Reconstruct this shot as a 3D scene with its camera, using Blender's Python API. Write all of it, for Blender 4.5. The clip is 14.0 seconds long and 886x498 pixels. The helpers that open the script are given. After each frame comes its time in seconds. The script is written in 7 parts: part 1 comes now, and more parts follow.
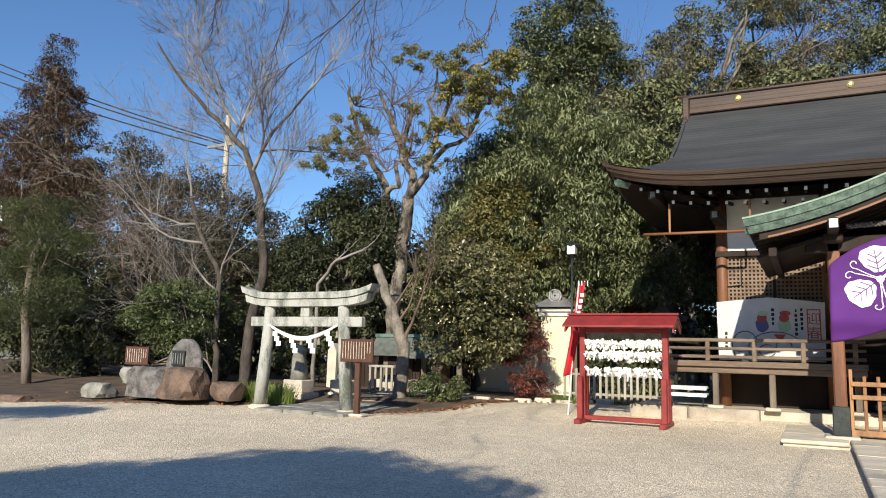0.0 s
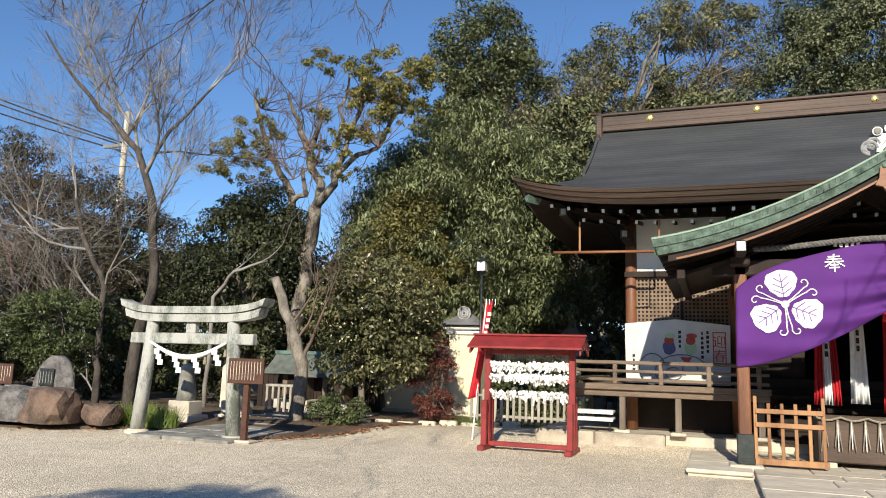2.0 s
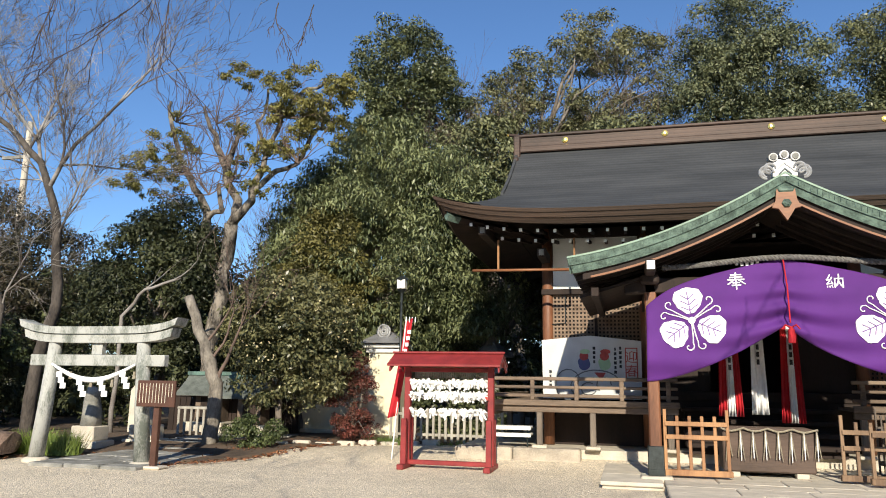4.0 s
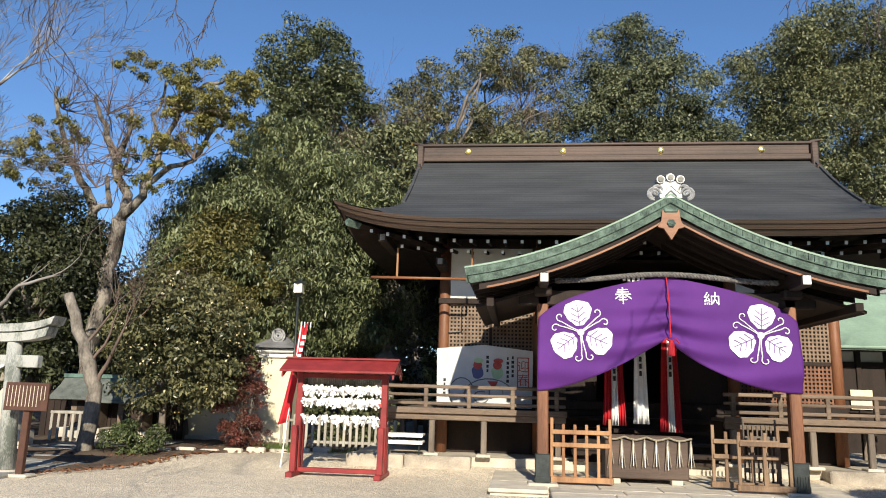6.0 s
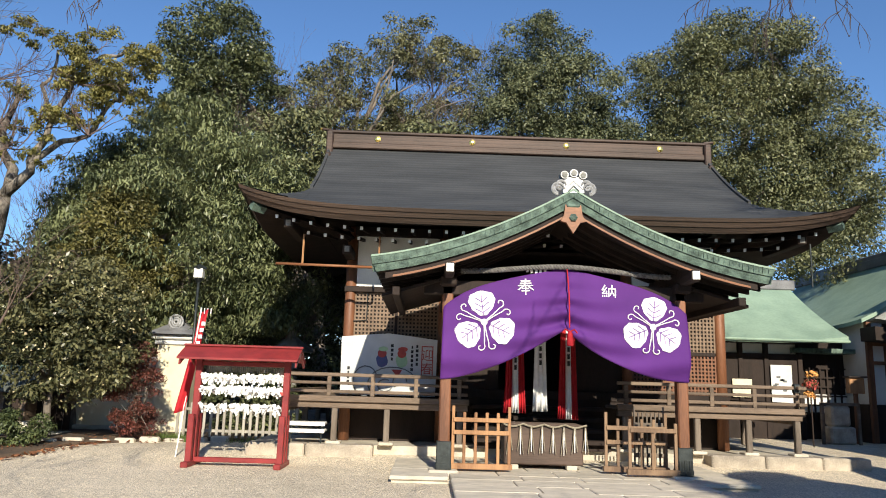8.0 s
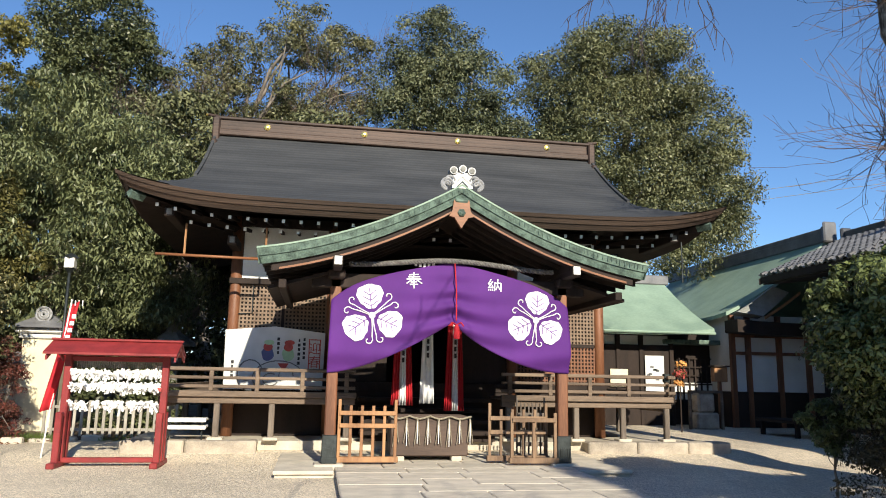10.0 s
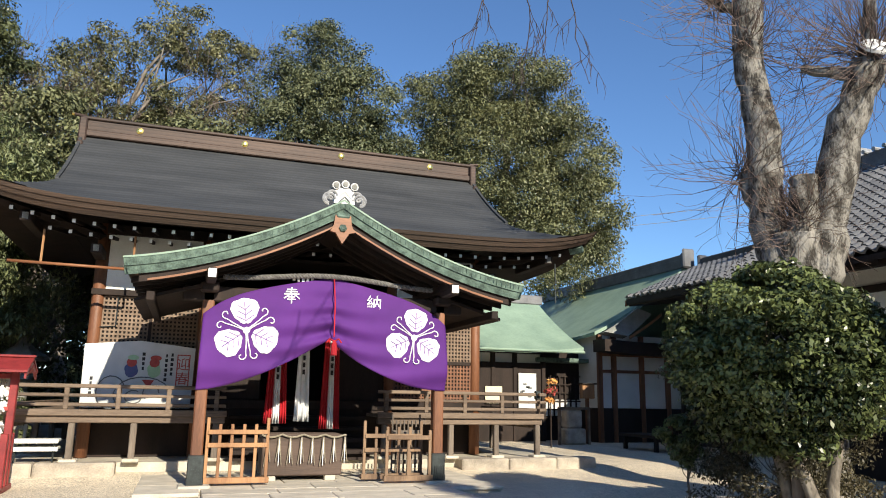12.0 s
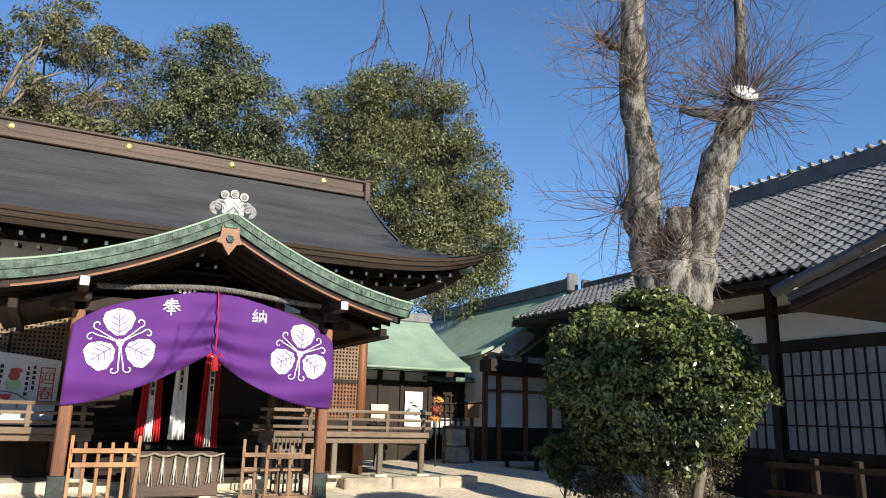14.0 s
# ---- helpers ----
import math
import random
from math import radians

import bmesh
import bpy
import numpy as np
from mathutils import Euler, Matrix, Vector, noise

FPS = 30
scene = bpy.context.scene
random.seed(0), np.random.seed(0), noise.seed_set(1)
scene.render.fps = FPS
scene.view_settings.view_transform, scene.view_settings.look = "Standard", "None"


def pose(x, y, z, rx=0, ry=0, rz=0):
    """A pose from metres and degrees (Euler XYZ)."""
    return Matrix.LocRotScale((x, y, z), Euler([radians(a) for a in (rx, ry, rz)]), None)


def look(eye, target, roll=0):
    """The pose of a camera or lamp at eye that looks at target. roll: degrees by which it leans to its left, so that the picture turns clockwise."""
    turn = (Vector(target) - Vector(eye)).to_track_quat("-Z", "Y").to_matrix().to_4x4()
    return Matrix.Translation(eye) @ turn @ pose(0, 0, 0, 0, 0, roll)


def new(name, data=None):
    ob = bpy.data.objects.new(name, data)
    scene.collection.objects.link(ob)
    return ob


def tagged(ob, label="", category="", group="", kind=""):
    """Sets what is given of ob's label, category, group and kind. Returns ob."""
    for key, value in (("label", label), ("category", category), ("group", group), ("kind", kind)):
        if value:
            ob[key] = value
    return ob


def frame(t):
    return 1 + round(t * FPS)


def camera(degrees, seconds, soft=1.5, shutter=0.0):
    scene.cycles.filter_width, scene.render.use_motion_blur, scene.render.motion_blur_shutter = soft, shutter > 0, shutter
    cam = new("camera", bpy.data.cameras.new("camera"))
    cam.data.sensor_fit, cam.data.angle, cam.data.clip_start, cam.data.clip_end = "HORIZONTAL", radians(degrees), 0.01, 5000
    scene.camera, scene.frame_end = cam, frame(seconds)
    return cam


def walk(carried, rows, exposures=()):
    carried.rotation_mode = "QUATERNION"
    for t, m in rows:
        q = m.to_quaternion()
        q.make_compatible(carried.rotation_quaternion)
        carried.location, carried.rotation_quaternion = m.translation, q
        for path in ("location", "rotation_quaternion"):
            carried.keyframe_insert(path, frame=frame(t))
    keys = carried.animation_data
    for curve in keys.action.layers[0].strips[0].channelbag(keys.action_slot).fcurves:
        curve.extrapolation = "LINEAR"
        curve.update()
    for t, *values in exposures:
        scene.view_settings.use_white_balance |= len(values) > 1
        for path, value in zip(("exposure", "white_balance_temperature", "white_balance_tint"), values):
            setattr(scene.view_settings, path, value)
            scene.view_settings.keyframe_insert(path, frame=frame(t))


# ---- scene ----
cam = camera(62.7, 14.0, soft=1.0)
PATH = [
    (0, (-2.294, -12.921, 1.319), (-6.783, -4.088, 2.673), 1.31),
    (0.5, (-2.415, -12.437, 1.410), (-6.731, -3.517, 2.752), 2.34),
    (1, (-2.396, -12.068, 1.484), (-6.477, -3.046, 2.884), 2.47),
    (1.5, (-2.372, -12.074, 1.491), (-6.246, -2.970, 2.942), 2.30),
    (2, (-2.344, -12.085, 1.481), (-5.814, -2.836, 3.034), 1.76),
    (4.3, (-2.326, -12.116, 1.492), (-4.586, -2.547, 3.316), 1.25),
    (4.5, (-2.301, -12.110, 1.501), (-4.431, -2.513, 3.331), 1.57),
    (5, (-2.297, -12.126, 1.491), (-3.962, -2.448, 3.378), 1.74),
    (5.5, (-2.293, -12.130, 1.484), (-3.608, -2.406, 3.410), 1.79),
    (6, (-2.299, -12.131, 1.481), (-3.379, -2.381, 3.422), 1.63),
    (6.5, (-2.298, -12.130, 1.481), (-3.133, -2.351, 3.396), 1.77),
    (7, (-2.279, -12.125, 1.476), (-2.834, -2.320, 3.360), 1.91),
    (7.5, (-2.279, -12.133, 1.482), (-2.479, -2.307, 3.330), 1.87),
    (10, (-2.211, -12.175, 1.508), (-0.571, -2.467, 3.255), 1.05),
    (10.5, (-2.207, -12.178, 1.510), (-0.222, -2.539, 3.283), 1.11),
    (11, (-2.208, -12.173, 1.510), (0.178, -2.634, 3.332), 1.07),
    (11.5, (-2.208, -12.185, 1.509), (0.657, -2.798, 3.424), 0.95),
    (12, (-2.205, -12.192, 1.512), (0.995, -2.931, 3.510), 1.00),
    (12.5, (-2.205, -12.182, 1.518), (1.339, -3.066, 3.600), 0.96),
    (13, (-2.195, -12.196, 1.515), (1.701, -3.236, 3.646), 1.12),
    (13.5, (-2.188, -12.191, 1.509), (2.052, -3.406, 3.709), 1.47),
    (14, (-2.188, -12.194, 1.519), (2.337, -3.567, 3.779), 1.42),
]
walk(cam, [(t, look(eye, target, roll)) for t, eye, target, roll in PATH], [(0, 0.42), (5, 0.5), (10, 0.56), (14, 0.66)])

SUN_DIR = Vector((-0.155, 1.0, -0.51)).normalized()   # the way the sunlight travels

# ---- light ----
world = bpy.data.worlds.new("sky")
scene.world = world
world.use_nodes = True
_n = world.node_tree.nodes
_l = world.node_tree.links
_bg = _n["Background"]
_sky = _n.new("ShaderNodeTexSky")
_sky.sky_type = "NISHITA"
_sky.sun_disc = False
_sky.sun_elevation = radians(26.8)
_sky.sun_rotation = radians(171)
_sky.altitude = 50
_sky.air_density = 1.0
_sky.dust_density = 0.05
_sky.ozone_density = 7.0
_l.new(_sky.outputs[0], _bg.inputs[0])
_bg.inputs[1].default_value = 0.11
sun_data = bpy.data.lights.new("sun", "SUN")
sun_data.energy = 5.0
sun_data.angle = radians(0.55)
sun_data.color = (1.0, 0.91, 0.74)
sun = new("sun", sun_data)
sun.matrix_world = Matrix.Translation((0, -20, 30)) @ SUN_DIR.to_track_quat("-Z", "Y").to_matrix().to_4x4()


# ---- materials ----
def material(name, base, dark=None, rough=0.7, metal=0.0, scale=6.0, fine=60.0, bump=0.3, dist=0.01, stretch=(1, 1, 1), island=0.0, objvar=0.0, spec=0.4, lo=0.52, hi=0.92):
    """A surface with variation at two scales and fine relief; island or objvar vary it piece by piece."""
    m = bpy.data.materials.new(name)
    m.use_nodes = True
    nt = m.node_tree
    n, l = nt.nodes, nt.links
    b = n["Principled BSDF"]
    dark = dark or tuple(c * 0.6 for c in base)
    co = n.new("ShaderNodeTexCoord")
    mp = n.new("ShaderNodeMapping")
    mp.inputs["Scale"].default_value = stretch
    l.new(co.outputs["Object"], mp.inputs["Vector"])
    big, small = n.new("ShaderNodeTexNoise"), n.new("ShaderNodeTexNoise")
    big.inputs["Scale"].default_value, small.inputs["Scale"].default_value = scale, fine
    big.inputs["Detail"].default_value, small.inputs["Detail"].default_value = 5, 3
    l.new(mp.outputs[0], big.inputs["Vector"])
    l.new(mp.outputs[0], small.inputs["Vector"])
    add = n.new("ShaderNodeMath")
    add.operation = "MULTIPLY_ADD"
    l.new(small.outputs[0], add.inputs[0])
    add.inputs[1].default_value = 0.45
    l.new(big.outputs[0], add.inputs[2])
    ramp = n.new("ShaderNodeMapRange")
    ramp.inputs["From Min"].default_value, ramp.inputs["From Max"].default_value = lo, hi
    l.new(add.outputs[0], ramp.inputs["Value"])
    val = ramp.outputs[0]
    if island or objvar:
        src = n.new("ShaderNodeNewGeometry") if island else n.new("ShaderNodeObjectInfo")
        k = n.new("ShaderNodeMath")
        k.operation = "MULTIPLY_ADD"
        l.new(src.outputs["Random Per Island"] if island else src.outputs["Random"], k.inputs[0])
        k.inputs[1].default_value = island or objvar
        l.new(val, k.inputs[2])
        sub = n.new("ShaderNodeMath")
        sub.operation = "SUBTRACT"
        sub.use_clamp = True
        l.new(k.outputs[0], sub.inputs[0])
        sub.inputs[1].default_value = (island or objvar) / 2
        val = sub.outputs[0]
    mx = n.new("ShaderNodeMix")
    mx.data_type = "RGBA"
    mx.inputs["A"].default_value, mx.inputs["B"].default_value = (*dark, 1), (*base, 1)
    l.new(val, mx.inputs["Factor"])
    l.new(mx.outputs["Result"], b.inputs["Base Color"])
    b.inputs["Roughness"].default_value, b.inputs["Metallic"].default_value = rough, metal
    b.inputs["Specular IOR Level"].default_value = spec
    if bump:
        bp = n.new("ShaderNodeBump")
        bp.inputs["Strength"].default_value, bp.inputs["Distance"].default_value = bump, dist
        l.new(add.outputs[0], bp.inputs["Height"])
        l.new(bp.outputs[0], b.inputs["Normal"])
    return m


def leaf_material(name, light, dark, rough=0.45, through_light=0.25):
    m = material(name, light, dark, rough, scale=0.7, fine=4.0, bump=0, island=0.9, spec=0.3)
    n, l = m.node_tree.nodes, m.node_tree.links
    b = n["Principled BSDF"]
    tr = n.new("ShaderNodeBsdfTranslucent")
    l.new(b.inputs["Base Color"].links[0].from_socket, tr.inputs["Color"])
    ms = n.new("ShaderNodeMixShader")
    ms.inputs[0].default_value = through_light
    l.new(b.outputs[0], ms.inputs[1])
    l.new(tr.outputs[0], ms.inputs[2])
    l.new(ms.outputs[0], n["Material Output"].inputs["Surface"])
    return m


def gravel_material():
    m = material("gravel", (0.76, 0.655, 0.50), (0.56, 0.48, 0.365), 0.95, scale=0.35, fine=2.5, bump=0)
    n, l = m.node_tree.nodes, m.node_tree.links
    b = n["Principled BSDF"]
    co = n.new("ShaderNodeTexCoord")
    vo = n.new("ShaderNodeTexVoronoi")
    vo.inputs["Scale"].default_value = 55
    l.new(co.outputs["Object"], vo.inputs["Vector"])
    hsv = n.new("ShaderNodeSeparateColor")
    l.new(vo.outputs["Color"], hsv.inputs[0])
    rng = n.new("ShaderNodeMapRange")
    rng.inputs["To Min"].default_value, rng.inputs["To Max"].default_value = 0.62, 1.3
    l.new(hsv.outputs[0], rng.inputs["Value"])
    sc = n.new("ShaderNodeVectorMath")
    sc.operation = "SCALE"
    old = b.inputs["Base Color"].links[0].from_socket
    l.new(old, sc.inputs[0])
    l.new(rng.outputs[0], sc.inputs["Scale"])
    l.new(sc.outputs[0], b.inputs["Base Color"])
    bp = n.new("ShaderNodeBump")
    bp.inputs["Strength"].default_value, bp.inputs["Distance"].default_value = 0.6, 0.02
    l.new(vo.outputs["Distance"], bp.inputs["Height"])
    bp.invert = True
    l.new(bp.outputs[0], b.inputs["Normal"])
    return m


GRAVEL = gravel_material()
SOIL = material("soil", (0.13, 0.09, 0.06), (0.05, 0.035, 0.025), 1.0, scale=2, fine=30, bump=0.8, dist=0.04)
# darker than STONE: kerb dirt plus the shade below the deck, in one colour
KERBSTONE = material("shaded_dirty_kerb_stone", (0.47, 0.41, 0.33), (0.22, 0.19, 0.155), 0.9, scale=3.5, fine=45, bump=0.6, objvar=0.4)
STONE = material("pale_stone", (0.63, 0.565, 0.46), (0.42, 0.38, 0.31), 0.85, scale=2.5, fine=50, bump=0.4, objvar=0.5)
GREYSTONE = material("grey_stone", (0.34, 0.33, 0.30), (0.13, 0.13, 0.115), 0.9, scale=4, fine=45, bump=0.5)
DARKROCK = material("brown_rock", (0.20, 0.135, 0.10), (0.055, 0.04, 0.033), 0.85, scale=3, fine=25, bump=0.8, dist=0.03)
PALEVEIN = material("vein_stone", (0.2, 0.19, 0.185), (0.05, 0.046, 0.045), 0.85, scale=6, fine=30, bump=0.8, dist=0.03)
TORIIM = material("torii_stone", (0.40, 0.405, 0.38), (0.13, 0.145, 0.125), 0.9, scale=5, fine=60, bump=0.5, stretch=(1, 1, 0.35), lo=0.56, hi=0.8)
SLATE = material("bark_shingle", (0.062, 0.064, 0.066), (0.032, 0.034, 0.036), 0.75, scale=1.2, fine=40, bump=0.5, dist=0.015, stretch=(0.4, 1, 2.5))
FASCIA = material("layered_bark_edge", (0.11, 0.072, 0.052), (0.055, 0.037, 0.027), 0.8, scale=3, fine=50, bump=0.5, stretch=(0.15, 0.15, 4))
RIDGEM = material("copper_brown", (0.082, 0.05, 0.037), (0.04, 0.026, 0.02), 0.55, 0.2, scale=2, fine=30, bump=0.15, stretch=(0.3, 1, 1))
BOXWOOD = material("dark_brown_boards", (0.115, 0.078, 0.06), (0.055, 0.038, 0.03), 0.75, scale=4, fine=70, bump=0.3, stretch=(0.12, 1, 1))
PICKETGREY = material("grey_picket_paint", (0.42, 0.39, 0.33), (0.22, 0.2, 0.17), 0.85, scale=6, fine=60, bump=0.3, stretch=(1, 1, 0.2), objvar=0.5)
GOLD = material("gilt", (0.95, 0.72, 0.22), (0.8, 0.55, 0.15), 0.25, 1.0, scale=20, bump=0)
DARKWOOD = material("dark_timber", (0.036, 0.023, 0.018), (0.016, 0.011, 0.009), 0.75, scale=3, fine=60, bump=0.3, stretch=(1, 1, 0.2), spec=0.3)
BROWNWOOD = material("brown_timber", (0.25, 0.105, 0.05), (0.11, 0.044, 0.022), 0.55, scale=4, fine=70, bump=0.3, stretch=(1, 1, 0.12))
REDTRIM = material("orange_timber", (0.29, 0.12, 0.05), (0.15, 0.06, 0.028), 0.5, scale=4, fine=60, bump=0.2, stretch=(0.2, 1, 1))
GREYWOOD = material("weathered_timber", (0.225, 0.165, 0.12), (0.085, 0.062, 0.047), 0.8, scale=4, fine=70, bump=0.4, stretch=(0.12, 1, 1))
POSTWOOD = material("weathered_post", (0.21, 0.17, 0.135), (0.09, 0.072, 0.058), 0.8, scale=4, fine=70, bump=0.4, stretch=(1, 1, 0.12))
OLDCEDAR = material("weathered_cedar", (0.27, 0.175, 0.105), (0.13, 0.08, 0.05), 0.7, scale=5, fine=70, bump=0.3, stretch=(1, 1, 0.12), objvar=0.5)
NEWWOOD = material("cedar_timber", (0.40, 0.215, 0.10), (0.22, 0.105, 0.05), 0.6, scale=5, fine=70, bump=0.25, stretch=(1, 1, 0.12), objvar=0.5)
LATTICE = material("lattice_timber", (0.25, 0.175, 0.12), (0.14, 0.092, 0.06), 0.65, scale=5, fine=70, bump=0.2)
# near-black for the sheet that puts shade into the lattice gaps
GAPSHADE = material("lattice_gap_shade", (0.035, 0.026, 0.02), (0.02, 0.015, 0.011), 0.8, scale=5, bump=0)
PLASTER = material("white_plaster", (0.78, 0.77, 0.73), (0.66, 0.65, 0.6), 0.9, scale=1.5, fine=40, bump=0.15)
CREAM = material("cream_plaster", (0.80, 0.72, 0.52), (0.66, 0.58, 0.40), 0.9, scale=1.8, fine=50, bump=0.2)
COPPER = material("green_copper", (0.145, 0.215, 0.172), (0.042, 0.066, 0.054), 0.7, 0.0, scale=7, fine=40, bump=0.6, stretch=(1, 1, 1), lo=0.55, hi=0.88)
COPPERPALE = material("pale_green_copper", (0.27, 0.37, 0.28), (0.19, 0.275, 0.21), 0.6, 0.0, scale=1.2, fine=12, bump=0.15)
PENTTILE = material("faded_grey_sheet", (0.30, 0.31, 0.29), (0.19, 0.2, 0.185), 0.7, scale=2.5, fine=25, bump=0.3)
OLDROOF = material("old_grey_green_roof", (0.14, 0.155, 0.14), (0.07, 0.08, 0.072), 0.8, scale=5, fine=40, bump=0.4)
COPPERDARK = material("dark_green_copper", (0.13, 0.22, 0.185), (0.05, 0.08, 0.07), 0.6, scale=4, fine=25, bump=0.5, dist=0.02, stretch=(1, 1, 0.5))
IRON = material("dark_iron", (0.06, 0.07, 0.07), (0.03, 0.035, 0.035), 0.5, 0.6, scale=8, fine=60, bump=0.2)
SILVER = material("silver_tile", (0.42, 0.42, 0.42), (0.2, 0.2, 0.2), 0.45, 0.2, scale=9, fine=50, bump=0.3)
TILE = material("grey_tile", (0.19, 0.19, 0.195), (0.10, 0.10, 0.105), 0.5, 0.1, scale=2, fine=30, bump=0.2, island=0.6, spec=0.5)
DARKTILE = material("dark_roof_tile", (0.085, 0.085, 0.09), (0.04, 0.04, 0.043), 0.45, 0.1, scale=2, fine=30, bump=0.3, spec=0.5)
WHITE = material("white_paint", (0.82, 0.81, 0.78), (0.7, 0.69, 0.66), 0.6, scale=6, bump=0.05)
PAPER = material("white_paper", (0.86, 0.86, 0.84), (0.72, 0.72, 0.70), 0.9, scale=9, fine=40, bump=0.2, island=0.3)
RED = material("red_paint", (0.29, 0.034, 0.034), (0.17, 0.021, 0.022), 0.5, scale=4, fine=50, bump=0.15)
REDCLOTH = material("red_cloth", (0.54, 0.02, 0.03), (0.36, 0.011, 0.02), 0.8, scale=5, fine=60, bump=0.15)
PURPLE = material("purple_cloth", (0.098, 0.019, 0.19), (0.07, 0.012, 0.142), 0.8, scale=1.3, fine=160, bump=0.25, dist=0.006)
CLOTHWHITE = material("white_cloth", (0.85, 0.85, 0.84), (0.72, 0.72, 0.72), 0.85, scale=9, fine=120, bump=0.2, dist=0.004)
# votive board white, greyed to deepen the porch roof's shadow on it
BOARDWHITE = material("shade_greyed_board_paint", (0.62, 0.62, 0.60), (0.52, 0.52, 0.5), 0.7, scale=3, fine=50, bump=0.1)
GREYROPE = material("grey_weathered_rope", (0.20, 0.19, 0.18), (0.09, 0.085, 0.08), 0.9, scale=20, fine=90, bump=0.5)
ROPE = material("straw_rope", (0.33, 0.29, 0.22), (0.18, 0.155, 0.11), 0.9, scale=20, fine=90, bump=0.5)
BLACK = material("ink", (0.03, 0.03, 0.035), (0.02, 0.02, 0.02), 0.7, bump=0)
VEINPURPLE = material("pale_purple_dye", (0.24, 0.13, 0.36), (0.18, 0.09, 0.3), 0.85, bump=0)
INKGREY = material("grey_ink", (0.16, 0.17, 0.17), (0.1, 0.1, 0.11), 0.8, bump=0)
INKBLUE = material("blue_ink", (0.13, 0.11, 0.24), (0.07, 0.12, 0.22), 0.8, scale=12, bump=0)
INKRED = material("vermilion_ink", (0.5, 0.09, 0.07), (0.34, 0.06, 0.055), 0.8, scale=12, bump=0)
ORANGEPAPER = material("orange_paper", (0.75, 0.42, 0.12), (0.6, 0.25, 0.08), 0.8, scale=12, bump=0)
INKGREEN = material("pale_green_ink", (0.42, 0.58, 0.35), (0.3, 0.45, 0.28), 0.8, bump=0)
SIGNBROWN = material("brown_sign", (0.095, 0.042, 0.027), (0.06, 0.027, 0.018), 0.6, scale=6, bump=0.1)
SIGNTEXT = material("pale_lettering", (0.62, 0.56, 0.46), (0.5, 0.45, 0.36), 0.8, bump=0)
GLASSWHITE = material("milk_glass", (0.85, 0.83, 0.75), (0.78, 0.76, 0.7), 0.3, bump=0)
# window pane grey with the deep eave shade mixed into its base colour
SHADED_PANE = material("shaded_pane", (0.30, 0.32, 0.34), (0.22, 0.235, 0.25), 0.25, scale=3, bump=0.05)
SHOJI = material("shoji_paper", (0.72, 0.71, 0.68), (0.6, 0.6, 0.57), 0.9, scale=3, bump=0.05)
BARK = material("grey_bark", (0.26, 0.22, 0.18), (0.09, 0.075, 0.06), 0.9, scale=4, fine=22, bump=0.9, dist=0.03, stretch=(1, 1, 0.3))
GATEBARK = material("brown_grey_bark", (0.105, 0.088, 0.075), (0.03, 0.025, 0.021), 0.95, scale=5, fine=30, bump=0.9, dist=0.03, stretch=(1, 1, 0.4))
DARKBARK = material("dark_rough_bark", (0.27, 0.235, 0.195), (0.04, 0.034, 0.028), 0.95, scale=4.5, fine=30, bump=1.0, dist=0.03, stretch=(1, 1, 0.4), lo=0.58, hi=0.86)
BARKPALE = material("pale_bark", (0.30, 0.265, 0.22), (0.065, 0.055, 0.045), 0.9, scale=4.5, fine=26, bump=0.8, dist=0.03, stretch=(1, 1, 0.5))
TWIG = material("twig_bark", (0.19, 0.135, 0.11), (0.085, 0.06, 0.05), 0.9, scale=2, bump=0)
TWIGPALE = material("pale_twig", (0.30, 0.28, 0.26), (0.12, 0.10, 0.085), 0.9, scale=1.5, bump=0)
TWIGGREY = material("patchy_grey_twig", (0.36, 0.34, 0.32), (0.075, 0.062, 0.055), 0.9, scale=0.9, fine=4, bump=0, lo=0.66, hi=0.86)
TWIGDARK = material("dark_twig", (0.075, 0.055, 0.05), (0.04, 0.03, 0.028), 0.9, scale=2, bump=0)
CUTWOOD = material("cut_wood", (0.52, 0.36, 0.2), (0.36, 0.22, 0.11), 0.8, scale=8, bump=0.2)
PATCHBARK = material("patchy_bark", (0.265, 0.248, 0.218), (0.04, 0.034, 0.028), 0.9, scale=6, fine=34, bump=0.9, dist=0.03, stretch=(1, 1, 0.45), lo=0.62, hi=0.84)
LEAF_DEEP = leaf_material("deep_green_leaf", (0.165, 0.18, 0.08), (0.032, 0.042, 0.02), 0.4, 0.15)
LEAF_WILLOW = leaf_material("olive_green_leaf", (0.25, 0.275, 0.13), (0.055, 0.07, 0.03), 0.4, 0.16)
LEAF_OLIVE = leaf_material("bronze_green_leaf", (0.205, 0.185, 0.062), (0.085, 0.08, 0.027))
LEAF_YELLOW = leaf_material("yellow_green_leaf", (0.30, 0.27, 0.085), (0.12, 0.115, 0.035))
LEAF_BRIGHT = leaf_material("fresh_green_leaf", (0.145, 0.175, 0.068), (0.035, 0.05, 0.02))
LEAF_CEDAR = leaf_material("brown_cedar_leaf", (0.15, 0.092, 0.058), (0.045, 0.034, 0.022))
LEAF_PINE = leaf_material("pine_needle", (0.105, 0.12, 0.045), (0.03, 0.042, 0.017))
# leaf colour lowered to carry the grove's shade, which no tree casts here
LEAF_UNDERSHADE = leaf_material("shade_darkened_leaf", (0.095, 0.105, 0.05), (0.022, 0.028, 0.014))
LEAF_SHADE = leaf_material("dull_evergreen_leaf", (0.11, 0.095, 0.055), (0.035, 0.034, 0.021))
LEAF_DUSTY = leaf_material("dusty_olive_leaf", (0.25, 0.24, 0.12), (0.065, 0.07, 0.034), 0.4, 0.16)
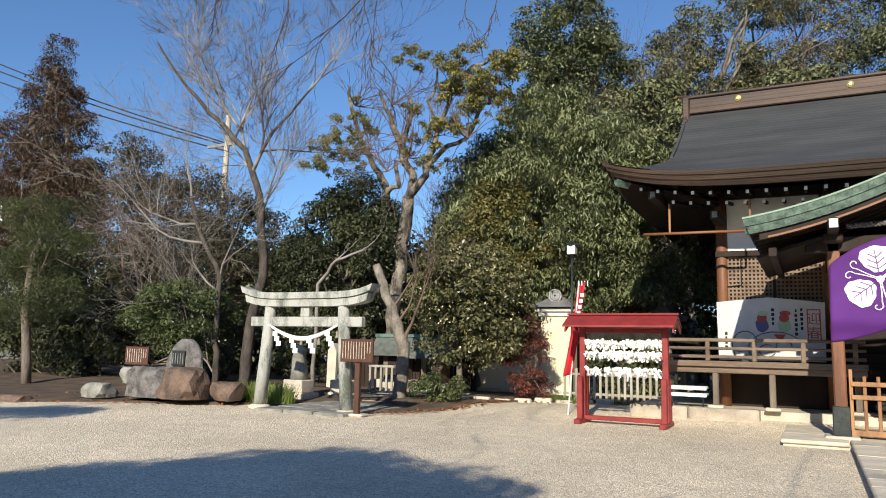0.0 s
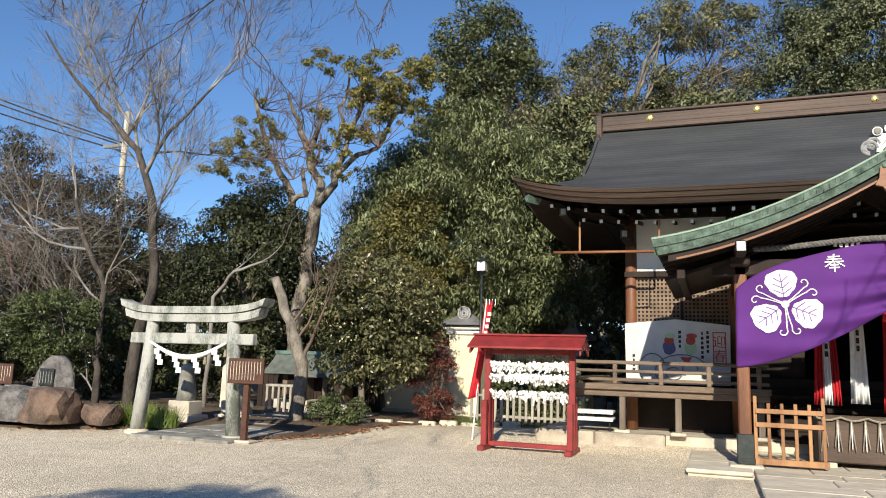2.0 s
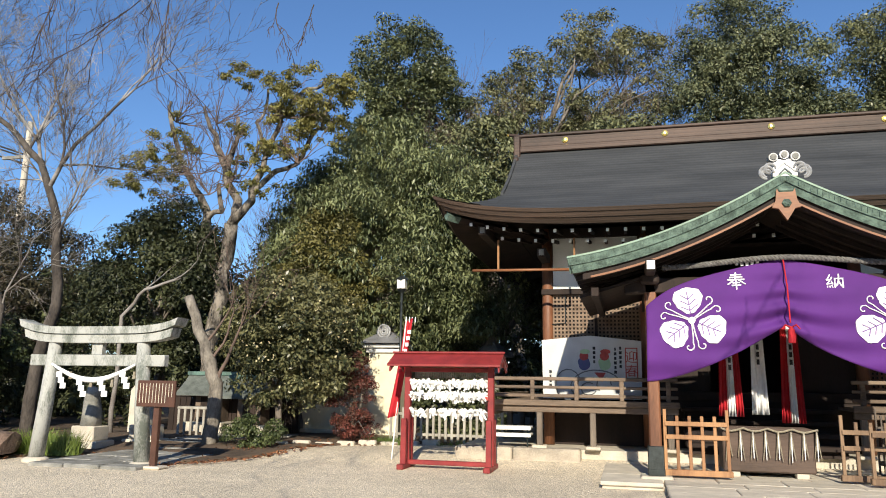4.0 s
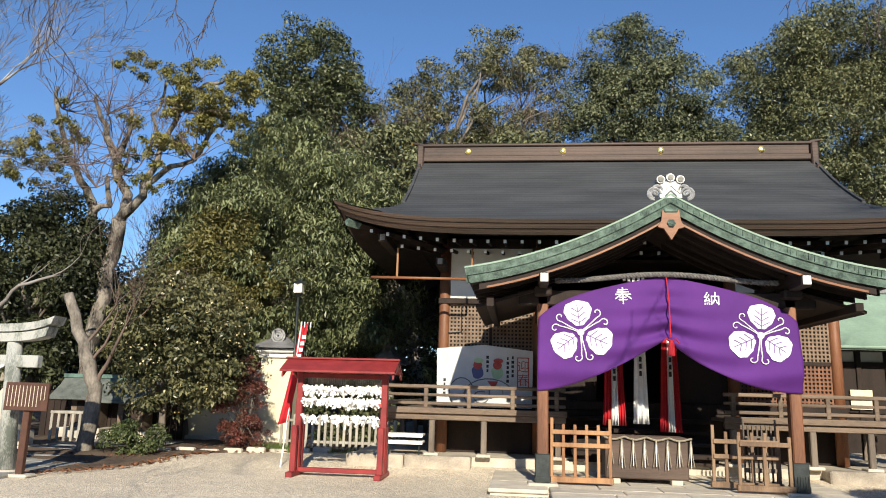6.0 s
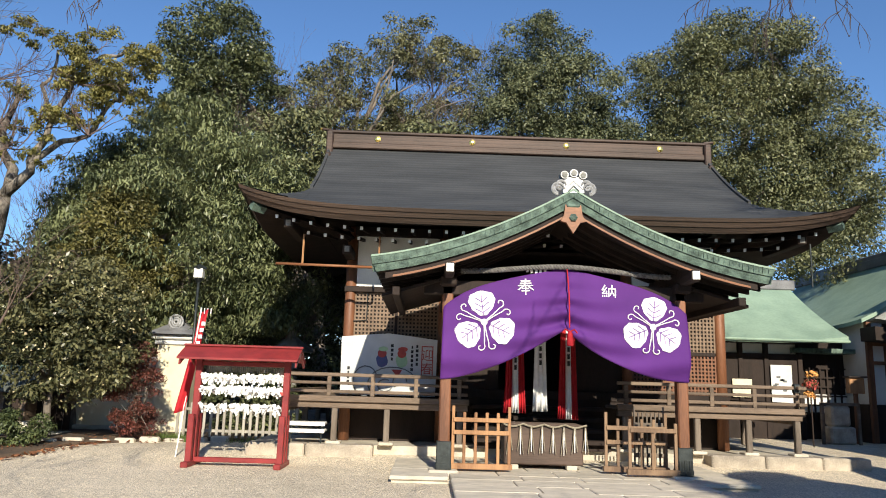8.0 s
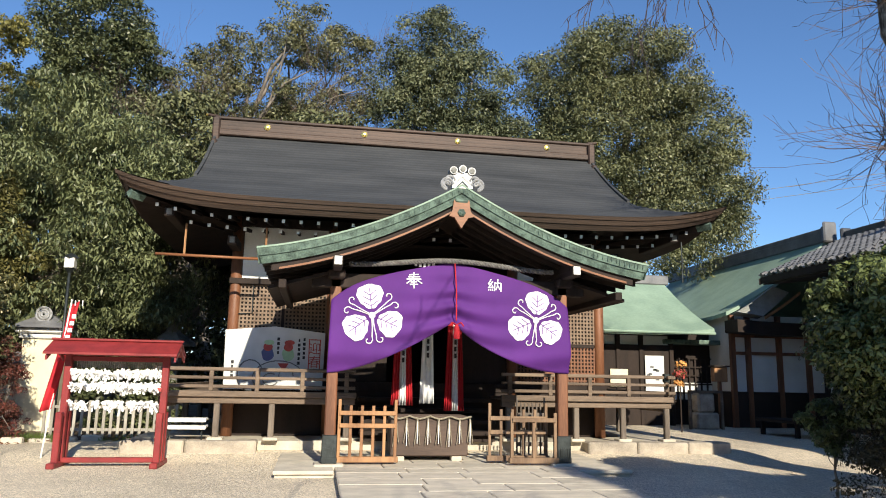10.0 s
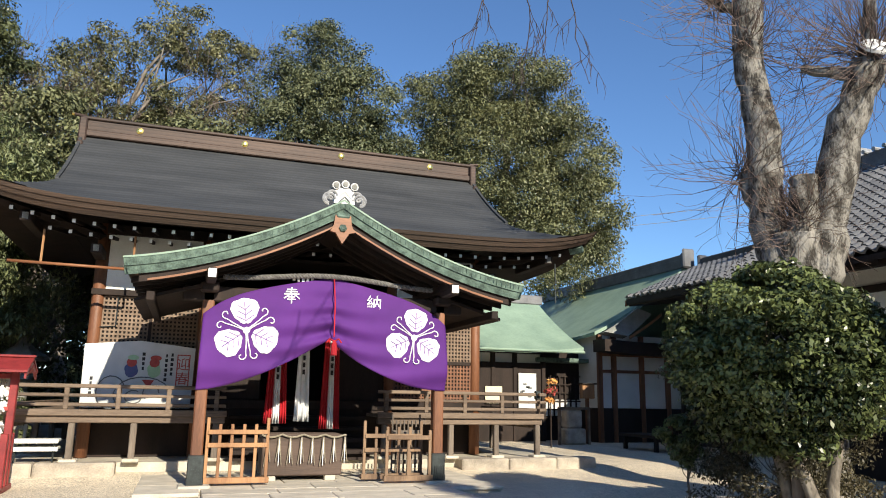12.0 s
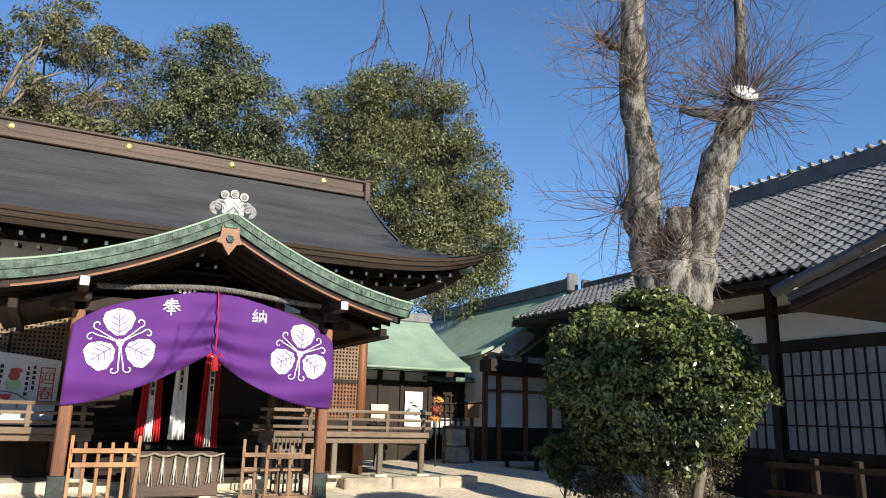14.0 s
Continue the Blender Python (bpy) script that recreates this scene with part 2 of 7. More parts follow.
LEAF_CAMPHOR_DARK = leaf_material("dark_camphor_leaf", (0.21, 0.225, 0.12), (0.042, 0.052, 0.026), 0.4, 0.16)
LEAF_RED = leaf_material("red_nandina_leaf", (0.22, 0.065, 0.05), (0.07, 0.04, 0.028))
LEAF_DRY = leaf_material("dry_leaf", (0.34, 0.15, 0.07), (0.14, 0.06, 0.035), 0.8, 0.1)
BUSHLEAF = leaf_material("clipped_bush_leaf", (0.15, 0.18, 0.062), (0.022, 0.034, 0.015), 0.3, 0.1)
LEAF_CAMELLIA = leaf_material("bronze_camellia_leaf", (0.22, 0.21, 0.10), (0.035, 0.042, 0.02), 0.3, 0.12)
BUDCREAM = material("cream_petal", (0.62, 0.55, 0.34), (0.42, 0.34, 0.18), 0.7, bump=0)
LEAF_GRASS = leaf_material("grass_blade", (0.20, 0.27, 0.06), (0.07, 0.11, 0.03))
LEAF_CAMPHOR = leaf_material("camphor_leaf", (0.215, 0.222, 0.108), (0.055, 0.062, 0.029), 0.4, 0.16)


def courses(m, scale, depth, strength=0.5, distort=1.5):
    """Thin horizontal courses, as relief and a slight change of tone, on a layered surface."""
    n, l = m.node_tree.nodes, m.node_tree.links
    b = n["Principled BSDF"]
    co = n.new("ShaderNodeTexCoord")
    w = n.new("ShaderNodeTexWave")
    w.wave_type, w.bands_direction, w.wave_profile = "BANDS", "Z", "SAW"
    w.inputs["Scale"].default_value, w.inputs["Distortion"].default_value = scale, distort
    w.inputs["Detail"].default_value, w.inputs["Detail Scale"].default_value = 2, 1.5
    l.new(co.outputs["Object"], w.inputs["Vector"])
    r = n.new("ShaderNodeMapRange")
    r.inputs["To Min"].default_value, r.inputs["To Max"].default_value = 0.72, 1.12
    l.new(w.outputs["Fac"], r.inputs["Value"])
    sc = n.new("ShaderNodeVectorMath")
    sc.operation = "SCALE"
    l.new(b.inputs["Base Color"].links[0].from_socket, sc.inputs[0])
    l.new(r.outputs[0], sc.inputs["Scale"])
    l.new(sc.outputs[0], b.inputs["Base Color"])
    bp = n.new("ShaderNodeBump")
    bp.inputs["Strength"].default_value, bp.inputs["Distance"].default_value = strength, depth
    l.new(w.outputs["Fac"], bp.inputs["Height"])
    if b.inputs["Normal"].links:
        l.new(b.inputs["Normal"].links[0].from_socket, bp.inputs["Normal"])
    l.new(bp.outputs[0], b.inputs["Normal"])


courses(SLATE, 3.2, 0.02, 0.6, 0.6)
courses(FASCIA, 9.0, 0.012, 0.6, 0.5)
courses(RIDGEM, 3.6, 0.01, 0.4, 0.2)


# ---- mesh helpers ----
class Shape:
    """A growing list of corners and faces."""

    def __init__(self):
        self.v, self.f = [], []

    def add(self, verts, faces):
        o = len(self.v)
        self.v.extend(verts)
        self.f.extend([tuple(i + o for i in face) for face in faces])
        return self

    def box(self, x0, x1, y0, y1, z0, z1, c=0.0, m=None):
        """A box between two corners, its edges cut off by c."""
        lo, hi = (x0, y0, z0), (x1, y1, z1)
        if c <= 0:
            vs = [Vector((hi[0] if i & 1 else lo[0], hi[1] if i & 2 else lo[1], hi[2] if i & 4 else lo[2])) for i in range(8)]
            fs = [(0, 2, 3, 1), (4, 5, 7, 6), (0, 1, 5, 4), (2, 6, 7, 3), (0, 4, 6, 2), (1, 3, 7, 5)]
        else:
            vs, idx = [], {}
            for i in range(8):
                s = [(i >> k) & 1 for k in range(3)]
                for ax in range(3):
                    p = [(hi[k] - (0 if k == ax else c)) if s[k] else (lo[k] + (0 if k == ax else c)) for k in range(3)]
                    idx[i, ax] = len(vs)
                    vs.append(Vector(p))
            fs = []
            for ax, (a, b) in enumerate(((1, 2), (0, 2), (0, 1))):
                for side in (0, 1):
                    q = [side << ax, (side << ax) | (1 << a), (side << ax) | (1 << a) | (1 << b), (side << ax) | (1 << b)]
                    fs.append([idx[i, ax] for i in q])
                for sa in (0, 1):
                    for sb in (0, 1):
                        i0 = (sa << a) | (sb << b)
                        i1 = i0 | (1 << ax)
                        fs.append([idx[i0, a], idx[i1, a], idx[i1, b], idx[i0, b]])
            for i in range(8):
                fs.append([idx[i, 0], idx[i, 1], idx[i, 2]])
        if m is not None:
            vs = [m @ v for v in vs]
        return self.add(vs, fs)

    def tube(self, pts, radii, seg=8, caps=True):
        """A tube along points, with a radius at each."""
        pts = [Vector(p) for p in pts]
        if not isinstance(radii, (list, tuple)):
            radii = [radii] * len(pts)
        o = len(self.v)
        side = None
        for i, p in enumerate(pts):
            d = (pts[min(i + 1, len(pts) - 1)] - pts[max(i - 1, 0)])
            d = d.normalized() if d.length > 1e-9 else Vector((0, 0, 1))
            if side is None:
                side = d.cross(Vector((0.3, 0.9, 0.2) if abs(d.z) > 0.8 else (0, 0, 1))).normalized()
            side = (side - d * side.dot(d)).normalized()
            up = d.cross(side)
            for k in range(seg):
                a = 2 * math.pi * k / seg
                self.v.append(p + (side * math.cos(a) + up * math.sin(a)) * radii[i])
        for i in range(len(pts) - 1):
            for k in range(seg):
                k2 = (k + 1) % seg
                self.f.append((o + i * seg + k, o + i * seg + k2, o + (i + 1) * seg + k2, o + (i + 1) * seg + k))
        if caps and seg > 3:
            self.f.append(tuple(o + k for k in range(seg))[::-1])
            self.f.append(tuple(o + (len(pts) - 1) * seg + k for k in range(seg)))
        return self

    def grid(self, fn, nu, nv):
        """A sheet of fn(u, v), u and v from 0 to 1."""
        vs = [Vector(fn(i / nu, j / nv)) for j in range(nv + 1) for i in range(nu + 1)]
        fs = [(j * (nu + 1) + i, j * (nu + 1) + i + 1, (j + 1) * (nu + 1) + i + 1, (j + 1) * (nu + 1) + i) for j in range(nv) for i in range(nu)]
        return self.add(vs, fs)

    def slab(self, fn, nu, nv, off):
        """A sheet with thickness: fn and fn moved by off, closed round the rim."""
        off = Vector(off)
        o = len(self.v)
        n1 = (nu + 1) * (nv + 1)
        self.grid(fn, nu, nv)
        self.grid(lambda u, v: Vector(fn(u, v)) + off, nu, nv)
        rim = [i for i in range(nu + 1)] + [j * (nu + 1) + nu for j in range(1, nv + 1)] + [nv * (nu + 1) + i for i in range(nu - 1, -1, -1)] + [j * (nu + 1) for j in range(nv - 1, 0, -1)]
        for a, b in zip(rim, rim[1:] + rim[:1]):
            self.f.append((o + a, o + b, o + b + n1, o + a + n1))
        return self

    def lathe(self, prof, seg=16, at=(0, 0, 0)):
        """A turned body: rows of radius and height."""
        o = len(self.v)
        for r, z in prof:
            for k in range(seg):
                a = 2 * math.pi * k / seg
                self.v.append(Vector((at[0] + r * math.cos(a), at[1] + r * math.sin(a), at[2] + z)))
        for i in range(len(prof) - 1):
            for k in range(seg):
                k2 = (k + 1) % seg
                self.f.append((o + i * seg + k, o + i * seg + k2, o + (i + 1) * seg + k2, o + (i + 1) * seg + k))
        self.f.append(tuple(o + k for k in range(seg))[::-1])
        self.f.append(tuple(o + (len(prof) - 1) * seg + k for k in range(seg)))
        return self

    def poly(self, pts, off):
        """A flat outline with thickness."""
        n = len(pts)
        off = Vector(off)
        vs = [Vector(p) for p in pts]
        return self.add(vs + [v + off for v in vs], [tuple(range(n)), tuple(range(2 * n - 1, n - 1, -1))] + [(i, i + n, (i + 1) % n + n, (i + 1) % n) for i in range(n)])


def mesh_of(name, g, mat, smooth=False):
    me = bpy.data.meshes.new(name)
    if isinstance(g, tuple):            # arrays of corners, and corners per face
        co, per = g
        nf = len(co) // per
        me.vertices.add(len(co))
        me.vertices.foreach_set("co", np.asarray(co, np.float32).ravel())
        me.loops.add(len(co))
        me.loops.foreach_set("vertex_index", np.arange(len(co), dtype=np.int32))
        me.polygons.add(nf)
        me.polygons.foreach_set("loop_start", np.arange(nf, dtype=np.int32) * per)
        me.update(calc_edges=True)
    else:
        me.from_pydata([tuple(v) for v in g.v], [], g.f)
        if not isinstance(g, Soup):
            bm = bmesh.new()
            bm.from_mesh(me)
            bmesh.ops.recalc_face_normals(bm, faces=bm.faces)
            bm.to_mesh(me)
            bm.free()
    me.materials.append(mat)
    if smooth:
        me.polygons.foreach_set("use_smooth", np.ones(len(me.polygons), bool))
    return me


class Soup(Shape):
    """As Shape, for large meshes whose faces need no turning."""


def thing(name, at, label, category, group="", kind="", turn=0.0):
    ob = new(name)
    ob.empty_display_size = 0.1
    ob.matrix_world = pose(*at, 0, 0, turn)
    return tagged(ob, label, category, group, kind)


def root_pose(ob):
    m = ob.matrix_basis.copy()
    while ob.parent:
        ob = ob.parent
        m = ob.matrix_basis @ m
    return m


def part(name, g, mat, parent, label="", smooth=False, local=False):
    """One mesh under a thing or part; its corners are in the world's metres unless local."""
    me = mesh_of(name, g, mat, smooth)
    if not local:
        me.transform(root_pose(parent).inverted())
    ob = new(name, me)
    ob.parent = parent
    if label:
        tagged(ob, label)
    return ob


def piece(name, me, parent, m):
    """A repeat on shared mesh data, at the pose m in the world."""
    ob = new(name, me)
    ob.parent = parent
    ob.matrix_basis = root_pose(parent).inverted() @ m
    return ob


def single(name, g, mat, label, category, group="", kind="", smooth=False, at=(0, 0, 0)):
    me = mesh_of(name, g, mat, smooth)
    me.transform(Matrix.Translation(-Vector(at)))
    ob = new(name, me)
    ob.matrix_world = Matrix.Translation(at)
    return tagged(ob, label, category, group, kind)


def B(*a, **k):
    return Shape().box(*a, **k)


def T(*a, **k):
    return Shape().tube(*a, **k)


def mesh_text(body, size, parent, mat, m, name="lettering"):
    """Lettering as a mesh; m lays its plane into the world."""
    cu = bpy.data.curves.new(name, "FONT")
    cu.body, cu.size, cu.align_x, cu.align_y, cu.extrude = body, size, "CENTER", "CENTER", 0.002
    cu.resolution_u = 2
    tmp = bpy.data.objects.new(name, cu)
    scene.collection.objects.link(tmp)
    me = bpy.data.meshes.new_from_object(tmp.evaluated_get(bpy.context.evaluated_depsgraph_get()))
    bpy.data.objects.remove(tmp)
    me.materials.clear()
    me.materials.append(mat)
    ob = new(name, me)
    ob.parent = parent
    ob.matrix_basis = root_pose(parent).inverted() @ m
    return ob


FRONT = Matrix(((1, 0, 0, 0), (0, 0, -1, 0), (0, 1, 0, 0), (0, 0, 0, 1)))   # lays a text upright, to be read from -y


# ---- plants ----
def leaf_cloud(rng, blobs, n, size, droop=0.3, aspect=0.45, shell=0.55, flat=0.8):
    """Leaves as folded pairs of triangles on clumps (x, y, z, r); n leaves in all."""
    blobs = np.asarray(blobs, float)
    w = blobs[:, 3] ** 2
    pick = rng.choice(len(blobs), n, p=w / w.sum())
    d = rng.normal(size=(n, 3))
    d /= np.linalg.norm(d, axis=1)[:, None]
    d[:, 2] = np.where(d[:, 2] < -0.5, -d[:, 2], d[:, 2])
    r = blobs[pick, 3] * (shell + (1.08 - shell) * rng.random(n) ** 0.6)
    p = blobs[pick, :3] + d * r[:, None] * np.array([1, 1, flat])
    nrm = d + rng.normal(scale=0.55, size=(n, 3)) + [0, 0, 0.25]
    nrm /= np.linalg.norm(nrm, axis=1)[:, None]
    ax = rng.normal(size=(n, 3)) + d * 0.4 - [0, 0, 1] * np.array(droop * 3)
    ax -= nrm * (ax * nrm).sum(1)[:, None]
    ax /= np.linalg.norm(ax, axis=1)[:, None] + 1e-9
    side = np.cross(nrm, ax)
    s = size * (0.6 + 0.8 * rng.random(n))[:, None]
    fold = nrm * s * 0.10
    a, b = p - ax * s * 0.5, p + ax * s * 0.5
    l_, r_ = p - side * s * aspect * 0.5 + fold, p + side * s * aspect * 0.5 + fold
    return np.stack([a, l_, b, r_], 1).reshape(-1, 3)


def clumps(rng, c, r, n, br, rough=0.18, hollow=0.45):
    """Clump centres through an ellipsoid at c with radii r."""
    out = []
    k = 0
    while len(out) < n and k < n * 30:
        k += 1
        d = rng.normal(size=3)
        d /= np.linalg.norm(d)
        q = (hollow + (1 - hollow) * rng.random() ** 0.5)
        lump = 1 + rough * noise.noise(Vector(d * 2.1) + Vector(c))
        p = np.array(c) + d * np.array(r) * q * lump
        out.append((*p, br * (0.65 + 0.7 * rng.random())))
    return out


def limb(g, rng, a, b, r0, r1, bend=0.12, n=6, seg=7):
    a, b = Vector(a), Vector(b)
    L = (b - a).length
    off = Vector(rng.normal(size=3)) * L * bend
    pts, rad = [], []
    for i in range(n + 1):
        t = i / n
        pts.append(a.lerp(b, t) + off * math.sin(math.pi * t) + Vector(rng.normal(size=3)) * L * 0.012 * (0 < i < n))
        rad.append(r0 + (r1 - r0) * t)
    g.tube(pts, rad, seg)
    return pts


def leafy_tree(name, label, at, trunk_top, r0, blobs, leaves, n, size, mat, bark=None, seed=1, droop=0.3, aspect=0.45, limbs=14, category="tree", shell=0.28):
    rng = np.random.default_rng(seed)
    ob = thing(name, at, label, category)
    g = Shape()
    limb(g, rng, at, trunk_top, r0, r0 * 0.55, 0.04, 8, 9)
    part("trunk", g, bark or BARK, ob, smooth=True)
    far = sorted(blobs, key=lambda b: -b[3])
    for b in far[:limbs]:
        s = Vector(at).lerp(Vector(trunk_top), 0.55 + 0.45 * rng.random())
        g = Shape()
        limb(g, rng, s, b[:3], r0 * 0.35, r0 * 0.06, 0.1, 5, 5)
        part("limb", g, bark or BARK, ob, smooth=True)
    part("crown", (leaf_cloud(rng, blobs, n, size, droop, aspect, shell), 4), mat, ob)
    return ob


def grow(g, rng, p, d, L, r, depth, spread=0.6, lift=0.15, kids=3, seg=(8, 6, 5, 4, 3), ratio=0.68, wob=0.16, tips=None, rmin=0.0045):
    """A branching bare limb."""
    lvl = min(len(seg) - 1, max(0, 4 - depth))
    n = 5 if depth > 1 else 3
    pts, rad = [Vector(p)], [r]
    d = Vector(d).normalized()
    for i in range(n):
        d = (d + Vector(rng.normal(size=3)) * wob + Vector((0, 0, lift * 0.3))).normalized()
        pts.append(pts[-1] + d * L / n)
        rad.append(max(rmin, r * (1 - 0.55 * (i + 1) / n)))
    g.tube(pts, rad, seg[lvl], False)
    if tips is not None and depth == 0:
        tips.append(tuple(pts[-1]))
    if depth <= 0:
        return
    for k in range(kids):
        i = 1 + int(rng.random() * n) if k else n
        e = Vector(rng.normal(size=3))
        e = (e - d * e.dot(d)).normalized()
        s = spread * (0.7 + 0.6 * rng.random()) * (0.5 if k == 0 else 1)
        grow(g, rng, pts[i], d * math.cos(s) + e * math.sin(s) + Vector((0, 0, lift)), L * ratio * (0.75 + 0.5 * rng.random()), max(rmin, rad[i] * 0.68), depth - 1, spread, lift, kids, seg, ratio, wob, tips, rmin)


# ---- ground ----
def smooth(a, b, x):
    t = min(1, max(0, (x - a) / (b - a)))
    return t * t * (3 - 2 * t)


def ground_z(x, y):
    return 0.13 * smooth(0.9, 2.4, y)


def _axis(lo, hi, core):
    return [lo, lo * 0.5, lo * 0.25, lo * 0.12] + core + [hi * 0.12, hi * 0.25, hi * 0.5, hi]


_gx = _axis(-900, 900, [-60 + 4 * i for i in range(31)])
_gy = _axis(-900, 900, [-60, -30, -20, -15, -10, -5, -2, 0, 0.5, 0.9, 1.2, 1.5, 1.8, 2.1, 2.4, 3, 5, 10, 20, 40, 60])
g = Shape()
g.add([Vector((x, y, ground_z(x, y))) for y in _gy for x in _gx], [(j * len(_gx) + i, j * len(_gx) + i + 1, (j + 1) * len(_gx) + i + 1, (j + 1) * len(_gx) + i) for j in range(len(_gy) - 1) for i in range(len(_gx) - 1)])
single("ground", g, GRAVEL, "pale raked gravel of the shrine yard", "ground", kind="structure")

# planted beds of dark soil behind the yard's edge
BED = [(-60, -9), (-30, -6.0), (-20, -3.9), (-17.4, -3.1), (-16.2, -1.9), (-14.0, -0.9), (-12.9, 0.2), (-12.4, 1.2), (-10.9, 1.0), (-10.2, -0.3), (-9.6, 0.6), (-9.0, 2.2), (-8.2, 3.4), (-7.2, 4.0), (-5.2, 4.3)]


def bed_front(x):
    for (x0, y0), (x1, y1) in zip(BED, BED[1:]):
        if x0 <= x <= x1:
            return y0 + (y1 - y0) * (x - x0) / (x1 - x0)
    return BED[-1][1]


def _bed(u, v):
    x = -60 + 54.8 * (1 - (1 - u) ** 2)
    y = bed_front(x) + v * v * 40 + 0.12 * noise.noise(Vector((x * 1.7, v * 9, 0)))
    return (x, y, ground_z(x, y) + (0.0 if v == 0 else 0.05 + 0.05 * noise.noise(Vector((x * 0.8, y * 0.8, 2)))))


single("planting_bed", Shape().grid(_bed, 130, 30), SOIL, "dark soil bed under the shrubs and trees", "bed", kind="structure", smooth=True)

# ---- main hall ----
EAVE_X, EAVE_Y, EAVE_Z, RIDGE_Y, RIDGE_Z, GABLE_X = 5.93, 1.15, 4.71, 6.45, 7.62, 4.98
HIP = 3.0   # how far up the front slope the corner hips climb
HALF = RIDGE_Y - EAVE_Y
hall = thing("shrine_hall", (0, 6.45, 0), "dark timber worship hall with a sweeping bark-shingled roof", "shrine")


def roof_p(s):
    u = min(1, max(0, s / HALF))
    return EAVE_Z + (RIDGE_Z - EAVE_Z) * (0.36 * u + 0.64 * u * u)


def lift(x, s):
    return 0.37 * min(1, abs(x) / EAVE_X) ** 6 * max(0, 1 - s / 2.6) ** 2


def roof_z(x, y):
    s = min(y - EAVE_Y, 2 * RIDGE_Y - EAVE_Y - y)
    sx = EAVE_X - abs(x)
    near = min(s, sx * HIP / (EAVE_X - GABLE_X))
    w = min(1, max(0, 2 * (abs(x) - GABLE_X) / (EAVE_X - GABLE_X)))
    q = min(1, max(0, near / HIP))
    swell = 0.34 * q * (1 - q) ** 0.7 * w * w * (3 - 2 * w) if q < 1 else 0
    ly = max(0, 1 - sx / 2.6) ** 2 * 0.37 * min(1, abs(y - RIDGE_Y) / HALF) ** 6
    if abs(x) <= GABLE_X + 1e-6:
        return roof_p(s) + lift(x, s)
    return roof_p(near) + max(lift(x, s), ly) + swell


def _main(u, v):
    x = -GABLE_X + 2 * GABLE_X * u
    y = EAVE_Y + 2 * HALF * v
    return (x, y, roof_z(x, y))


g = Shape().grid(_main, 48, 56)
for sgn in (-1, 1):
    g.grid(lambda u, v: (sgn * (GABLE_X + 0.001 + (EAVE_X - GABLE_X - 0.001) * u), EAVE_Y + 2 * HALF * v, roof_z(sgn * (GABLE_X + 0.001 + (EAVE_X - GABLE_X - 0.001) * u), EAVE_Y + 2 * HALF * v)), 16, 84)
part("roof", g, SLATE, hall, "charcoal bark-shingle roof with upturned corners", smooth=True)

# eave edge: thick layered bark below the roof's rim, then the dark boards beneath
g, so = Shape(), Shape()
NE = 60
for sy in (0, 1):
    yy = EAVE_Y if sy == 0 else 2 * RIDGE_Y - EAVE_Y
    w = 1 if sy == 0 else -1
    for k0, k1 in (((0, 0, 0), (0.03, 0, -0.07)), ((0.05, 0, -0.07), (0.10, 0, -0.16)), ((0.12, 0, -0.16), (0.2, 0, -0.26))):
        def edge(u, v, k0=k0, k1=k1):
            x = -EAVE_X + 2 * EAVE_X * u
            z = EAVE_Z + 0.37 * abs(x / EAVE_X) ** 6
            d = k0[0] + (k1[0] - k0[0]) * v
            return (x * (1 - d / EAVE_X), yy + w * d, z + k0[2] + (k1[2] - k0[2]) * v)
        g.grid(edge, NE, 1)
    def soffit(u, v):
        x = (-EAVE_X + 2 * EAVE_X * u) * (1 - 0.2 / EAVE_X) * (1 - 0.33 * v)
        z = EAVE_Z - 0.26 + 0.37 * abs(2 * u - 1) ** 6 * (1 - v)
        return (x, yy + w * (0.2 + 2.1 * v), z + 0.42 * v)
    so.grid(soffit, NE, 4)
for sgn in (-1, 1):
    for k0, k1 in (((0, 0, 0), (0.03, 0, -0.07)), ((0.05, 0, -0.07), (0.10, 0, -0.16)), ((0.12, 0, -0.16), (0.2, 0, -0.26))):
        def edge(u, v, k0=k0, k1=k1):
            y = (2 * u - 1) * HALF
            z = EAVE_Z + 0.37 * abs(2 * u - 1) ** 6
            d = k0[0] + (k1[0] - k0[0]) * v
            return (sgn * (EAVE_X - d), RIDGE_Y + y * (1 - d / HALF), z + k0[2] + (k1[2] - k0[2]) * v)
        g.grid(edge, NE, 1)
    def soffit(u, v):
        z = EAVE_Z - 0.26 + 0.37 * abs(2 * u - 1) ** 6 * (1 - v)
        return (sgn * (EAVE_X - 0.2 - 1.8 * v), RIDGE_Y + (2 * u - 1) * (HALF - 0.2) * (1 - 0.4 * v), z + 0.42 * v)
    so.grid(soffit, NE, 4)
part("eave_edge", g, FASCIA, hall, "layered brown bark eave edge", smooth=False)
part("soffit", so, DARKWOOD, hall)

# gable ends and ridge
for sgn in (-1, 1):
    g = Shape()
    def tri(u, v):
        y = EAVE_Y + 1.0 + (2 * HALF - 2.0) * u
        return (sgn * (GABLE_X - 0.35), y, 4.7 + (roof_z(GABLE_X, y) - 4.75) * v)
    g.grid(tri, 24, 1)
    part("gable", g, DARKWOOD, hall)
    g = Shape()
    def barge(u, v):
        y = EAVE_Y + HIP - 0.25 + (2 * HALF - 2 * HIP + 0.5) * u
        return (sgn * GABLE_X, y, roof_z(GABLE_X, y) + 0.06 - 0.28 * v)
    g.slab(barge, 40, 1, (sgn * 0.07, 0, 0))
    part("bargeboard", g, SLATE, hall)
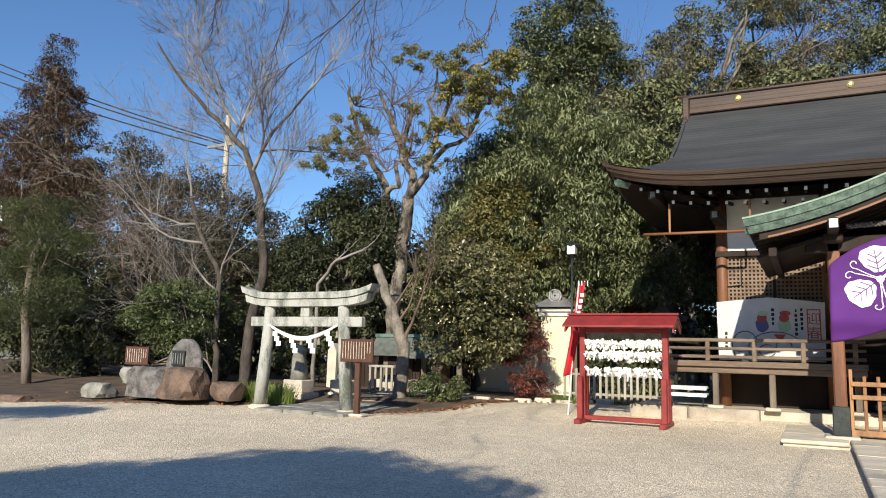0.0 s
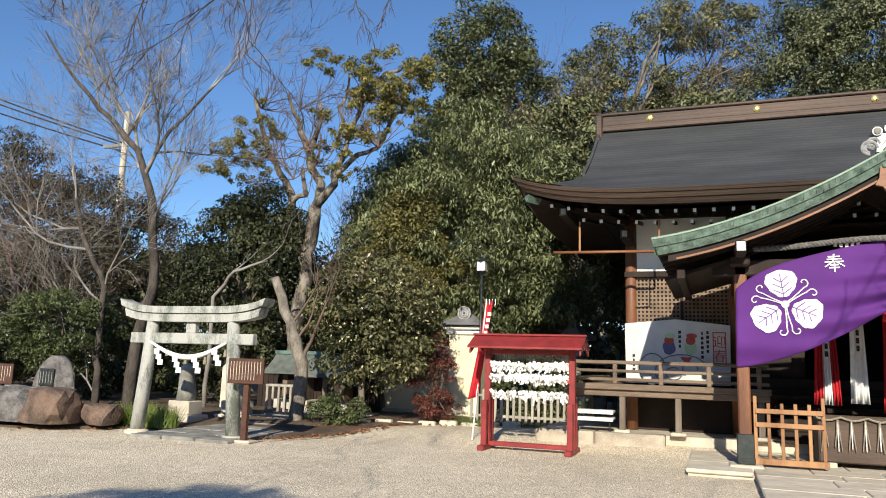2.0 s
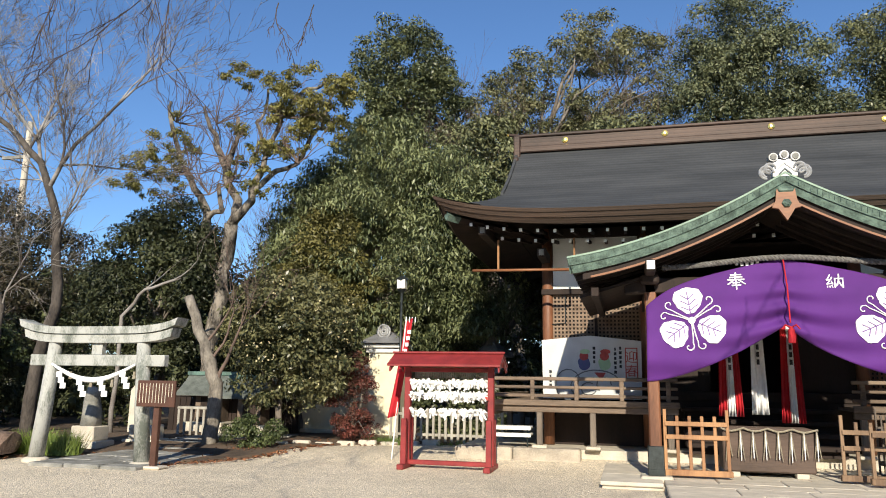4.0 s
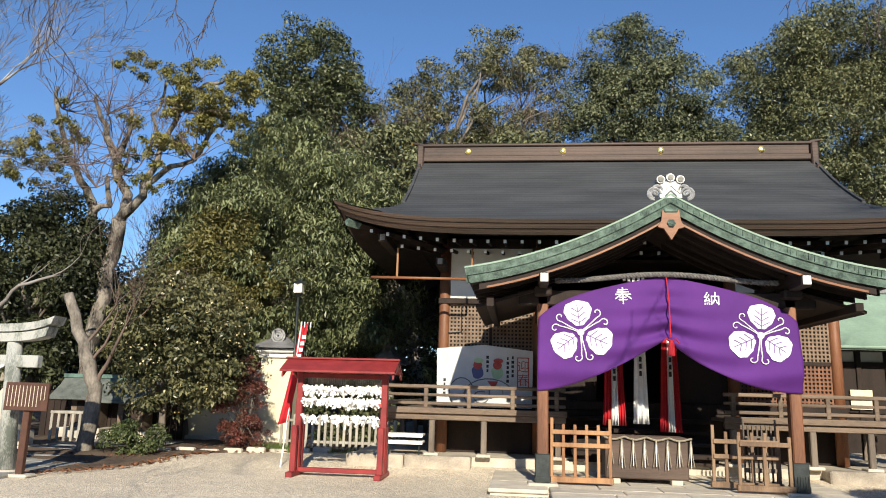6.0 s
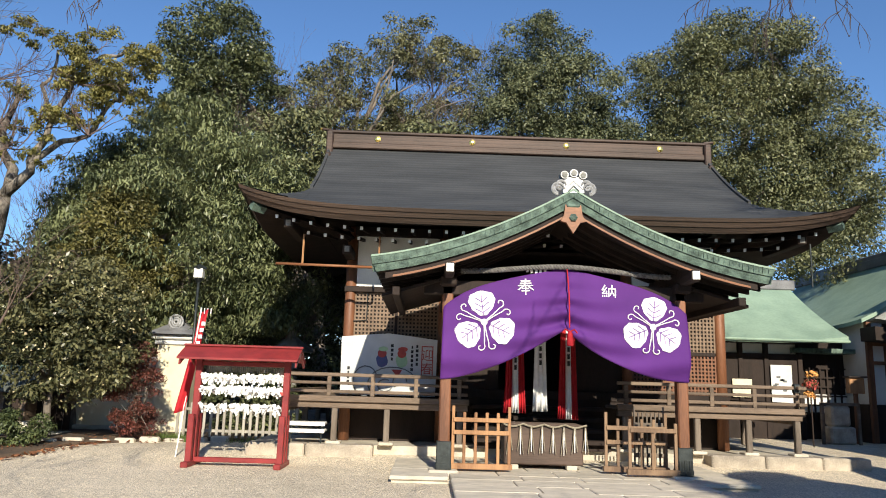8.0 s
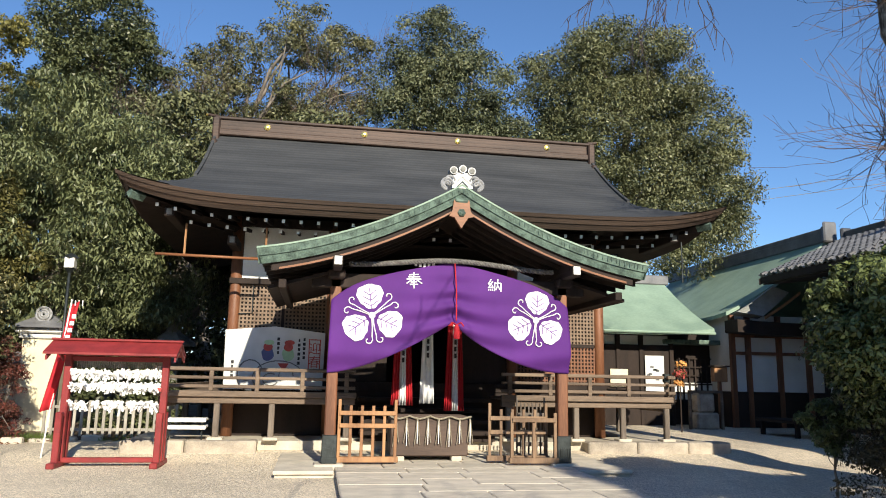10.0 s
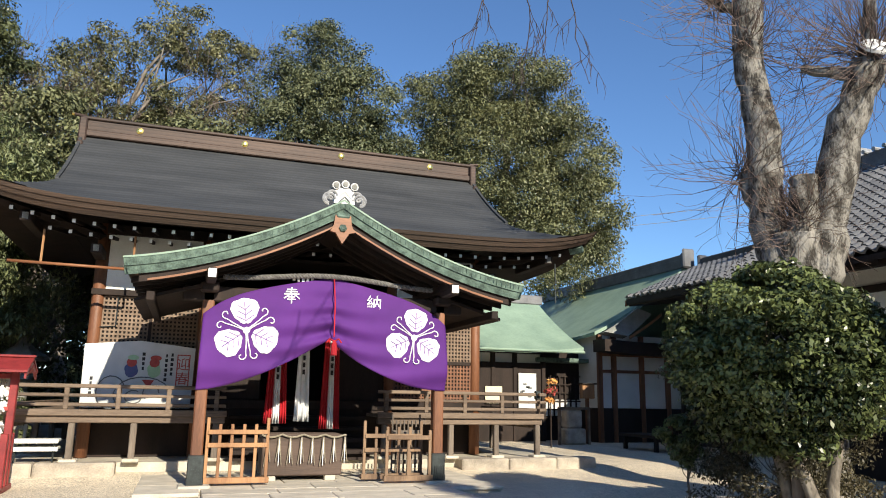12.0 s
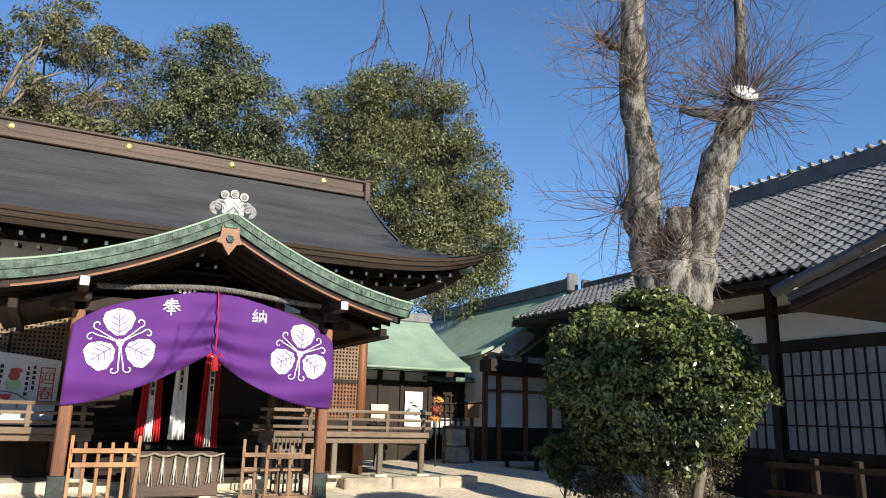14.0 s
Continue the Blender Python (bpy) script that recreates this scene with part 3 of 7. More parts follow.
ridge_part = part("ridge", B(-4.98, 4.98, RIDGE_Y - 0.17, RIDGE_Y + 0.17, 7.66, 7.92, 0.01), RIDGEM, hall, "brown copper box ridge")
part("ridge_foot", B(-4.95, 4.95, RIDGE_Y - 0.24, RIDGE_Y + 0.24, 7.50, 7.66, 0.02), RIDGEM, ridge_part)
part("ridge_cap", B(-5.06, 5.06, RIDGE_Y - 0.22, RIDGE_Y + 0.22, 7.92, 8.0, 0.02), RIDGEM, ridge_part)
for i in range(4):
    m = Matrix.Translation((-3.75 + 2.5 * i, RIDGE_Y - 0.17, 7.79)) @ pose(0, 0, 0, 90)
    d = Shape().lathe([(0.0, -0.005), (0.085, 0), (0.08, 0.015), (0.03, 0.03), (0.0, 0.032)], 14)
    d.v = [m @ v for v in d.v]
    part("ridge_boss", d, GOLD, ridge_part, "round gilt boss")
for sgn in (-1, 1):
    x = sgn * 5.0
    g = B(x - 0.09, x + 0.09, RIDGE_Y - 0.3, RIDGE_Y + 0.3, 7.15, 7.95, 0.03).box(x - 0.07, x + 0.07, RIDGE_Y - 0.5, RIDGE_Y - 0.25, 7.0, 7.3, 0.03).box(x - 0.07, x + 0.07, RIDGE_Y + 0.25, RIDGE_Y + 0.5, 7.0, 7.3, 0.03)
    g.tube([(x, RIDGE_Y, 7.95), (x, RIDGE_Y, 8.05), (x + sgn * 0.25, RIDGE_Y, 8.08)], [0.05, 0.045, 0.04], 8)
    part("ridge_end", g, RIDGEM, ridge_part)
    part("ridge_tip", T([(x + sgn * 0.25, RIDGE_Y, 8.08), (x + sgn * 0.3, RIDGE_Y, 8.085)], 0.045, 8), GOLD, ridge_part)

# rafters with white-painted ends
me_r = mesh_of("rafter", B(-0.028, 0.028, 0, 1.9, -0.033, 0.033, 0.005), DARKWOOD)
me_c = mesh_of("rafter_end", B(-0.029, 0.029, -0.012, 0.0, -0.034, 0.034, 0.004), WHITE)
for row, (y0, z0, x0) in enumerate(((1.62, 4.37, 5.25), (2.05, 4.25, 4.7))):
    n = 33 if row == 0 else 29
    for i in range(n):
        x = -x0 + 2 * x0 * i / (n - 1)
        m = pose(x, y0, z0 + 0.3 * abs(x / 5.6) ** 6, 9)
        r = piece("rafter", me_r, hall, m)
        piece("rafter_end", me_c, r, m)
# bracket blocks under the eave at the corners, with pale ends
for sgn in (-1, 1):
    for x, y, z in ((5.05, 1.75, 4.48), (3.95, 2.3, 4.1)):
        part("bracket", B(sgn * x - 0.09, sgn * x + 0.09, y, 3.3, z - 0.09, z + 0.09, 0.015), DARKWOOD, hall)
        part("bracket_end", B(sgn * x - 0.05, sgn * x + 0.05, y - 0.012, y, z - 0.06, z + 0.06, 0.006), GREYSTONE, hall)

for sgn in (-1, 1):
    cap = part("hip_rafter", T([(sgn * 5.62, 1.5, 4.72), (sgn * 3.95, 3.2, 4.5)], [0.085, 0.1], 4), DARKWOOD, hall)
    part("hip_cap", T([(sgn * 5.70, 1.42, 4.73), (sgn * 5.5, 1.62, 4.70)], 0.1, 4), COPPER, cap, "verdigris metal cap")
# walls of the hall: posts, beams, panels, lattice
WY = 3.25
for x in (-3.93, -1.95, 1.95, 3.93):
    part("post", T([(x, WY, 0.3), (x, WY, 4.75)], 0.115, 14), BROWNWOOD, hall, smooth=True)
for z0, z1, y in ((3.34, 3.46, WY - 0.13), (4.55, 4.75, WY - 0.1), (1.22, 1.4, WY - 0.13)):
    part("beam", B(-4.05, 4.05, y, y + 0.2, z0, z1, 0.01), DARKWOOD, hall)
for x0, x1 in ((-3.81, -2.07), (2.07, 3.81)):
    part("plaster_panel", B(x0, x1, WY - 0.03, WY + 0.05, 3.46, 4.55), PLASTER, hall, "white plaster panel under the eave")
    # dark sheet close behind the bars, coloured as the shade between them
    part("gap_shade_sheet", B(x0, x1, WY + 0.01, WY + 0.06, 1.4, 3.34), GAPSHADE, hall)
    for z0, z1, mt in ((2.28, 3.32, LATTICE), (1.42, 2.22, BROWNWOOD)):
        g = Shape()
        n = int((x1 - x0) / 0.075)
        for i in range(n + 1):
            x = x0 + (x1 - x0) * i / n
            g.box(x - 0.017, x + 0.017, WY - 0.035, WY - 0.005, z0, z1)
        k = int((z1 - z0) / 0.075)
        for i in range(k + 1):
            z = z0 + (z1 - z0) * i / k
            g.box(x0, x1, WY - 0.037, WY - 0.003, z - 0.017, z + 0.017)
        part("lattice", g, mt, hall, "close square timber lattice")
    xm = (x0 + x1) / 2
    part("shutter_stile", B(xm - 0.03, xm + 0.03, WY - 0.05, WY - 0.03, 2.26, 3.34), DARKWOOD, hall)
    part("lattice_rail", B(x0, x1, WY - 0.055, WY - 0.005, 2.21, 2.29, 0.006), DARKWOOD, hall)
    part("hook", T([(x0 + 0.25, WY - 0.06, 3.34), (x0 + 0.25, WY - 0.06, 2.75), (x0 - 0.1, WY - 0.06, 2.72)], 0.014, 6), IRON, hall)
for sgn in (-1, 1):
    x = sgn * 3.93
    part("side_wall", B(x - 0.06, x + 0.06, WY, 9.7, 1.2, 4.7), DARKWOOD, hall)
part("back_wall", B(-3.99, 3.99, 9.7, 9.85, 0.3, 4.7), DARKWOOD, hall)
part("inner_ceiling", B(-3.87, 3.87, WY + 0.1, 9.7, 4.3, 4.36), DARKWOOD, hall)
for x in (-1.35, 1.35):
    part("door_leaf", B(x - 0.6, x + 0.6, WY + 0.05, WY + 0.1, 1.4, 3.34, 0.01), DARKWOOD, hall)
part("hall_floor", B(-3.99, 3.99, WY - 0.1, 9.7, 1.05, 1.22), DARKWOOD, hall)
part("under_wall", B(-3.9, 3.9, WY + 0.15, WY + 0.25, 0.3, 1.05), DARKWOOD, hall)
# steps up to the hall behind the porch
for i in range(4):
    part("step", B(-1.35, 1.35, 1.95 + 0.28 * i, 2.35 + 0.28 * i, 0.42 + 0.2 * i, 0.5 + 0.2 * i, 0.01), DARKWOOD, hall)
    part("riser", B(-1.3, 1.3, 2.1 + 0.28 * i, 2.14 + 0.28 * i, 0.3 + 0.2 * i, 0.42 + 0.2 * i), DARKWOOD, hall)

# veranda with railings
DY, DX = 2.12, 5.05
for sgn in (-1, 1):
    xa, xb = sorted((sgn * 1.45, sgn * DX))
    deck = part("veranda", B(xa, xb, DY, WY + 0.1, 1.10, 1.16, 0.006), GREYWOOD, hall, "grey weathered veranda boards")
    xs, xt = sorted((sgn * 3.99, sgn * DX))
    part("side_veranda", B(xs, xt, WY + 0.1, 9.6, 1.10, 1.16), GREYWOOD, hall)
    part("veranda_edge", B(xa - 0.02, xb + 0.02, DY - 0.05, DY + 0.02, 1.09, 1.2, 0.01), GREYWOOD, hall)
    part("veranda_beam", B(xa, xb, DY + 0.02, DY + 0.14, 0.97, 1.09, 0.01), GREYWOOD, hall)
    for x in (sgn * 1.6, sgn * 3.0, sgn * 4.0, sgn * 4.95):
        part("veranda_post", B(x - 0.055, x + 0.055, DY + 0.02, DY + 0.13, 0.33, 0.97, 0.015), POSTWOOD, hall)
        part("post_base", B(x - 0.14, x + 0.14, DY - 0.06, DY + 0.22, 0.30, 0.36, 0.015), STONE, hall)
    for y in (4.6, 6.6, 8.6):
        x = sgn * 4.95
        part("veranda_post", B(x - 0.06, x + 0.06, y - 0.06, y + 0.06, 0.33, 1.04, 0.015), POSTWOOD, hall)
    part("side_beam", B(sgn * 4.95 - 0.05, sgn * 4.95 + 0.05, DY + 0.15, 9.5, 0.9, 1.04), GREYWOOD, hall)
    for z, r in ((1.60, 0.034), (1.44, 0.028), (1.28, 0.032)):
        part("rail", B(xa - 0.12 * (sgn < 0), xb + 0.12 * (sgn > 0), DY + 0.03, DY + 0.03 + 2 * r, z - r, z + r, 0.012), GREYWOOD, hall)
        xx = sgn * (DX - 0.08)
        part("side_rail", B(xx - r, xx + r, DY - 0.1, 9.5, z - r, z + r, 0.012), GREYWOOD, hall)
    for i in range(5):
        x = sgn * (1.62 + (DX - 0.08 - 1.62) * i / 4)
        part("baluster", B(x - 0.04, x + 0.04, DY + 0.02, DY + 0.10, 1.2, 1.57, 0.01), GREYWOOD, hall)
    x = sgn * (DX - 0.08)
    part("corner_cap", B(x - 0.06, x + 0.06, DY, DY + 0.12, 1.5, 1.68, 0.015), IRON, hall)

# stone platform below the hall
plat = thing("stone_platform", (0, 6, 0.13), "pale dressed stone platform under the hall", "platform", kind="structure")
part("core", B(-5.6, 5.9, 2.25, 10.2, 0.0, 0.29), STONE, plat)
me_k = mesh_of("kerb_stone", B(-0.48, 0.48, 0, 0.42, -0.22, 0.10, 0.025), KERBSTONE)
x = -5.6
rk = random.Random(5)
while x < 5.8:
    w = 0.8 + 0.5 * rk.random()
    if x + w < -2.85 or x > 2.85:
        piece("kerb_stone", me_k, plat, Matrix.Translation((x + w / 2, 1.86 + 0.02 * rk.random(), 0.21 + 0.008 * rk.random())) @ Matrix.Diagonal((w / 0.975, 1, 1, 1)))
    x += w

# ---- porch ----
porch = thing("entrance_porch", (0, 0, 0.12), "gabled entrance porch with a green copper roof edge", "porch")
PX, PY, PZ = 3.2, -0.88, 4.62


def porch_z(x):
    u = min(1.03, abs(x) / PX)
    return PZ - 1.185 * (1.62 * u - 0.62 * u * u)


PB = 1.4


def _ptop(u, v):
    x = -PX + 2 * PX * u
    return (x, PY + (PB - PY) * v, porch_z(x) + 0.0)


g = Shape().grid(_ptop, 48, 6)
part("roof", g, COPPERDARK, porch, "dark green copper porch roof", smooth=False)
g = Shape()
for a, b, d0, d1 in ((0.0, 0.13, 0.0, 0.03), (0.13, 0.25, 0.05, 0.09)):
    def rim(u, v):
        x = (-PX + 2 * PX * u)
        k = a + (b - a) * v
        d = d0 + (d1 - d0) * v
        return (x * (1 - 0.012 * k / 0.25), PY + d, porch_z(x) - k)
    g.grid(rim, 64, 2)
    for sgn in (-1, 1):
        g.grid(lambda u, v: (sgn * (PX - d0 - (d1 - d0) * v), PY + (PB - PY) * u, porch_z(PX) - a - (b - a) * v), 10, 1)
part("roof_edge", g, COPPER, porch, "verdigris copper roof edge")
# shingle seams along the rim
sm = Shape()
rs = random.Random(9)
for i in range(80):
    x = -PX + 0.04 + (2 * PX - 0.08) * (i + 0.4 * rs.random()) / 80
    z = porch_z(x)
    sm.box(x - 0.002, x + 0.002, PY - 0.003, PY + 0.03, z - 0.12 + 0.05 * rs.random(), z - 0.01)
tagged(part("edge_seams", sm, COPPERDARK, porch), kind="stuff")
g = Shape()
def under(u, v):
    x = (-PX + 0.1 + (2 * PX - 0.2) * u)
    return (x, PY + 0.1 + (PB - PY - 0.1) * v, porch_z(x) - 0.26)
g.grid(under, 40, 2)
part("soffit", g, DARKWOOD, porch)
# paler green lip along the top of the rim
for sgn in (-1, 1):
    part("rim_lip", Shape().slab(lambda u, v: (sgn * PX * u, PY - 0.008, porch_z(PX * u) + 0.012 - 0.03 * v), 24, 1, (0, 0.05, 0)), COPPERPALE, porch, "pale green copper lip")
# bargeboards, an orange-brown strip below the rim, with dark boards behind
for sgn in (-1, 1):
    def strip(u, v, k0=0.335, k1=0.368):
        x = sgn * (0.1 + (PX - 0.45) * u)
        return (x, PY + 0.12, porch_z(x) - k0 - (k1 - k0) * v)
    part("bargeboard", Shape().slab(strip, 24, 1, (0, 0.06, 0)), REDTRIM, porch, "orange-brown bargeboard")
    def strip2(u, v):
        x = sgn * (0.02 + (PX - 0.25) * u)
        return (x, PY + 0.14, porch_z(x) - 0.24 - 0.13 * v)
    part("inner_bargeboard", Shape().slab(strip2, 24, 1, (0, 0.06, 0)), DARKWOOD, porch)
# hanging gable ornament
pts = [(-0.17, 0.28), (0.17, 0.28), (0.2, 0.12), (0.27, 0.02), (0.15, 0.0), (0.1, -0.06), (0, -0.17), (-0.1, -0.06), (-0.15, 0.0), (-0.27, 0.02), (-0.2, 0.12)]
gegyo = part("gable_pendant", Shape().poly([(x * 0.74, PY + 0.04, 4.08 + z * 1.05) for x, z in pts], (0, 0.07, 0)), REDTRIM, porch, "carved orange-brown gable pendant")
d = Shape().lathe([(0.0, 0.0), (0.07, 0.0), (0.06, 0.03), (0.03, 0.05), (0, 0.05)], 6)
d.v = [Matrix.Translation((0, PY + 0.035, 4.16)) @ pose(0, 0, 0, 90) @ v for v in d.v]
part("pendant_boss", d, COPPER, gegyo)
part("pendant_cap", B(-0.12, 0.12, PY + 0.02, PY + 0.1, 4.32, 4.41, 0.03), COPPER, gegyo, "verdigris cap")
# ridge ornament in silver-grey tile with three discs
orn = part("ridge_ornament", Shape().poly([(x, PY + 0.0, PZ + z) for x, z in [(-0.17, -0.06), (0.17, -0.06), (0.15, 0.2), (-0.15, 0.2)]], (0, 0.12, 0)), WHITE, porch, "white plaster and silver tile ridge end ornament")
for x, z in ((-0.15, 0.23), (0, 0.26), (0.15, 0.23)):
    d = Shape().lathe([(0.0, 0.0), (0.066, 0.0), (0.066, 0.2)], 14)
    d.v = [Matrix.Translation((x, PY - 0.03, PZ + z)) @ pose(0, 0, 0, -90) @ v for v in d.v]
    o = part("tile_disc", d, SILVER, orn)
    d = Shape().lathe([(0.0, 0.0), (0.045, 0.0), (0.045, 0.02)], 12)
    d.v = [Matrix.Translation((x, PY - 0.045, PZ + z)) @ pose(0, 0, 0, -90) @ v for v in d.v]
    part("disc_face", d, GREYSTONE, orn)
for sgn in (-1, 1):
    for r, cx, cz in ((0.095, 0.25, 0.06), (0.055, 0.25, 0.05), (0.075, 0.2, 0.12)):
        p = [(sgn * (cx + r * math.cos(a)), PY, PZ + cz + r * math.sin(a) - 0.06) for a in [math.pi * (-0.5 + 1.5 * i / 12) for i in range(13)]]
        part("scroll", T(p, [0.015 + 0.01 * math.sin(i / 12 * 3.1) for i in range(13)], 6), SILVER, orn)
    p = Shape().slab(lambda u, v: (sgn * (0.14 - 0.14 * u), PY - 0.015, PZ + 0.0 + 0.13 * u + 0.03 * v), 4, 1, (0, 0.02, 0))
    part("chevron", p, SILVER, orn)
    p = Shape().slab(lambda u, v: (sgn * (0.09 - 0.09 * u), PY - 0.015, PZ - 0.05 + 0.09 * u + 0.025 * v), 4, 1, (0, 0.02, 0))
    part("chevron", p, IRON, orn)
# front posts with metal shoes and base stones
for sgn in (-1, 1):
    x = sgn * 1.95
    p = part("post", B(x - 0.09, x + 0.09, -0.09, 0.09, 0.14, 3.2, 0.02), BROWNWOOD, porch, "square brown timber post")
    part("post_shoe", B(x - 0.12, x + 0.12, -0.12, 0.12, 0.14, 0.58, 0.012).box(x - 0.127, x + 0.127, -0.127, 0.127, 0.14, 0.24, 0.01), IRON, p, "dark metal shoe with ribs")
    for k in range(6):
        xx = x - 0.1 + 0.04 * k
        part("shoe_rib", B(xx - 0.009, xx + 0.009, -0.135, -0.118, 0.15, 0.38), IRON, p)
    part("base_stone", B(x - 0.24, x + 0.24, -0.24, 0.24, 0.0, 0.14, 0.02), STONE, porch)
    part("bracket_arm", B(x - 0.075, x + 0.075, -0.84, 0.3, 3.2, 3.38, 0.02), DARKWOOD, porch)
    part("bracket_tip", B(x - 0.06, x + 0.06, -0.855, -0.84, 3.225, 3.36, 0.005), WHITE, porch, "white-painted beam end")
    # block in dark timber, so its colour holds the shade of the eave
    part("bracket_block", B(x - 0.14, x + 0.14, -0.3, 0.2, 3.08, 3.24, 0.03), DARKWOOD, porch)
    part("tie_beam", B(x - 0.07, x + 0.07, 0.1, 3.1, 2.95, 3.2, 0.015), DARKWOOD, porch)
    part("side_purlin", B(x - 0.08, x + 0.08, -0.7, 1.4, 3.3, 3.45, 0.01), DARKWOOD, porch)
    part("eave_purlin", B(x + sgn * 0.85 - 0.06, x + sgn * 0.85 + 0.06, -0.55, 3.0, 2.86, 3.0, 0.01), DARKWOOD, porch)
    part("eave_board", Shape().slab(lambda u, v: (sgn * (1.9 + 1.15 * u), -0.2 + 3.2 * v, 3.26 - 0.34 * u), 4, 4, (0, 0, -0.05)), DARKWOOD, porch)
    for i in range(5):
        y = -0.6 + 0.42 * i
        def raf(u, v):
            xx = sgn * (0.2 + (PX - 0.32) * u)
            return (xx, y + 0.07 * v, porch_z(xx) - 0.27)
        part("rafter", Shape().slab(raf, 8, 1, (0, 0, -0.08)), DARKWOOD, porch)
part("front_beam", B(-2.35, 2.35, -0.09, 0.09, 2.95, 3.2, 0.02), DARKWOOD, porch)

# ---- paved approach ----
pave = thing("paved_approach", (0, -3, 0), "pale stone slabs leading up to the porch", "paving", kind="structure")
part("bedding", B(-1.83, 1.93, -11.5, 1.9, -0.05, 0.055), STONE, pave)
part("landing_bedding", B(-2.75, 2.85, -0.7, 1.88, -0.05, 0.055), STONE, pave)
rk = random.Random(3)
me_s = mesh_of("slab", B(-0.5, 0.5, -0.5, 0.5, -0.03, 0.03, 0.012), STONE)
y = -11.5
while y < 1.7:
    d = 0.5 + 0.25 * rk.random()
    x = -1.86
    while x < 1.9:
        w = min(0.7 + 0.7 * rk.random(), 1.96 - x)
        if 1.96 - x - w < 0.35:
            w = 1.96 - x
        piece("slab", me_s, pave, Matrix.Translation((x + w / 2, y + d / 2, 0.072 + 0.006 * rk.random())) @ Matrix.Diagonal((w - 0.012, d - 0.012, 1, 1)))
        x += w
    y += d
for sgn in (-1, 1):
    y = -0.75
    while y < 1.6:
        d = 0.7 + 0.4 * rk.random()
        x0 = 1.87 if sgn < 0 else 1.97
        piece("slab", me_s, pave, Matrix.Translation((sgn * (x0 + 0.46), y + d / 2, 0.07 + 0.006 * rk.random())) @ Matrix.Diagonal((0.9, d - 0.014, 1, 1)))
        y += d


# ---- purple curtain ----
curtain = thing("curtain", (0, -0.15, 1.6), "purple festival curtain with white leaf crests, tied up at the centre", "curtain")


def cloth_top(x):
    a = abs(x) / 2.02
    return 3.44 - 0.46 * a ** 1.15 - 0.24 * a ** 6


def cloth_bottom(x):
    a = abs(x) / 2.02
    low, sag = (1.56, 1.55) if x < 0 else (1.62, 2.1)
    return low + (2.42 - low) * (1 - a) ** sag


def cloth(x, w):
    """A point of the curtain: x across, w from the top (0) to the hem (1)."""
    a = abs(x) / 2.02
    zt, zb = cloth_top(x), cloth_bottom(x)
    near = math.exp(-a * 3.2)
    fold = 0.07 * math.exp(-a * 2.2) * w * math.sin(24 * (w + 0.5 * a)) + 0.035 * math.sin(9 * w + 5 * a) * (0.3 + a) * w
    belly = -0.10 * math.sin(math.pi * w) * (1 - 0.6 * near)
    return Vector((x * (1 + 0.012 * w), -0.15 + belly + fold + 0.05 * near * w, zt + (zb - zt) * w))


def on_cloth(x, z):
    zt, zb = cloth_top(x), cloth_bottom(x)
    p = cloth(x, min(1, max(0, (zt - z) / (zt - zb))))
    return Vector((x, p.y - 0.014, z))


g = Shape().slab(lambda u, v: cloth(-2.02 + 4.04 * u, v), 96, 40, (0, 0.012, 0))
part("cloth", g, PURPLE, curtain, smooth=True)


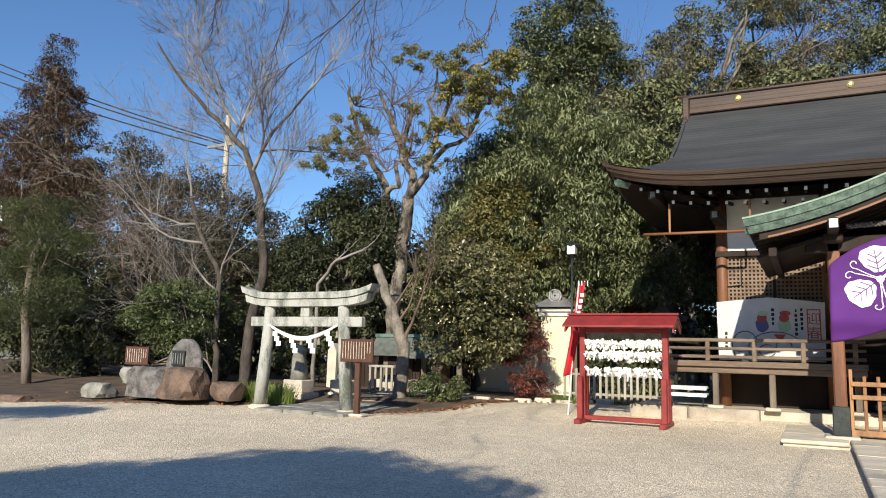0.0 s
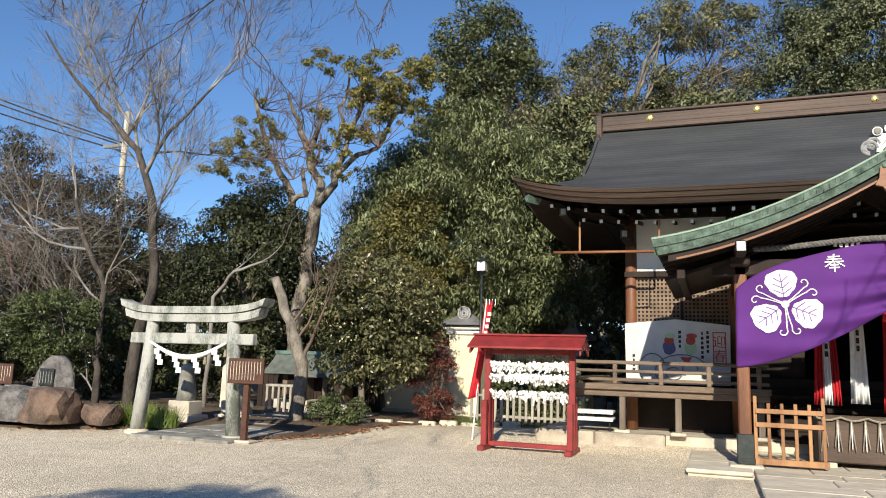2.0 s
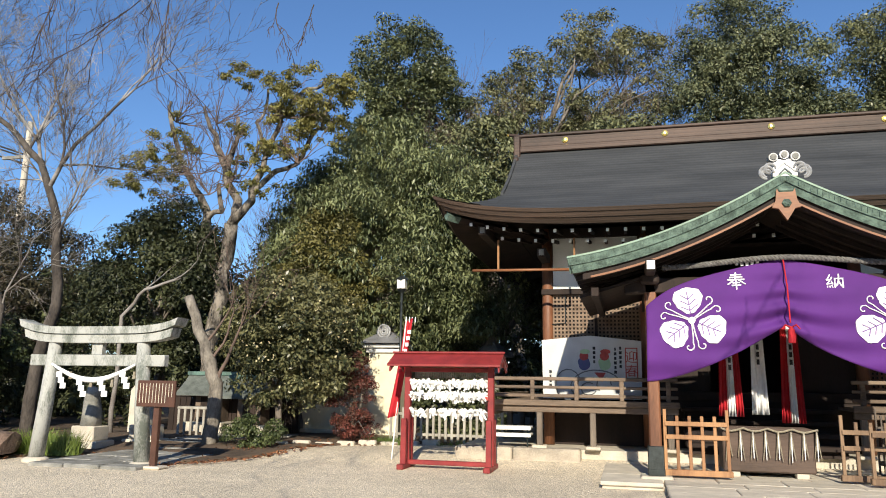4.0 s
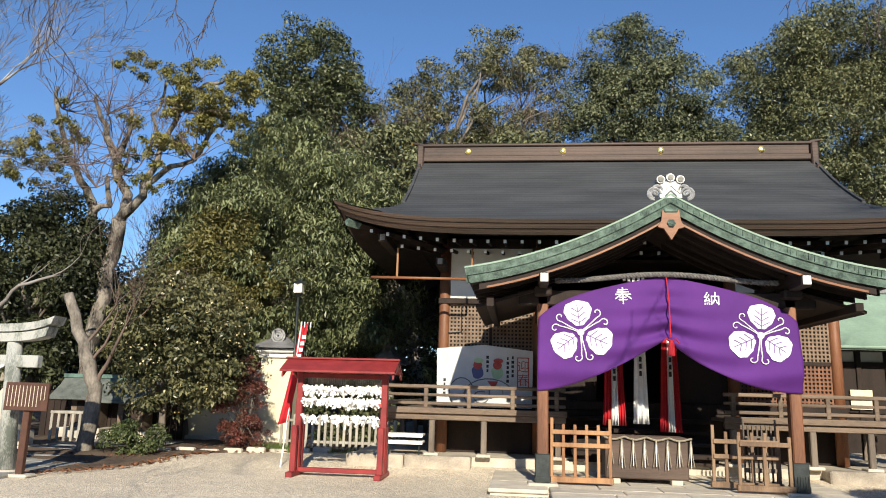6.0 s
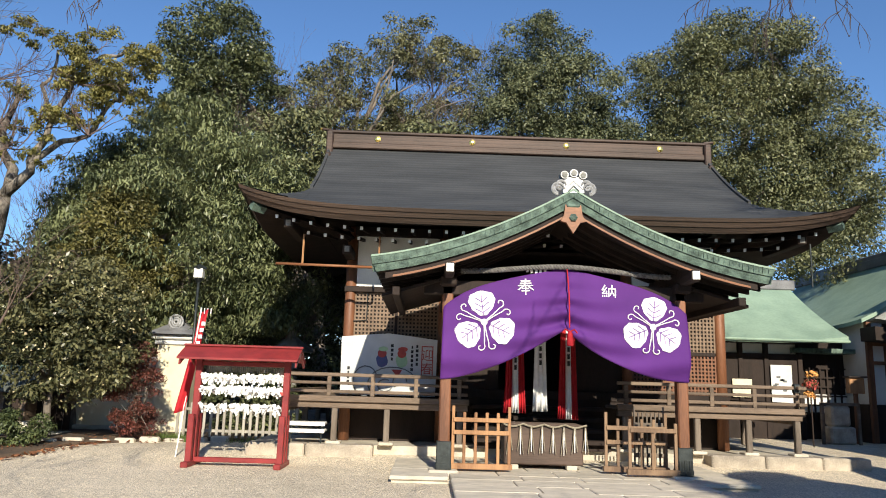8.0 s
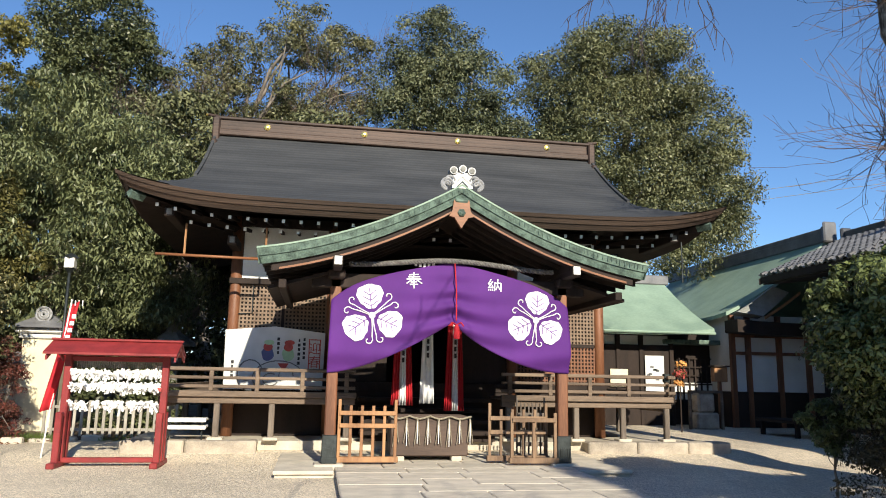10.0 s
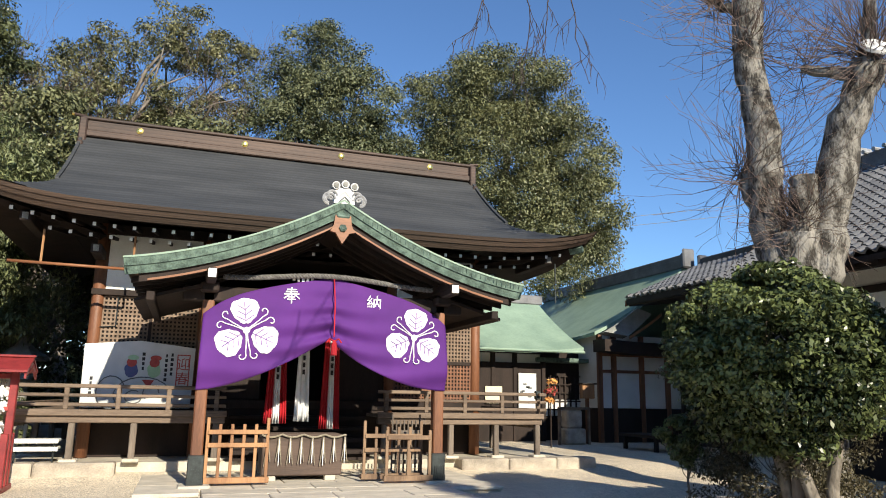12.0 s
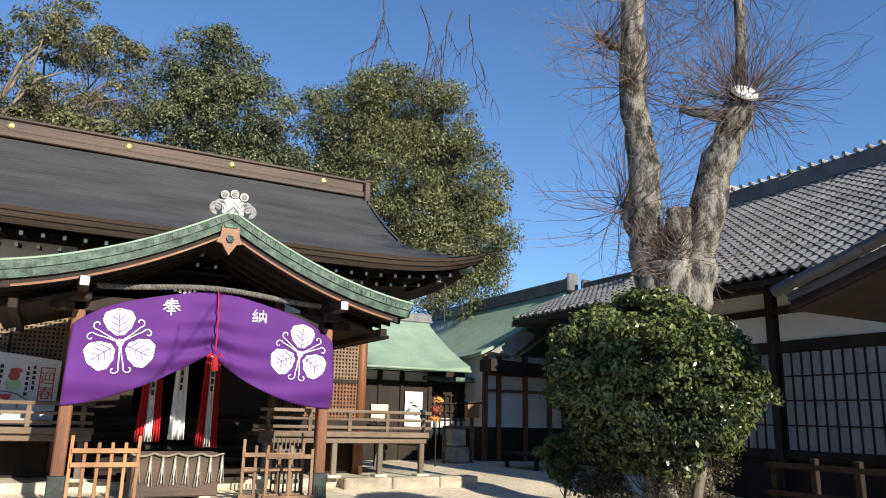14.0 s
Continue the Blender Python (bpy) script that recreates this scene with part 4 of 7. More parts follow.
def crest(cx, cz, r, lean):
    """Three veined leaves and three pairs of tendrils, laid on the cloth."""
    hub = Shape().add([on_cloth(cx + 0.055 * math.cos(2 * math.pi * i / 12), cz + 0.055 * math.sin(2 * math.pi * i / 12)) + Vector((0, -0.004, 0)) for i in range(12)], [tuple(range(12))])
    o = part("crest", hub, CLOTHWHITE, curtain, "white three-leaf crest with scrolling tendrils")
    for k in range(3):
        e = Shape()
        ink = Shape()
        a0 = math.pi / 2 + lean + k * 2 * math.pi / 3
        c, s = math.cos(a0), math.sin(a0)
        def put(l, w):
            return on_cloth(cx + r * (l * c - w * s), cz + r * (l * s + w * c))
        n = 36
        rim = []
        for i in range(n):
            t = 2 * math.pi * i / n
            l = 0.60 + 0.40 * math.cos(t) + 0.012 * math.cos(8 * t)
            w = (0.43 + 0.012 * math.cos(9 * t)) * math.sin(t) * (1 + 0.3 * math.cos(t)) / 1.05
            rim.append((l, w))
        for ring in (1.0,):
            vs = [put(0.56, 0)] + [put(0.56 + (l - 0.56) * 0.5, w * 0.5) for l, w in rim] + [put(l, w) for l, w in rim]
            fs = [(0, 1 + i, 1 + (i + 1) % n) for i in range(n)] + [(1 + i, 1 + n + i, 1 + n + (i + 1) % n, 1 + (i + 1) % n) for i in range(n)]
            e.add(vs, fs)
        veins = [((0.2, 0), (0.88, 0))] + [((0.3 + 0.17 * j, 0), (0.45 + 0.17 * j, sg * (0.25 - 0.03 * j))) for j in range(3) for sg in (-1, 1)]
        for p, q in veins:
            pp = [put(p[0] + (q[0] - p[0]) * t, p[1] + (q[1] - p[1]) * t) + Vector((0, -0.003, 0)) for t in (0, 0.5, 1)]
            ink.tube(pp, 0.0075, 4)
        b0 = a0 + math.pi / 3
        cb, sb = math.cos(b0), math.sin(b0)
        def tend(l, w):
            return on_cloth(cx + r * (l * cb - w * sb), cz + r * (l * sb + w * cb))
        for sg in (-1, 1):
            line = [(0.1 + 0.55 * t / 4, sg * (0.02 + 0.05 * (t / 4) ** 2)) for t in range(5)] + [(0.76 + 0.14 * (1 - 0.09 * j) * math.sin(q), sg * (0.20 - 0.14 * (1 - 0.09 * j) * math.cos(q))) for j, q in enumerate([0.1 + 0.5 * j for j in range(10)])]
            part("tendril", T([tend(l, w) for l, w in line], 0.009 * r / 0.5, 5), CLOTHWHITE, o)
        part("crest_leaf", e, CLOTHWHITE, o)
        part("leaf_vein", ink, VEINPURPLE, o)


crest(-1.35, 2.50, 0.52, 0.13)
crest(1.43, 2.50, 0.50, -0.1)
def brush_word(x, z, s):
    """The first word, stroke by stroke: five bars, two uprights and two sweeps."""
    g = Shape()
    strokes = [((-.3, .34), (.3, .37)), ((-.36, .2), (.36, .23)), ((-.46, .06), (.46, .09)), ((0, .5), (-.05, .1)), ((-.05, .1), (-.46, -.22)),
               ((.08, .1), (.5, -.2)), ((-.2, -.12), (.2, -.1)), ((-.26, -.27), (.26, -.25)), ((0, .02), (0, -.52))]
    for (a, b), (c, d) in strokes:
        n = Vector((b - d, c - a)).normalized() * 0.042
        quad = [(a + n.x, b + n.y), (a - n.x, b - n.y), (c - n.x * 0.8, d - n.y * 0.8), (c + n.x * 0.8, d + n.y * 0.8)]
        g.add([on_cloth(x + s * p, z + s * q) + Vector((0, -0.008, 0)) for p, q in quad], [(0, 1, 2, 3)])
    part("lettering", g, CLOTHWHITE, curtain)


brush_word(-0.67, 3.11, 0.27)
for ch, x, z in (("納", 0.72, 3.06),):
    p = on_cloth(x, z)
    mesh_text(ch, 0.27, curtain, CLOTHWHITE, Matrix.Translation(p + Vector((0, -0.006, -0.02))) @ FRONT)
cord = part("cord", T([(0.02, -0.2, 3.44), (0.04, -0.27, 3.0), (0.05, -0.26, 2.45)], 0.011, 6), REDCLOTH, curtain, "red tie cord with tassel")
part("knot", T([(-0.07, -0.29, 2.36), (-0.03, -0.3, 2.42), (0.05, -0.31, 2.38), (0.12, -0.3, 2.42), (0.17, -0.29, 2.36)], 0.014, 6), REDCLOTH, cord)
part("tassel", Shape().lathe([(0.02, 0.08), (0.045, 0.05), (0.05, 0.0), (0.055, -0.13), (0.05, -0.15)], 12, (0.05, -0.3, 2.3)), REDCLOTH, cord, "red silk tassel")

# straw rope over the curtain
rope = thing("sacred_rope", (0, -0.16, 3.3), "twisted straw rope across the porch beam", "rope")
for st in range(3):
    pts = []
    for i in range(121):
        t = i / 120
        x = -1.75 + 3.5 * t
        a = 2 * math.pi * (t * 22 + st / 3)
        sag = 0.10 * math.cos(2 * math.pi * t)
        pts.append((x, -0.20 + 0.026 * math.cos(a), 3.40 - sag * 0.6 + 0.026 * math.sin(a)))
    part("strand", T(pts, 0.024, 6), GREYROPE, rope)
for i in range(5):
    x = -0.66 + 0.075 * i
    part("paper_streamer", B(x, x + 0.045, -0.15, -0.14, 3.36 - 0.01 * i, 3.425, 0.004), PAPER, rope)

# bell cloths hanging in the porch
def bell_cloth(x, w, z0, z1, colours, y=1.7):
    o = thing("bell_cloth", (x, y, z0), "hanging bell rope cloth of " + ("red and white" if len(colours) > 1 else "white") + " fabric strips", "bell rope", "bell cloths")
    n = len(colours)
    for i, mt in enumerate(colours):
        def f(u, v):
            xx = -w / 2 + w * (i + u) / n
            return (x + xx * (1 + 0.5 * v), y + 0.03 * math.sin(u * 17 + i) * (0.5 + v) + 0.01 * i, z1 + (z0 - z1) * v)
        part("strip", Shape().slab(f, 18, 8, (0, 0.012, 0)), mt, o, smooth=True)
    for k in range(5):
        zz = z1 - 0.25 - 0.13 * k
        part("lettering_bar", B(x - 0.02, x + 0.025, y - 0.05, y - 0.035, zz - 0.045, zz + 0.045), BLACK, o)


bell_cloth(-0.60, 0.28, 0.99, 2.6, [REDCLOTH, CLOTHWHITE, REDCLOTH])
bell_cloth(-0.13, 0.18, 1.03, 2.7, [CLOTHWHITE])
bell_cloth(0.40, 0.26, 0.90, 2.7, [REDCLOTH, CLOTHWHITE, REDCLOTH])

# offering box with its little rope
box = thing("offering_box", (-0.22, 0.95, 0.12), "dark weathered timber offering box with straw tassels", "offering box")
body = part("body", B(-0.9, 0.45, 0.6, 1.25, 0.18, 0.82, 0.02), BOXWOOD, box)
for i in range(7):
    part("grille_bar", B(-0.88, 0.43, 0.63 + 0.085 * i, 0.67 + 0.085 * i, 0.82, 0.86, 0.006), BOXWOOD, box)
for x in (-0.75, 0.25):
    part("foot", B(x - 0.09, x + 0.09, 0.58, 0.75, 0.1, 0.18, 0.01), STONE, box)
tie = part("tie_rope", T([(-0.95 + 1.45 * i / 24, 0.56, 0.86 - 0.05 * abs(math.sin(i * 0.53))) for i in range(25)], 0.017, 6), ROPE, box, "pale straw rope")
rk = random.Random(2)
for i in range(8):
    x = -0.82 + 0.185 * i
    for j in range(3):
        part("straw_tassel", T([(x, 0.55, 0.82), (x + 0.02 * (j - 1), 0.545, 0.62), (x + 0.05 * (j - 1), 0.55, 0.42 - 0.08 * rk.random())], [0.014, 0.01, 0.006], 5), CLOTHWHITE if j == 1 else ROPE, tie)


def picket(x0, x1, y, z0, z1, n, rails, mat, label, w=0.05, turn=0.0):
    o = thing("picket_fence", ((x0 + x1) / 2, y, z0), label, "fence", "low fences by the porch")
    for i in range(n):
        x = x0 + (x1 - x0) * i / (n - 1)
        tall = z1 + (0.1 if i in (0, n - 1) else 0)
        part("picket", B(x - w / 2, x + w / 2, y - 0.02, y + 0.02, z0, tall, 0.006), mat, o)
    for z in rails:
        part("rail", B(x0, x1, y - 0.05, y - 0.02, z - 0.035, z + 0.035, 0.006), mat, o)
    part("sill", B(x0 - 0.05, x1 + 0.05, y - 0.05, y + 0.05, z0 - 0.06, z0 + 0.03, 0.008), mat, o)
    return o


picket(-1.80, -0.88, 0.08, 0.2, 1.04, 6, (0.72, 0.92), NEWWOOD, "low fence of new orange-brown cedar pickets")
picket(0.75, 1.75, 0.25, 0.2, 1.0, 6, (0.62, 0.85), OLDCEDAR, "low fence of weathered orange-brown pickets")
picket(1.05, 1.80, -0.1, 0.2, 0.86, 3, (0.84,), OLDCEDAR, "short barrier of weathered cedar in front of a fence")
picket(1.3, 1.8, 0.5, 0.2, 1.1, 8, (0.9, 0.4), POSTWOOD, "narrow gate of thin dark slats", w=0.025)

# ---- votive picture board on the veranda ----
ema = thing("votive_board", (-3.03, 2.9, 1.16), "large white five-sided votive board painted with festive figures", "sign board")
part("panel", Shape().poly([(-4.0, 2.86, 1.22), (-2.08, 2.86, 1.22), (-2.06, 2.86, 2.36), (-3.05, 2.86, 2.47), (-4.02, 2.86, 2.38)], (0, 0.05, 0)), BOARDWHITE, ema)


def disc(g, x, z, rx, rz, y=2.852, n=20, wob=0.0):
    g.add([(x + rx * math.cos(2 * math.pi * i / n) * (1 + wob * math.sin(5 * i)), y, z + rz * math.sin(2 * math.pi * i / n)) for i in range(n)], [tuple(range(n))])
    return g


for name, x, z, mt in (("painted_figure", -3.18, 2.0, INKBLUE), ("painted_figure", -2.78, 2.0, INKGREEN)):
    g = disc(Shape(), x, z - 0.08, 0.12, 0.14, wob=0.08)
    part(name, g, mt, ema)
    part("painted_face", disc(Shape(), x, z + 0.06, 0.09, 0.085, 2.848), INKRED, ema)
    part("painted_cap", disc(Shape(), x + 0.02, z + 0.15, 0.10, 0.05, 2.845), INKGREEN if mt == INKBLUE else INKRED, ema)
part("painted_mouth", Shape().poly([(-2.98, 2.85, 1.74), (-2.76, 2.85, 1.74), (-2.85, 2.85, 1.58)], (0, 0.004, 0)), INKRED, ema)
loops = [[(-3.5 + 0.25 * math.cos(a), 1.5 + 0.3 * math.sin(a)) for a in [0.5 + 0.4 * i for i in range(12)]],
         [(-2.95 + 0.5 * math.cos(a), 1.46 + 0.33 * math.sin(a)) for a in [-0.6 + 0.33 * i for i in range(14)]],
         [(-3.1 + 0.15 * math.cos(a), 1.42 + 0.12 * math.sin(a)) for a in [1 + 0.45 * i for i in range(12)]],
         [(-2.8 + 0.14 * math.cos(a), 1.5 + 0.14 * math.sin(a)) for a in [0 + 0.45 * i for i in range(10)]]]
for lp in loops:
    part("brush_line", T([(x, 2.85, z) for x, z in lp], 0.011, 5), INKGREY, ema)
rk = random.Random(6)
for x, z, n in ((-2.98, 2.22, 4), (-2.57, 2.2, 6), (-2.47, 2.22, 5), (-3.85, 1.75, 4)):
    for i in range(n):
        w = 0.015 + 0.015 * rk.random()
        part("lettering_bar", B(x - w, x + w, 2.85, 2.855, z - 0.09 * i - 0.03, z - 0.09 * i + 0.03), BLACK, ema)
fr = Shape()
for a in ((-2.38, -2.36, 1.62, 2.22), (-2.16, -2.14, 1.62, 2.22), (-2.38, -2.14, 1.60, 1.62), (-2.38, -2.14, 2.21, 2.23)):
    fr.box(a[0], a[1], 2.848, 2.855, a[2], a[3])
part("red_frame", fr, INKRED, ema)
for ch, z in (("迎", 2.05), ("春", 1.78)):
    mesh_text(ch, 0.25, ema, INKRED, Matrix.Translation((-2.26, 2.85, z - 0.02)) @ FRONT)

# bamboo rod hung below the eave
rod = thing("hanging_rod", (-4.3, 2.05, 3.72), "bamboo rod hung below the eave on thin bars", "rod")
part("pole", T([(-5.3, 2.05, 3.72), (-3.3, 2.05, 3.70)], 0.028, 8), REDTRIM, rod, smooth=True)
for x in (-4.78, -3.28):
    part("hanger", T([(x, 2.05, 3.72), (x, 2.05, 4.32)], 0.022, 6), NEWWOOD, rod)
rod2 = thing("hanging_bar", (5.15, 1.7, 3.6), "dark iron bar hanging below the eave corner", "rod")
part("bar", T([(5.2, 1.75, 3.55), (5.2, 1.75, 4.4)], 0.016, 6), IRON, rod2)
part("hook", T([(5.05, 1.75, 4.0), (5.2, 1.75, 3.95), (5.25, 1.75, 4.05)], 0.012, 5), IRON, rod2)

# stacked white trestles beside the veranda
for k in range(2):
    o = thing("folding_table", (-4.5, 2.3, 0.31 + 0.18 * k), "white folding table stacked on the platform", "table", "stacked tables")
    z = 0.52 + 0.13 * k
    part("top", B(-4.86, -4.16, 2.0, 2.4, z, z + 0.05, 0.012), WHITE, o)
    part("rim", B(-4.87, -4.15, 1.985, 2.0, z - 0.015, z + 0.055, 0.004), WHITE, o)
    for x in (-4.8, -4.22):
        part("leg", T([(x, 2.05, 0.31 if k == 0 else 0.575), (x, 2.05, z)], 0.016, 6), IRON, o)

# ---- paper-tying rack ----
rack = thing("fortune_rack", (-5.47, 0.75, 0), "red-painted rack with rows of tied white paper fortunes", "rack")
RX0, RX1, RY = -6.22, -4.69, 0.8
for x in (RX0, RX1):
    part("post", B(x - 0.055, x + 0.055, RY - 0.055, RY + 0.055, 0.04, 1.86, 0.01), RED, rack)
    for dy in (-0.2, 0.2):
        part("short_post", B(x - 0.05, x + 0.05, RY + dy - 0.05, RY + dy + 0.05, 0.04, 0.86, 0.01), RED, rack)
    part("sledge", B(x - 0.06, x + 0.06, RY - 0.42, RY + 0.42, 0.0, 0.09, 0.012), RED, rack)
part("sill", B(RX0, RX1, RY - 0.05, RY + 0.05, 0.06, 0.14, 0.01), RED, rack)
part("head_rail", B(RX0, RX1, RY - 0.03, RY + 0.03, 1.68, 1.76, 0.008), RED, rack)
for sgn in (-1, 1):
    def slope(u, v):
        return (-6.50 + 2.04 * u, RY + sgn * 0.42 * v, 2.01 - 0.2 * v)
    part("roof_board", Shape().slab(slope, 2, 1, (0, 0, -0.035)), RED, rack)
part("ridge_cap", B(-6.52, -4.44, RY - 0.04, RY + 0.04, 2.01, 2.05, 0.01), RED, rack)
for x in (-6.46, -4.5):
    for sgn in (-1, 1):
        part("end_board", Shape().slab(lambda u, v: (x + 0.03 * v, RY + sgn * 0.42 * u, 1.95 - 0.2 * u), 2, 1, (0, 0, -0.07)), RED, rack)
rng = np.random.default_rng(4)
for z, n in ((1.48, 230), (1.27, 190), (0.97, 95)):
    part("string", T([(RX0, RY - 0.02, z + 0.02), (-5.4, RY - 0.02, z - 0.02), (RX1, RY - 0.02, z + 0.02)], 0.006, 4), ROPE, rack)
    g = Shape()
    for i in range(n):
        x = RX0 + 0.06 + (RX1 - RX0 - 0.12) * rng.random()
        m = Matrix.Translation((x, RY - 0.02 + 0.04 * rng.normal(), z + 0.02 + 0.02 * rng.normal())) @ pose(0, 0, 0, 30 * rng.normal(), 25 * rng.normal(), 30 * rng.normal())
        h = 0.05 + 0.12 * rng.random() ** 2
        g.box(-0.016, 0.016, -0.006, 0.006, -h, 0.03, 0, m)
        if i % 2:
            g.box(-0.035, 0.035, -0.008, 0.008, -0.018, 0.012, 0, m)
    o = part("knotted_paper", g, PAPER, rack, "row of knotted white paper slips")
    tagged(o, kind="stuff")
part("red_slips", B(RX1 - 0.1, RX1 - 0.03, RY - 0.1, RY - 0.08, 1.2, 1.26), INKRED, rack)
g = Shape()
for i in range(40):
    x = RX0 + 0.1 + (RX1 - RX0 - 0.2) * i / 39
    g.box(x - 0.012, x + 0.012, RY + 0.1, RY + 0.115, 1.56 + 0.02 * rng.random(), 1.68)
tagged(part("paper_fringe", g, GREYSTONE, rack), kind="stuff")

# red banner beside it
ban = thing("banner", (-6.55, 1.5, 0), "slanting red banner with white lettering on a thin pole", "banner")
part("pole", T([(-6.75, 1.55, 0), (-6.5, 1.5, 2.75)], 0.015, 6), WHITE, ban)
part("cloth", Shape().slab(lambda u, v: (-6.50 + 0.17 * (u - 0.1) - 0.30 * v, 1.48 + 0.05 * math.sin(5 * u + 4 * v), 2.66 - 1.85 * v + 0.06 * u), 6, 16, (0, 0.006, 0)), REDCLOTH, ban, smooth=True)
for i in range(5):
    zz = 2.45 - 0.12 * i
    part("lettering_bar", B(-6.45 - 0.023 * i, -6.38 - 0.023 * i, 1.42, 1.43, zz - 0.035, zz + 0.035), CLOTHWHITE, ban)
for i in range(4):
    part("loop", B(-6.5 + 0.06 * i, -6.485 + 0.06 * i, 1.47, 1.49, 2.64, 2.74), CLOTHWHITE, ban)

# lamp post
lamp = thing("street_lamp", (-7.55, 4.5, 0.13), "thin dark pole with a square white lantern", "lamp")
part("pole", T([(-7.55, 4.5, 0.1), (-7.55, 4.5, 3.68)], 0.03, 10), IRON, lamp, smooth=True)
part("lantern", B(-7.65, -7.45, 4.4, 4.6, 3.70, 3.92, 0.01), GLASSWHITE, lamp, "white glass lantern box")
part("lantern_cap", Shape().lathe([(0.17, 0), (0.13, 0.05), (0.03, 0.1)], 4, (-7.55, 4.5, 3.92)), IRON, lamp)
part("lantern_base", Shape().lathe([(0.04, -0.1), (0.12, 0)], 4, (-7.55, 4.5, 3.70)), IRON, lamp)

# ---- plastered wall and gate pillar ----
pil = thing("gate_pillar", (-8.35, 5.9, 0.13), "cream plastered wall pillar with a tiled cap", "pillar")
part("shaft", B(-8.74, -7.92, 5.6, 6.2, 0.1, 2.22, 0.02), CREAM, pil)
part("cornice", B(-8.80, -7.86, 5.54, 6.26, 2.22, 2.34, 0.02).box(-8.88, -7.78, 5.46, 6.34, 2.34, 2.46, 0.03), PLASTER, pil)
g = Shape().lathe([(0.80, 0), (0.72, 0.07), (0.30, 0.26), (0.2, 0.3)], 4, (0, 0, 0))
g.v = [Vector((-8.33, 5.9, 2.46)) + pose(0, 0, 0, 0, 0, 45) @ v for v in g.v]
part("cap", g, TILE, pil, "grey tiled cap")
for k in range(3):
    r = (0.16, 0.1, 0.05)[k]
    part("finial", T([(-8.33 + r * math.cos(a), 5.55, 2.76 + r * math.sin(a)) for a in [0.3 * i for i in range(22)]], 0.03, 6), SILVER, pil)


def plaster_wall(x0, x1, y, z1, mat, label, posts=True):
    o = thing("plaster_wall", ((x0 + x1) / 2, y, 0.13), label, "wall", kind="structure")
    part("footing", B(x0, x1, y - 0.2, y + 0.2, 0.05, 0.28, 0.02), STONE, o)
    part("wall", B(x0, x1, y - 0.1, y + 0.1, 0.28, z1), mat, o)
    part("ledge", B(x0, x1, y - 0.18, y + 0.18, z1, z1 + 0.06, 0.01), PLASTER, o)
    for sgn in (-1, 1):
        n = int((x1 - x0) / 0.22)
        g = Shape().slab(lambda u, v: (x0 + (x1 - x0) * u, y + sgn * 0.38 * v, z1 + 0.28 - 0.2 * v + 0.025 * abs(math.sin(math.pi * n * u))), n * 4, 2, (0, 0, -0.04))
        part("tile_slope", g, TILE, o, "grey tile coping")
    part("ridge_tile", T([(x0, y, z1 + 0.31), (x1, y, z1 + 0.31)], 0.07, 8), TILE, o)


plaster_wall(-10.6, -8.74, 5.9, 1.55, CREAM, "low cream plaster wall with grey tile coping")
wf = thing("grey_picket_fence", (-6.5, 4.4, 0.13), "weathered pale grey picket fence behind the paper rack", "fence")
for i in range(19):
    x = -7.7 + 0.145 * i
    part("picket", B(x - 0.03, x + 0.03, 4.38, 4.41, 0.16, 0.92, 0.006), PICKETGREY, wf)
for z in (0.32, 0.78):
    part("rail", B(-7.75, -5.05, 4.41, 4.45, z - 0.03, z + 0.03, 0.005), PICKETGREY, wf)
df = thing("board_fence", (-11.5, 5.3, 0.13), "dark brown board fence under the shrubs", "fence")
for i in range(22):
    x = -14.2 + 0.17 * i
    part("board", B(x, x + 0.155, 5.3, 5.33, 0.1, 1.25 + 0.02 * (i % 3), 0.005), DARKWOOD, df)
part("rail", B(-14.2, -10.5, 5.27, 5.3, 1.05, 1.13), DARKWOOD, df)
for i in range(9):
    o = thing("edging_stone", (-10.2 + 0.45 * i, 1.8 + 0.28 * i, 0), "low pale edging stone along the bed", "stone", "bed edging stones")
    x, y = -10.0 + 0.42 * i, 2.3 + 0.22 * i
    part("stone", B(x - 0.2, x + 0.2, y - 0.08, y + 0.08, 0.0, 0.2 + 0.02 * (i % 3), 0.03), STONE, o)
    o.location = (x, y, 0)
    for c in o.children:
        c.data.transform(Matrix.Translation(Vector((-10.2 + 0.45 * i, 1.8 + 0.28 * i, 0)) - Vector((x, y, 0))))

# ---- torii ----
torii = thing("torii_gate", (-11.55, -0.75, 0), "grey weathered stone shrine gate with a straw rope", "torii")
TX0, TX1, TYy = -12.72, -10.52, -0.75
for x, s in ((TX0, 1), (TX1, -1)):
    pl = part("pillar", T([(x, TYy, 0.0), (x + s * 0.10, TYy, 1.1), (x + s * 0.17, TYy, 2.12)], [0.135, 0.125, 0.115], 18), TORIIM, torii, smooth=True)
    part("plinth", Shape().lathe([(0.22, 0), (0.22, 0.05), (0.16, 0.08)], 16, (x, TYy, 0)), STONE, torii)


def lintel(z0, h, half, curve, d):
    def f(u, v):
        x = -11.6 + (2 * u - 1) * half * (1 + 0.03 * v)
        return (x, TYy - d / 2, z0 + h * v + curve * abs(2 * u - 1) ** 5)
    return Shape().slab(f, 24, 2, (0, d, 0))


part("top_lintel", lintel(2.27, 0.13, 1.62, 0.15, 0.34), TORIIM, torii, "curved stone top lintel")
part("under_lintel", lintel(2.11, 0.15, 1.52, 0.11, 0.26), TORIIM, torii)
part("tie_beam", B(-13.02, -10.2, TYy - 0.07, TYy + 0.07, 1.70, 1.90, 0.012), TORIIM, torii)
part("strut", B(-11.72, -11.5, TYy - 0.06, TYy + 0.06, 1.90, 2.12, 0.01), TORIIM, torii)
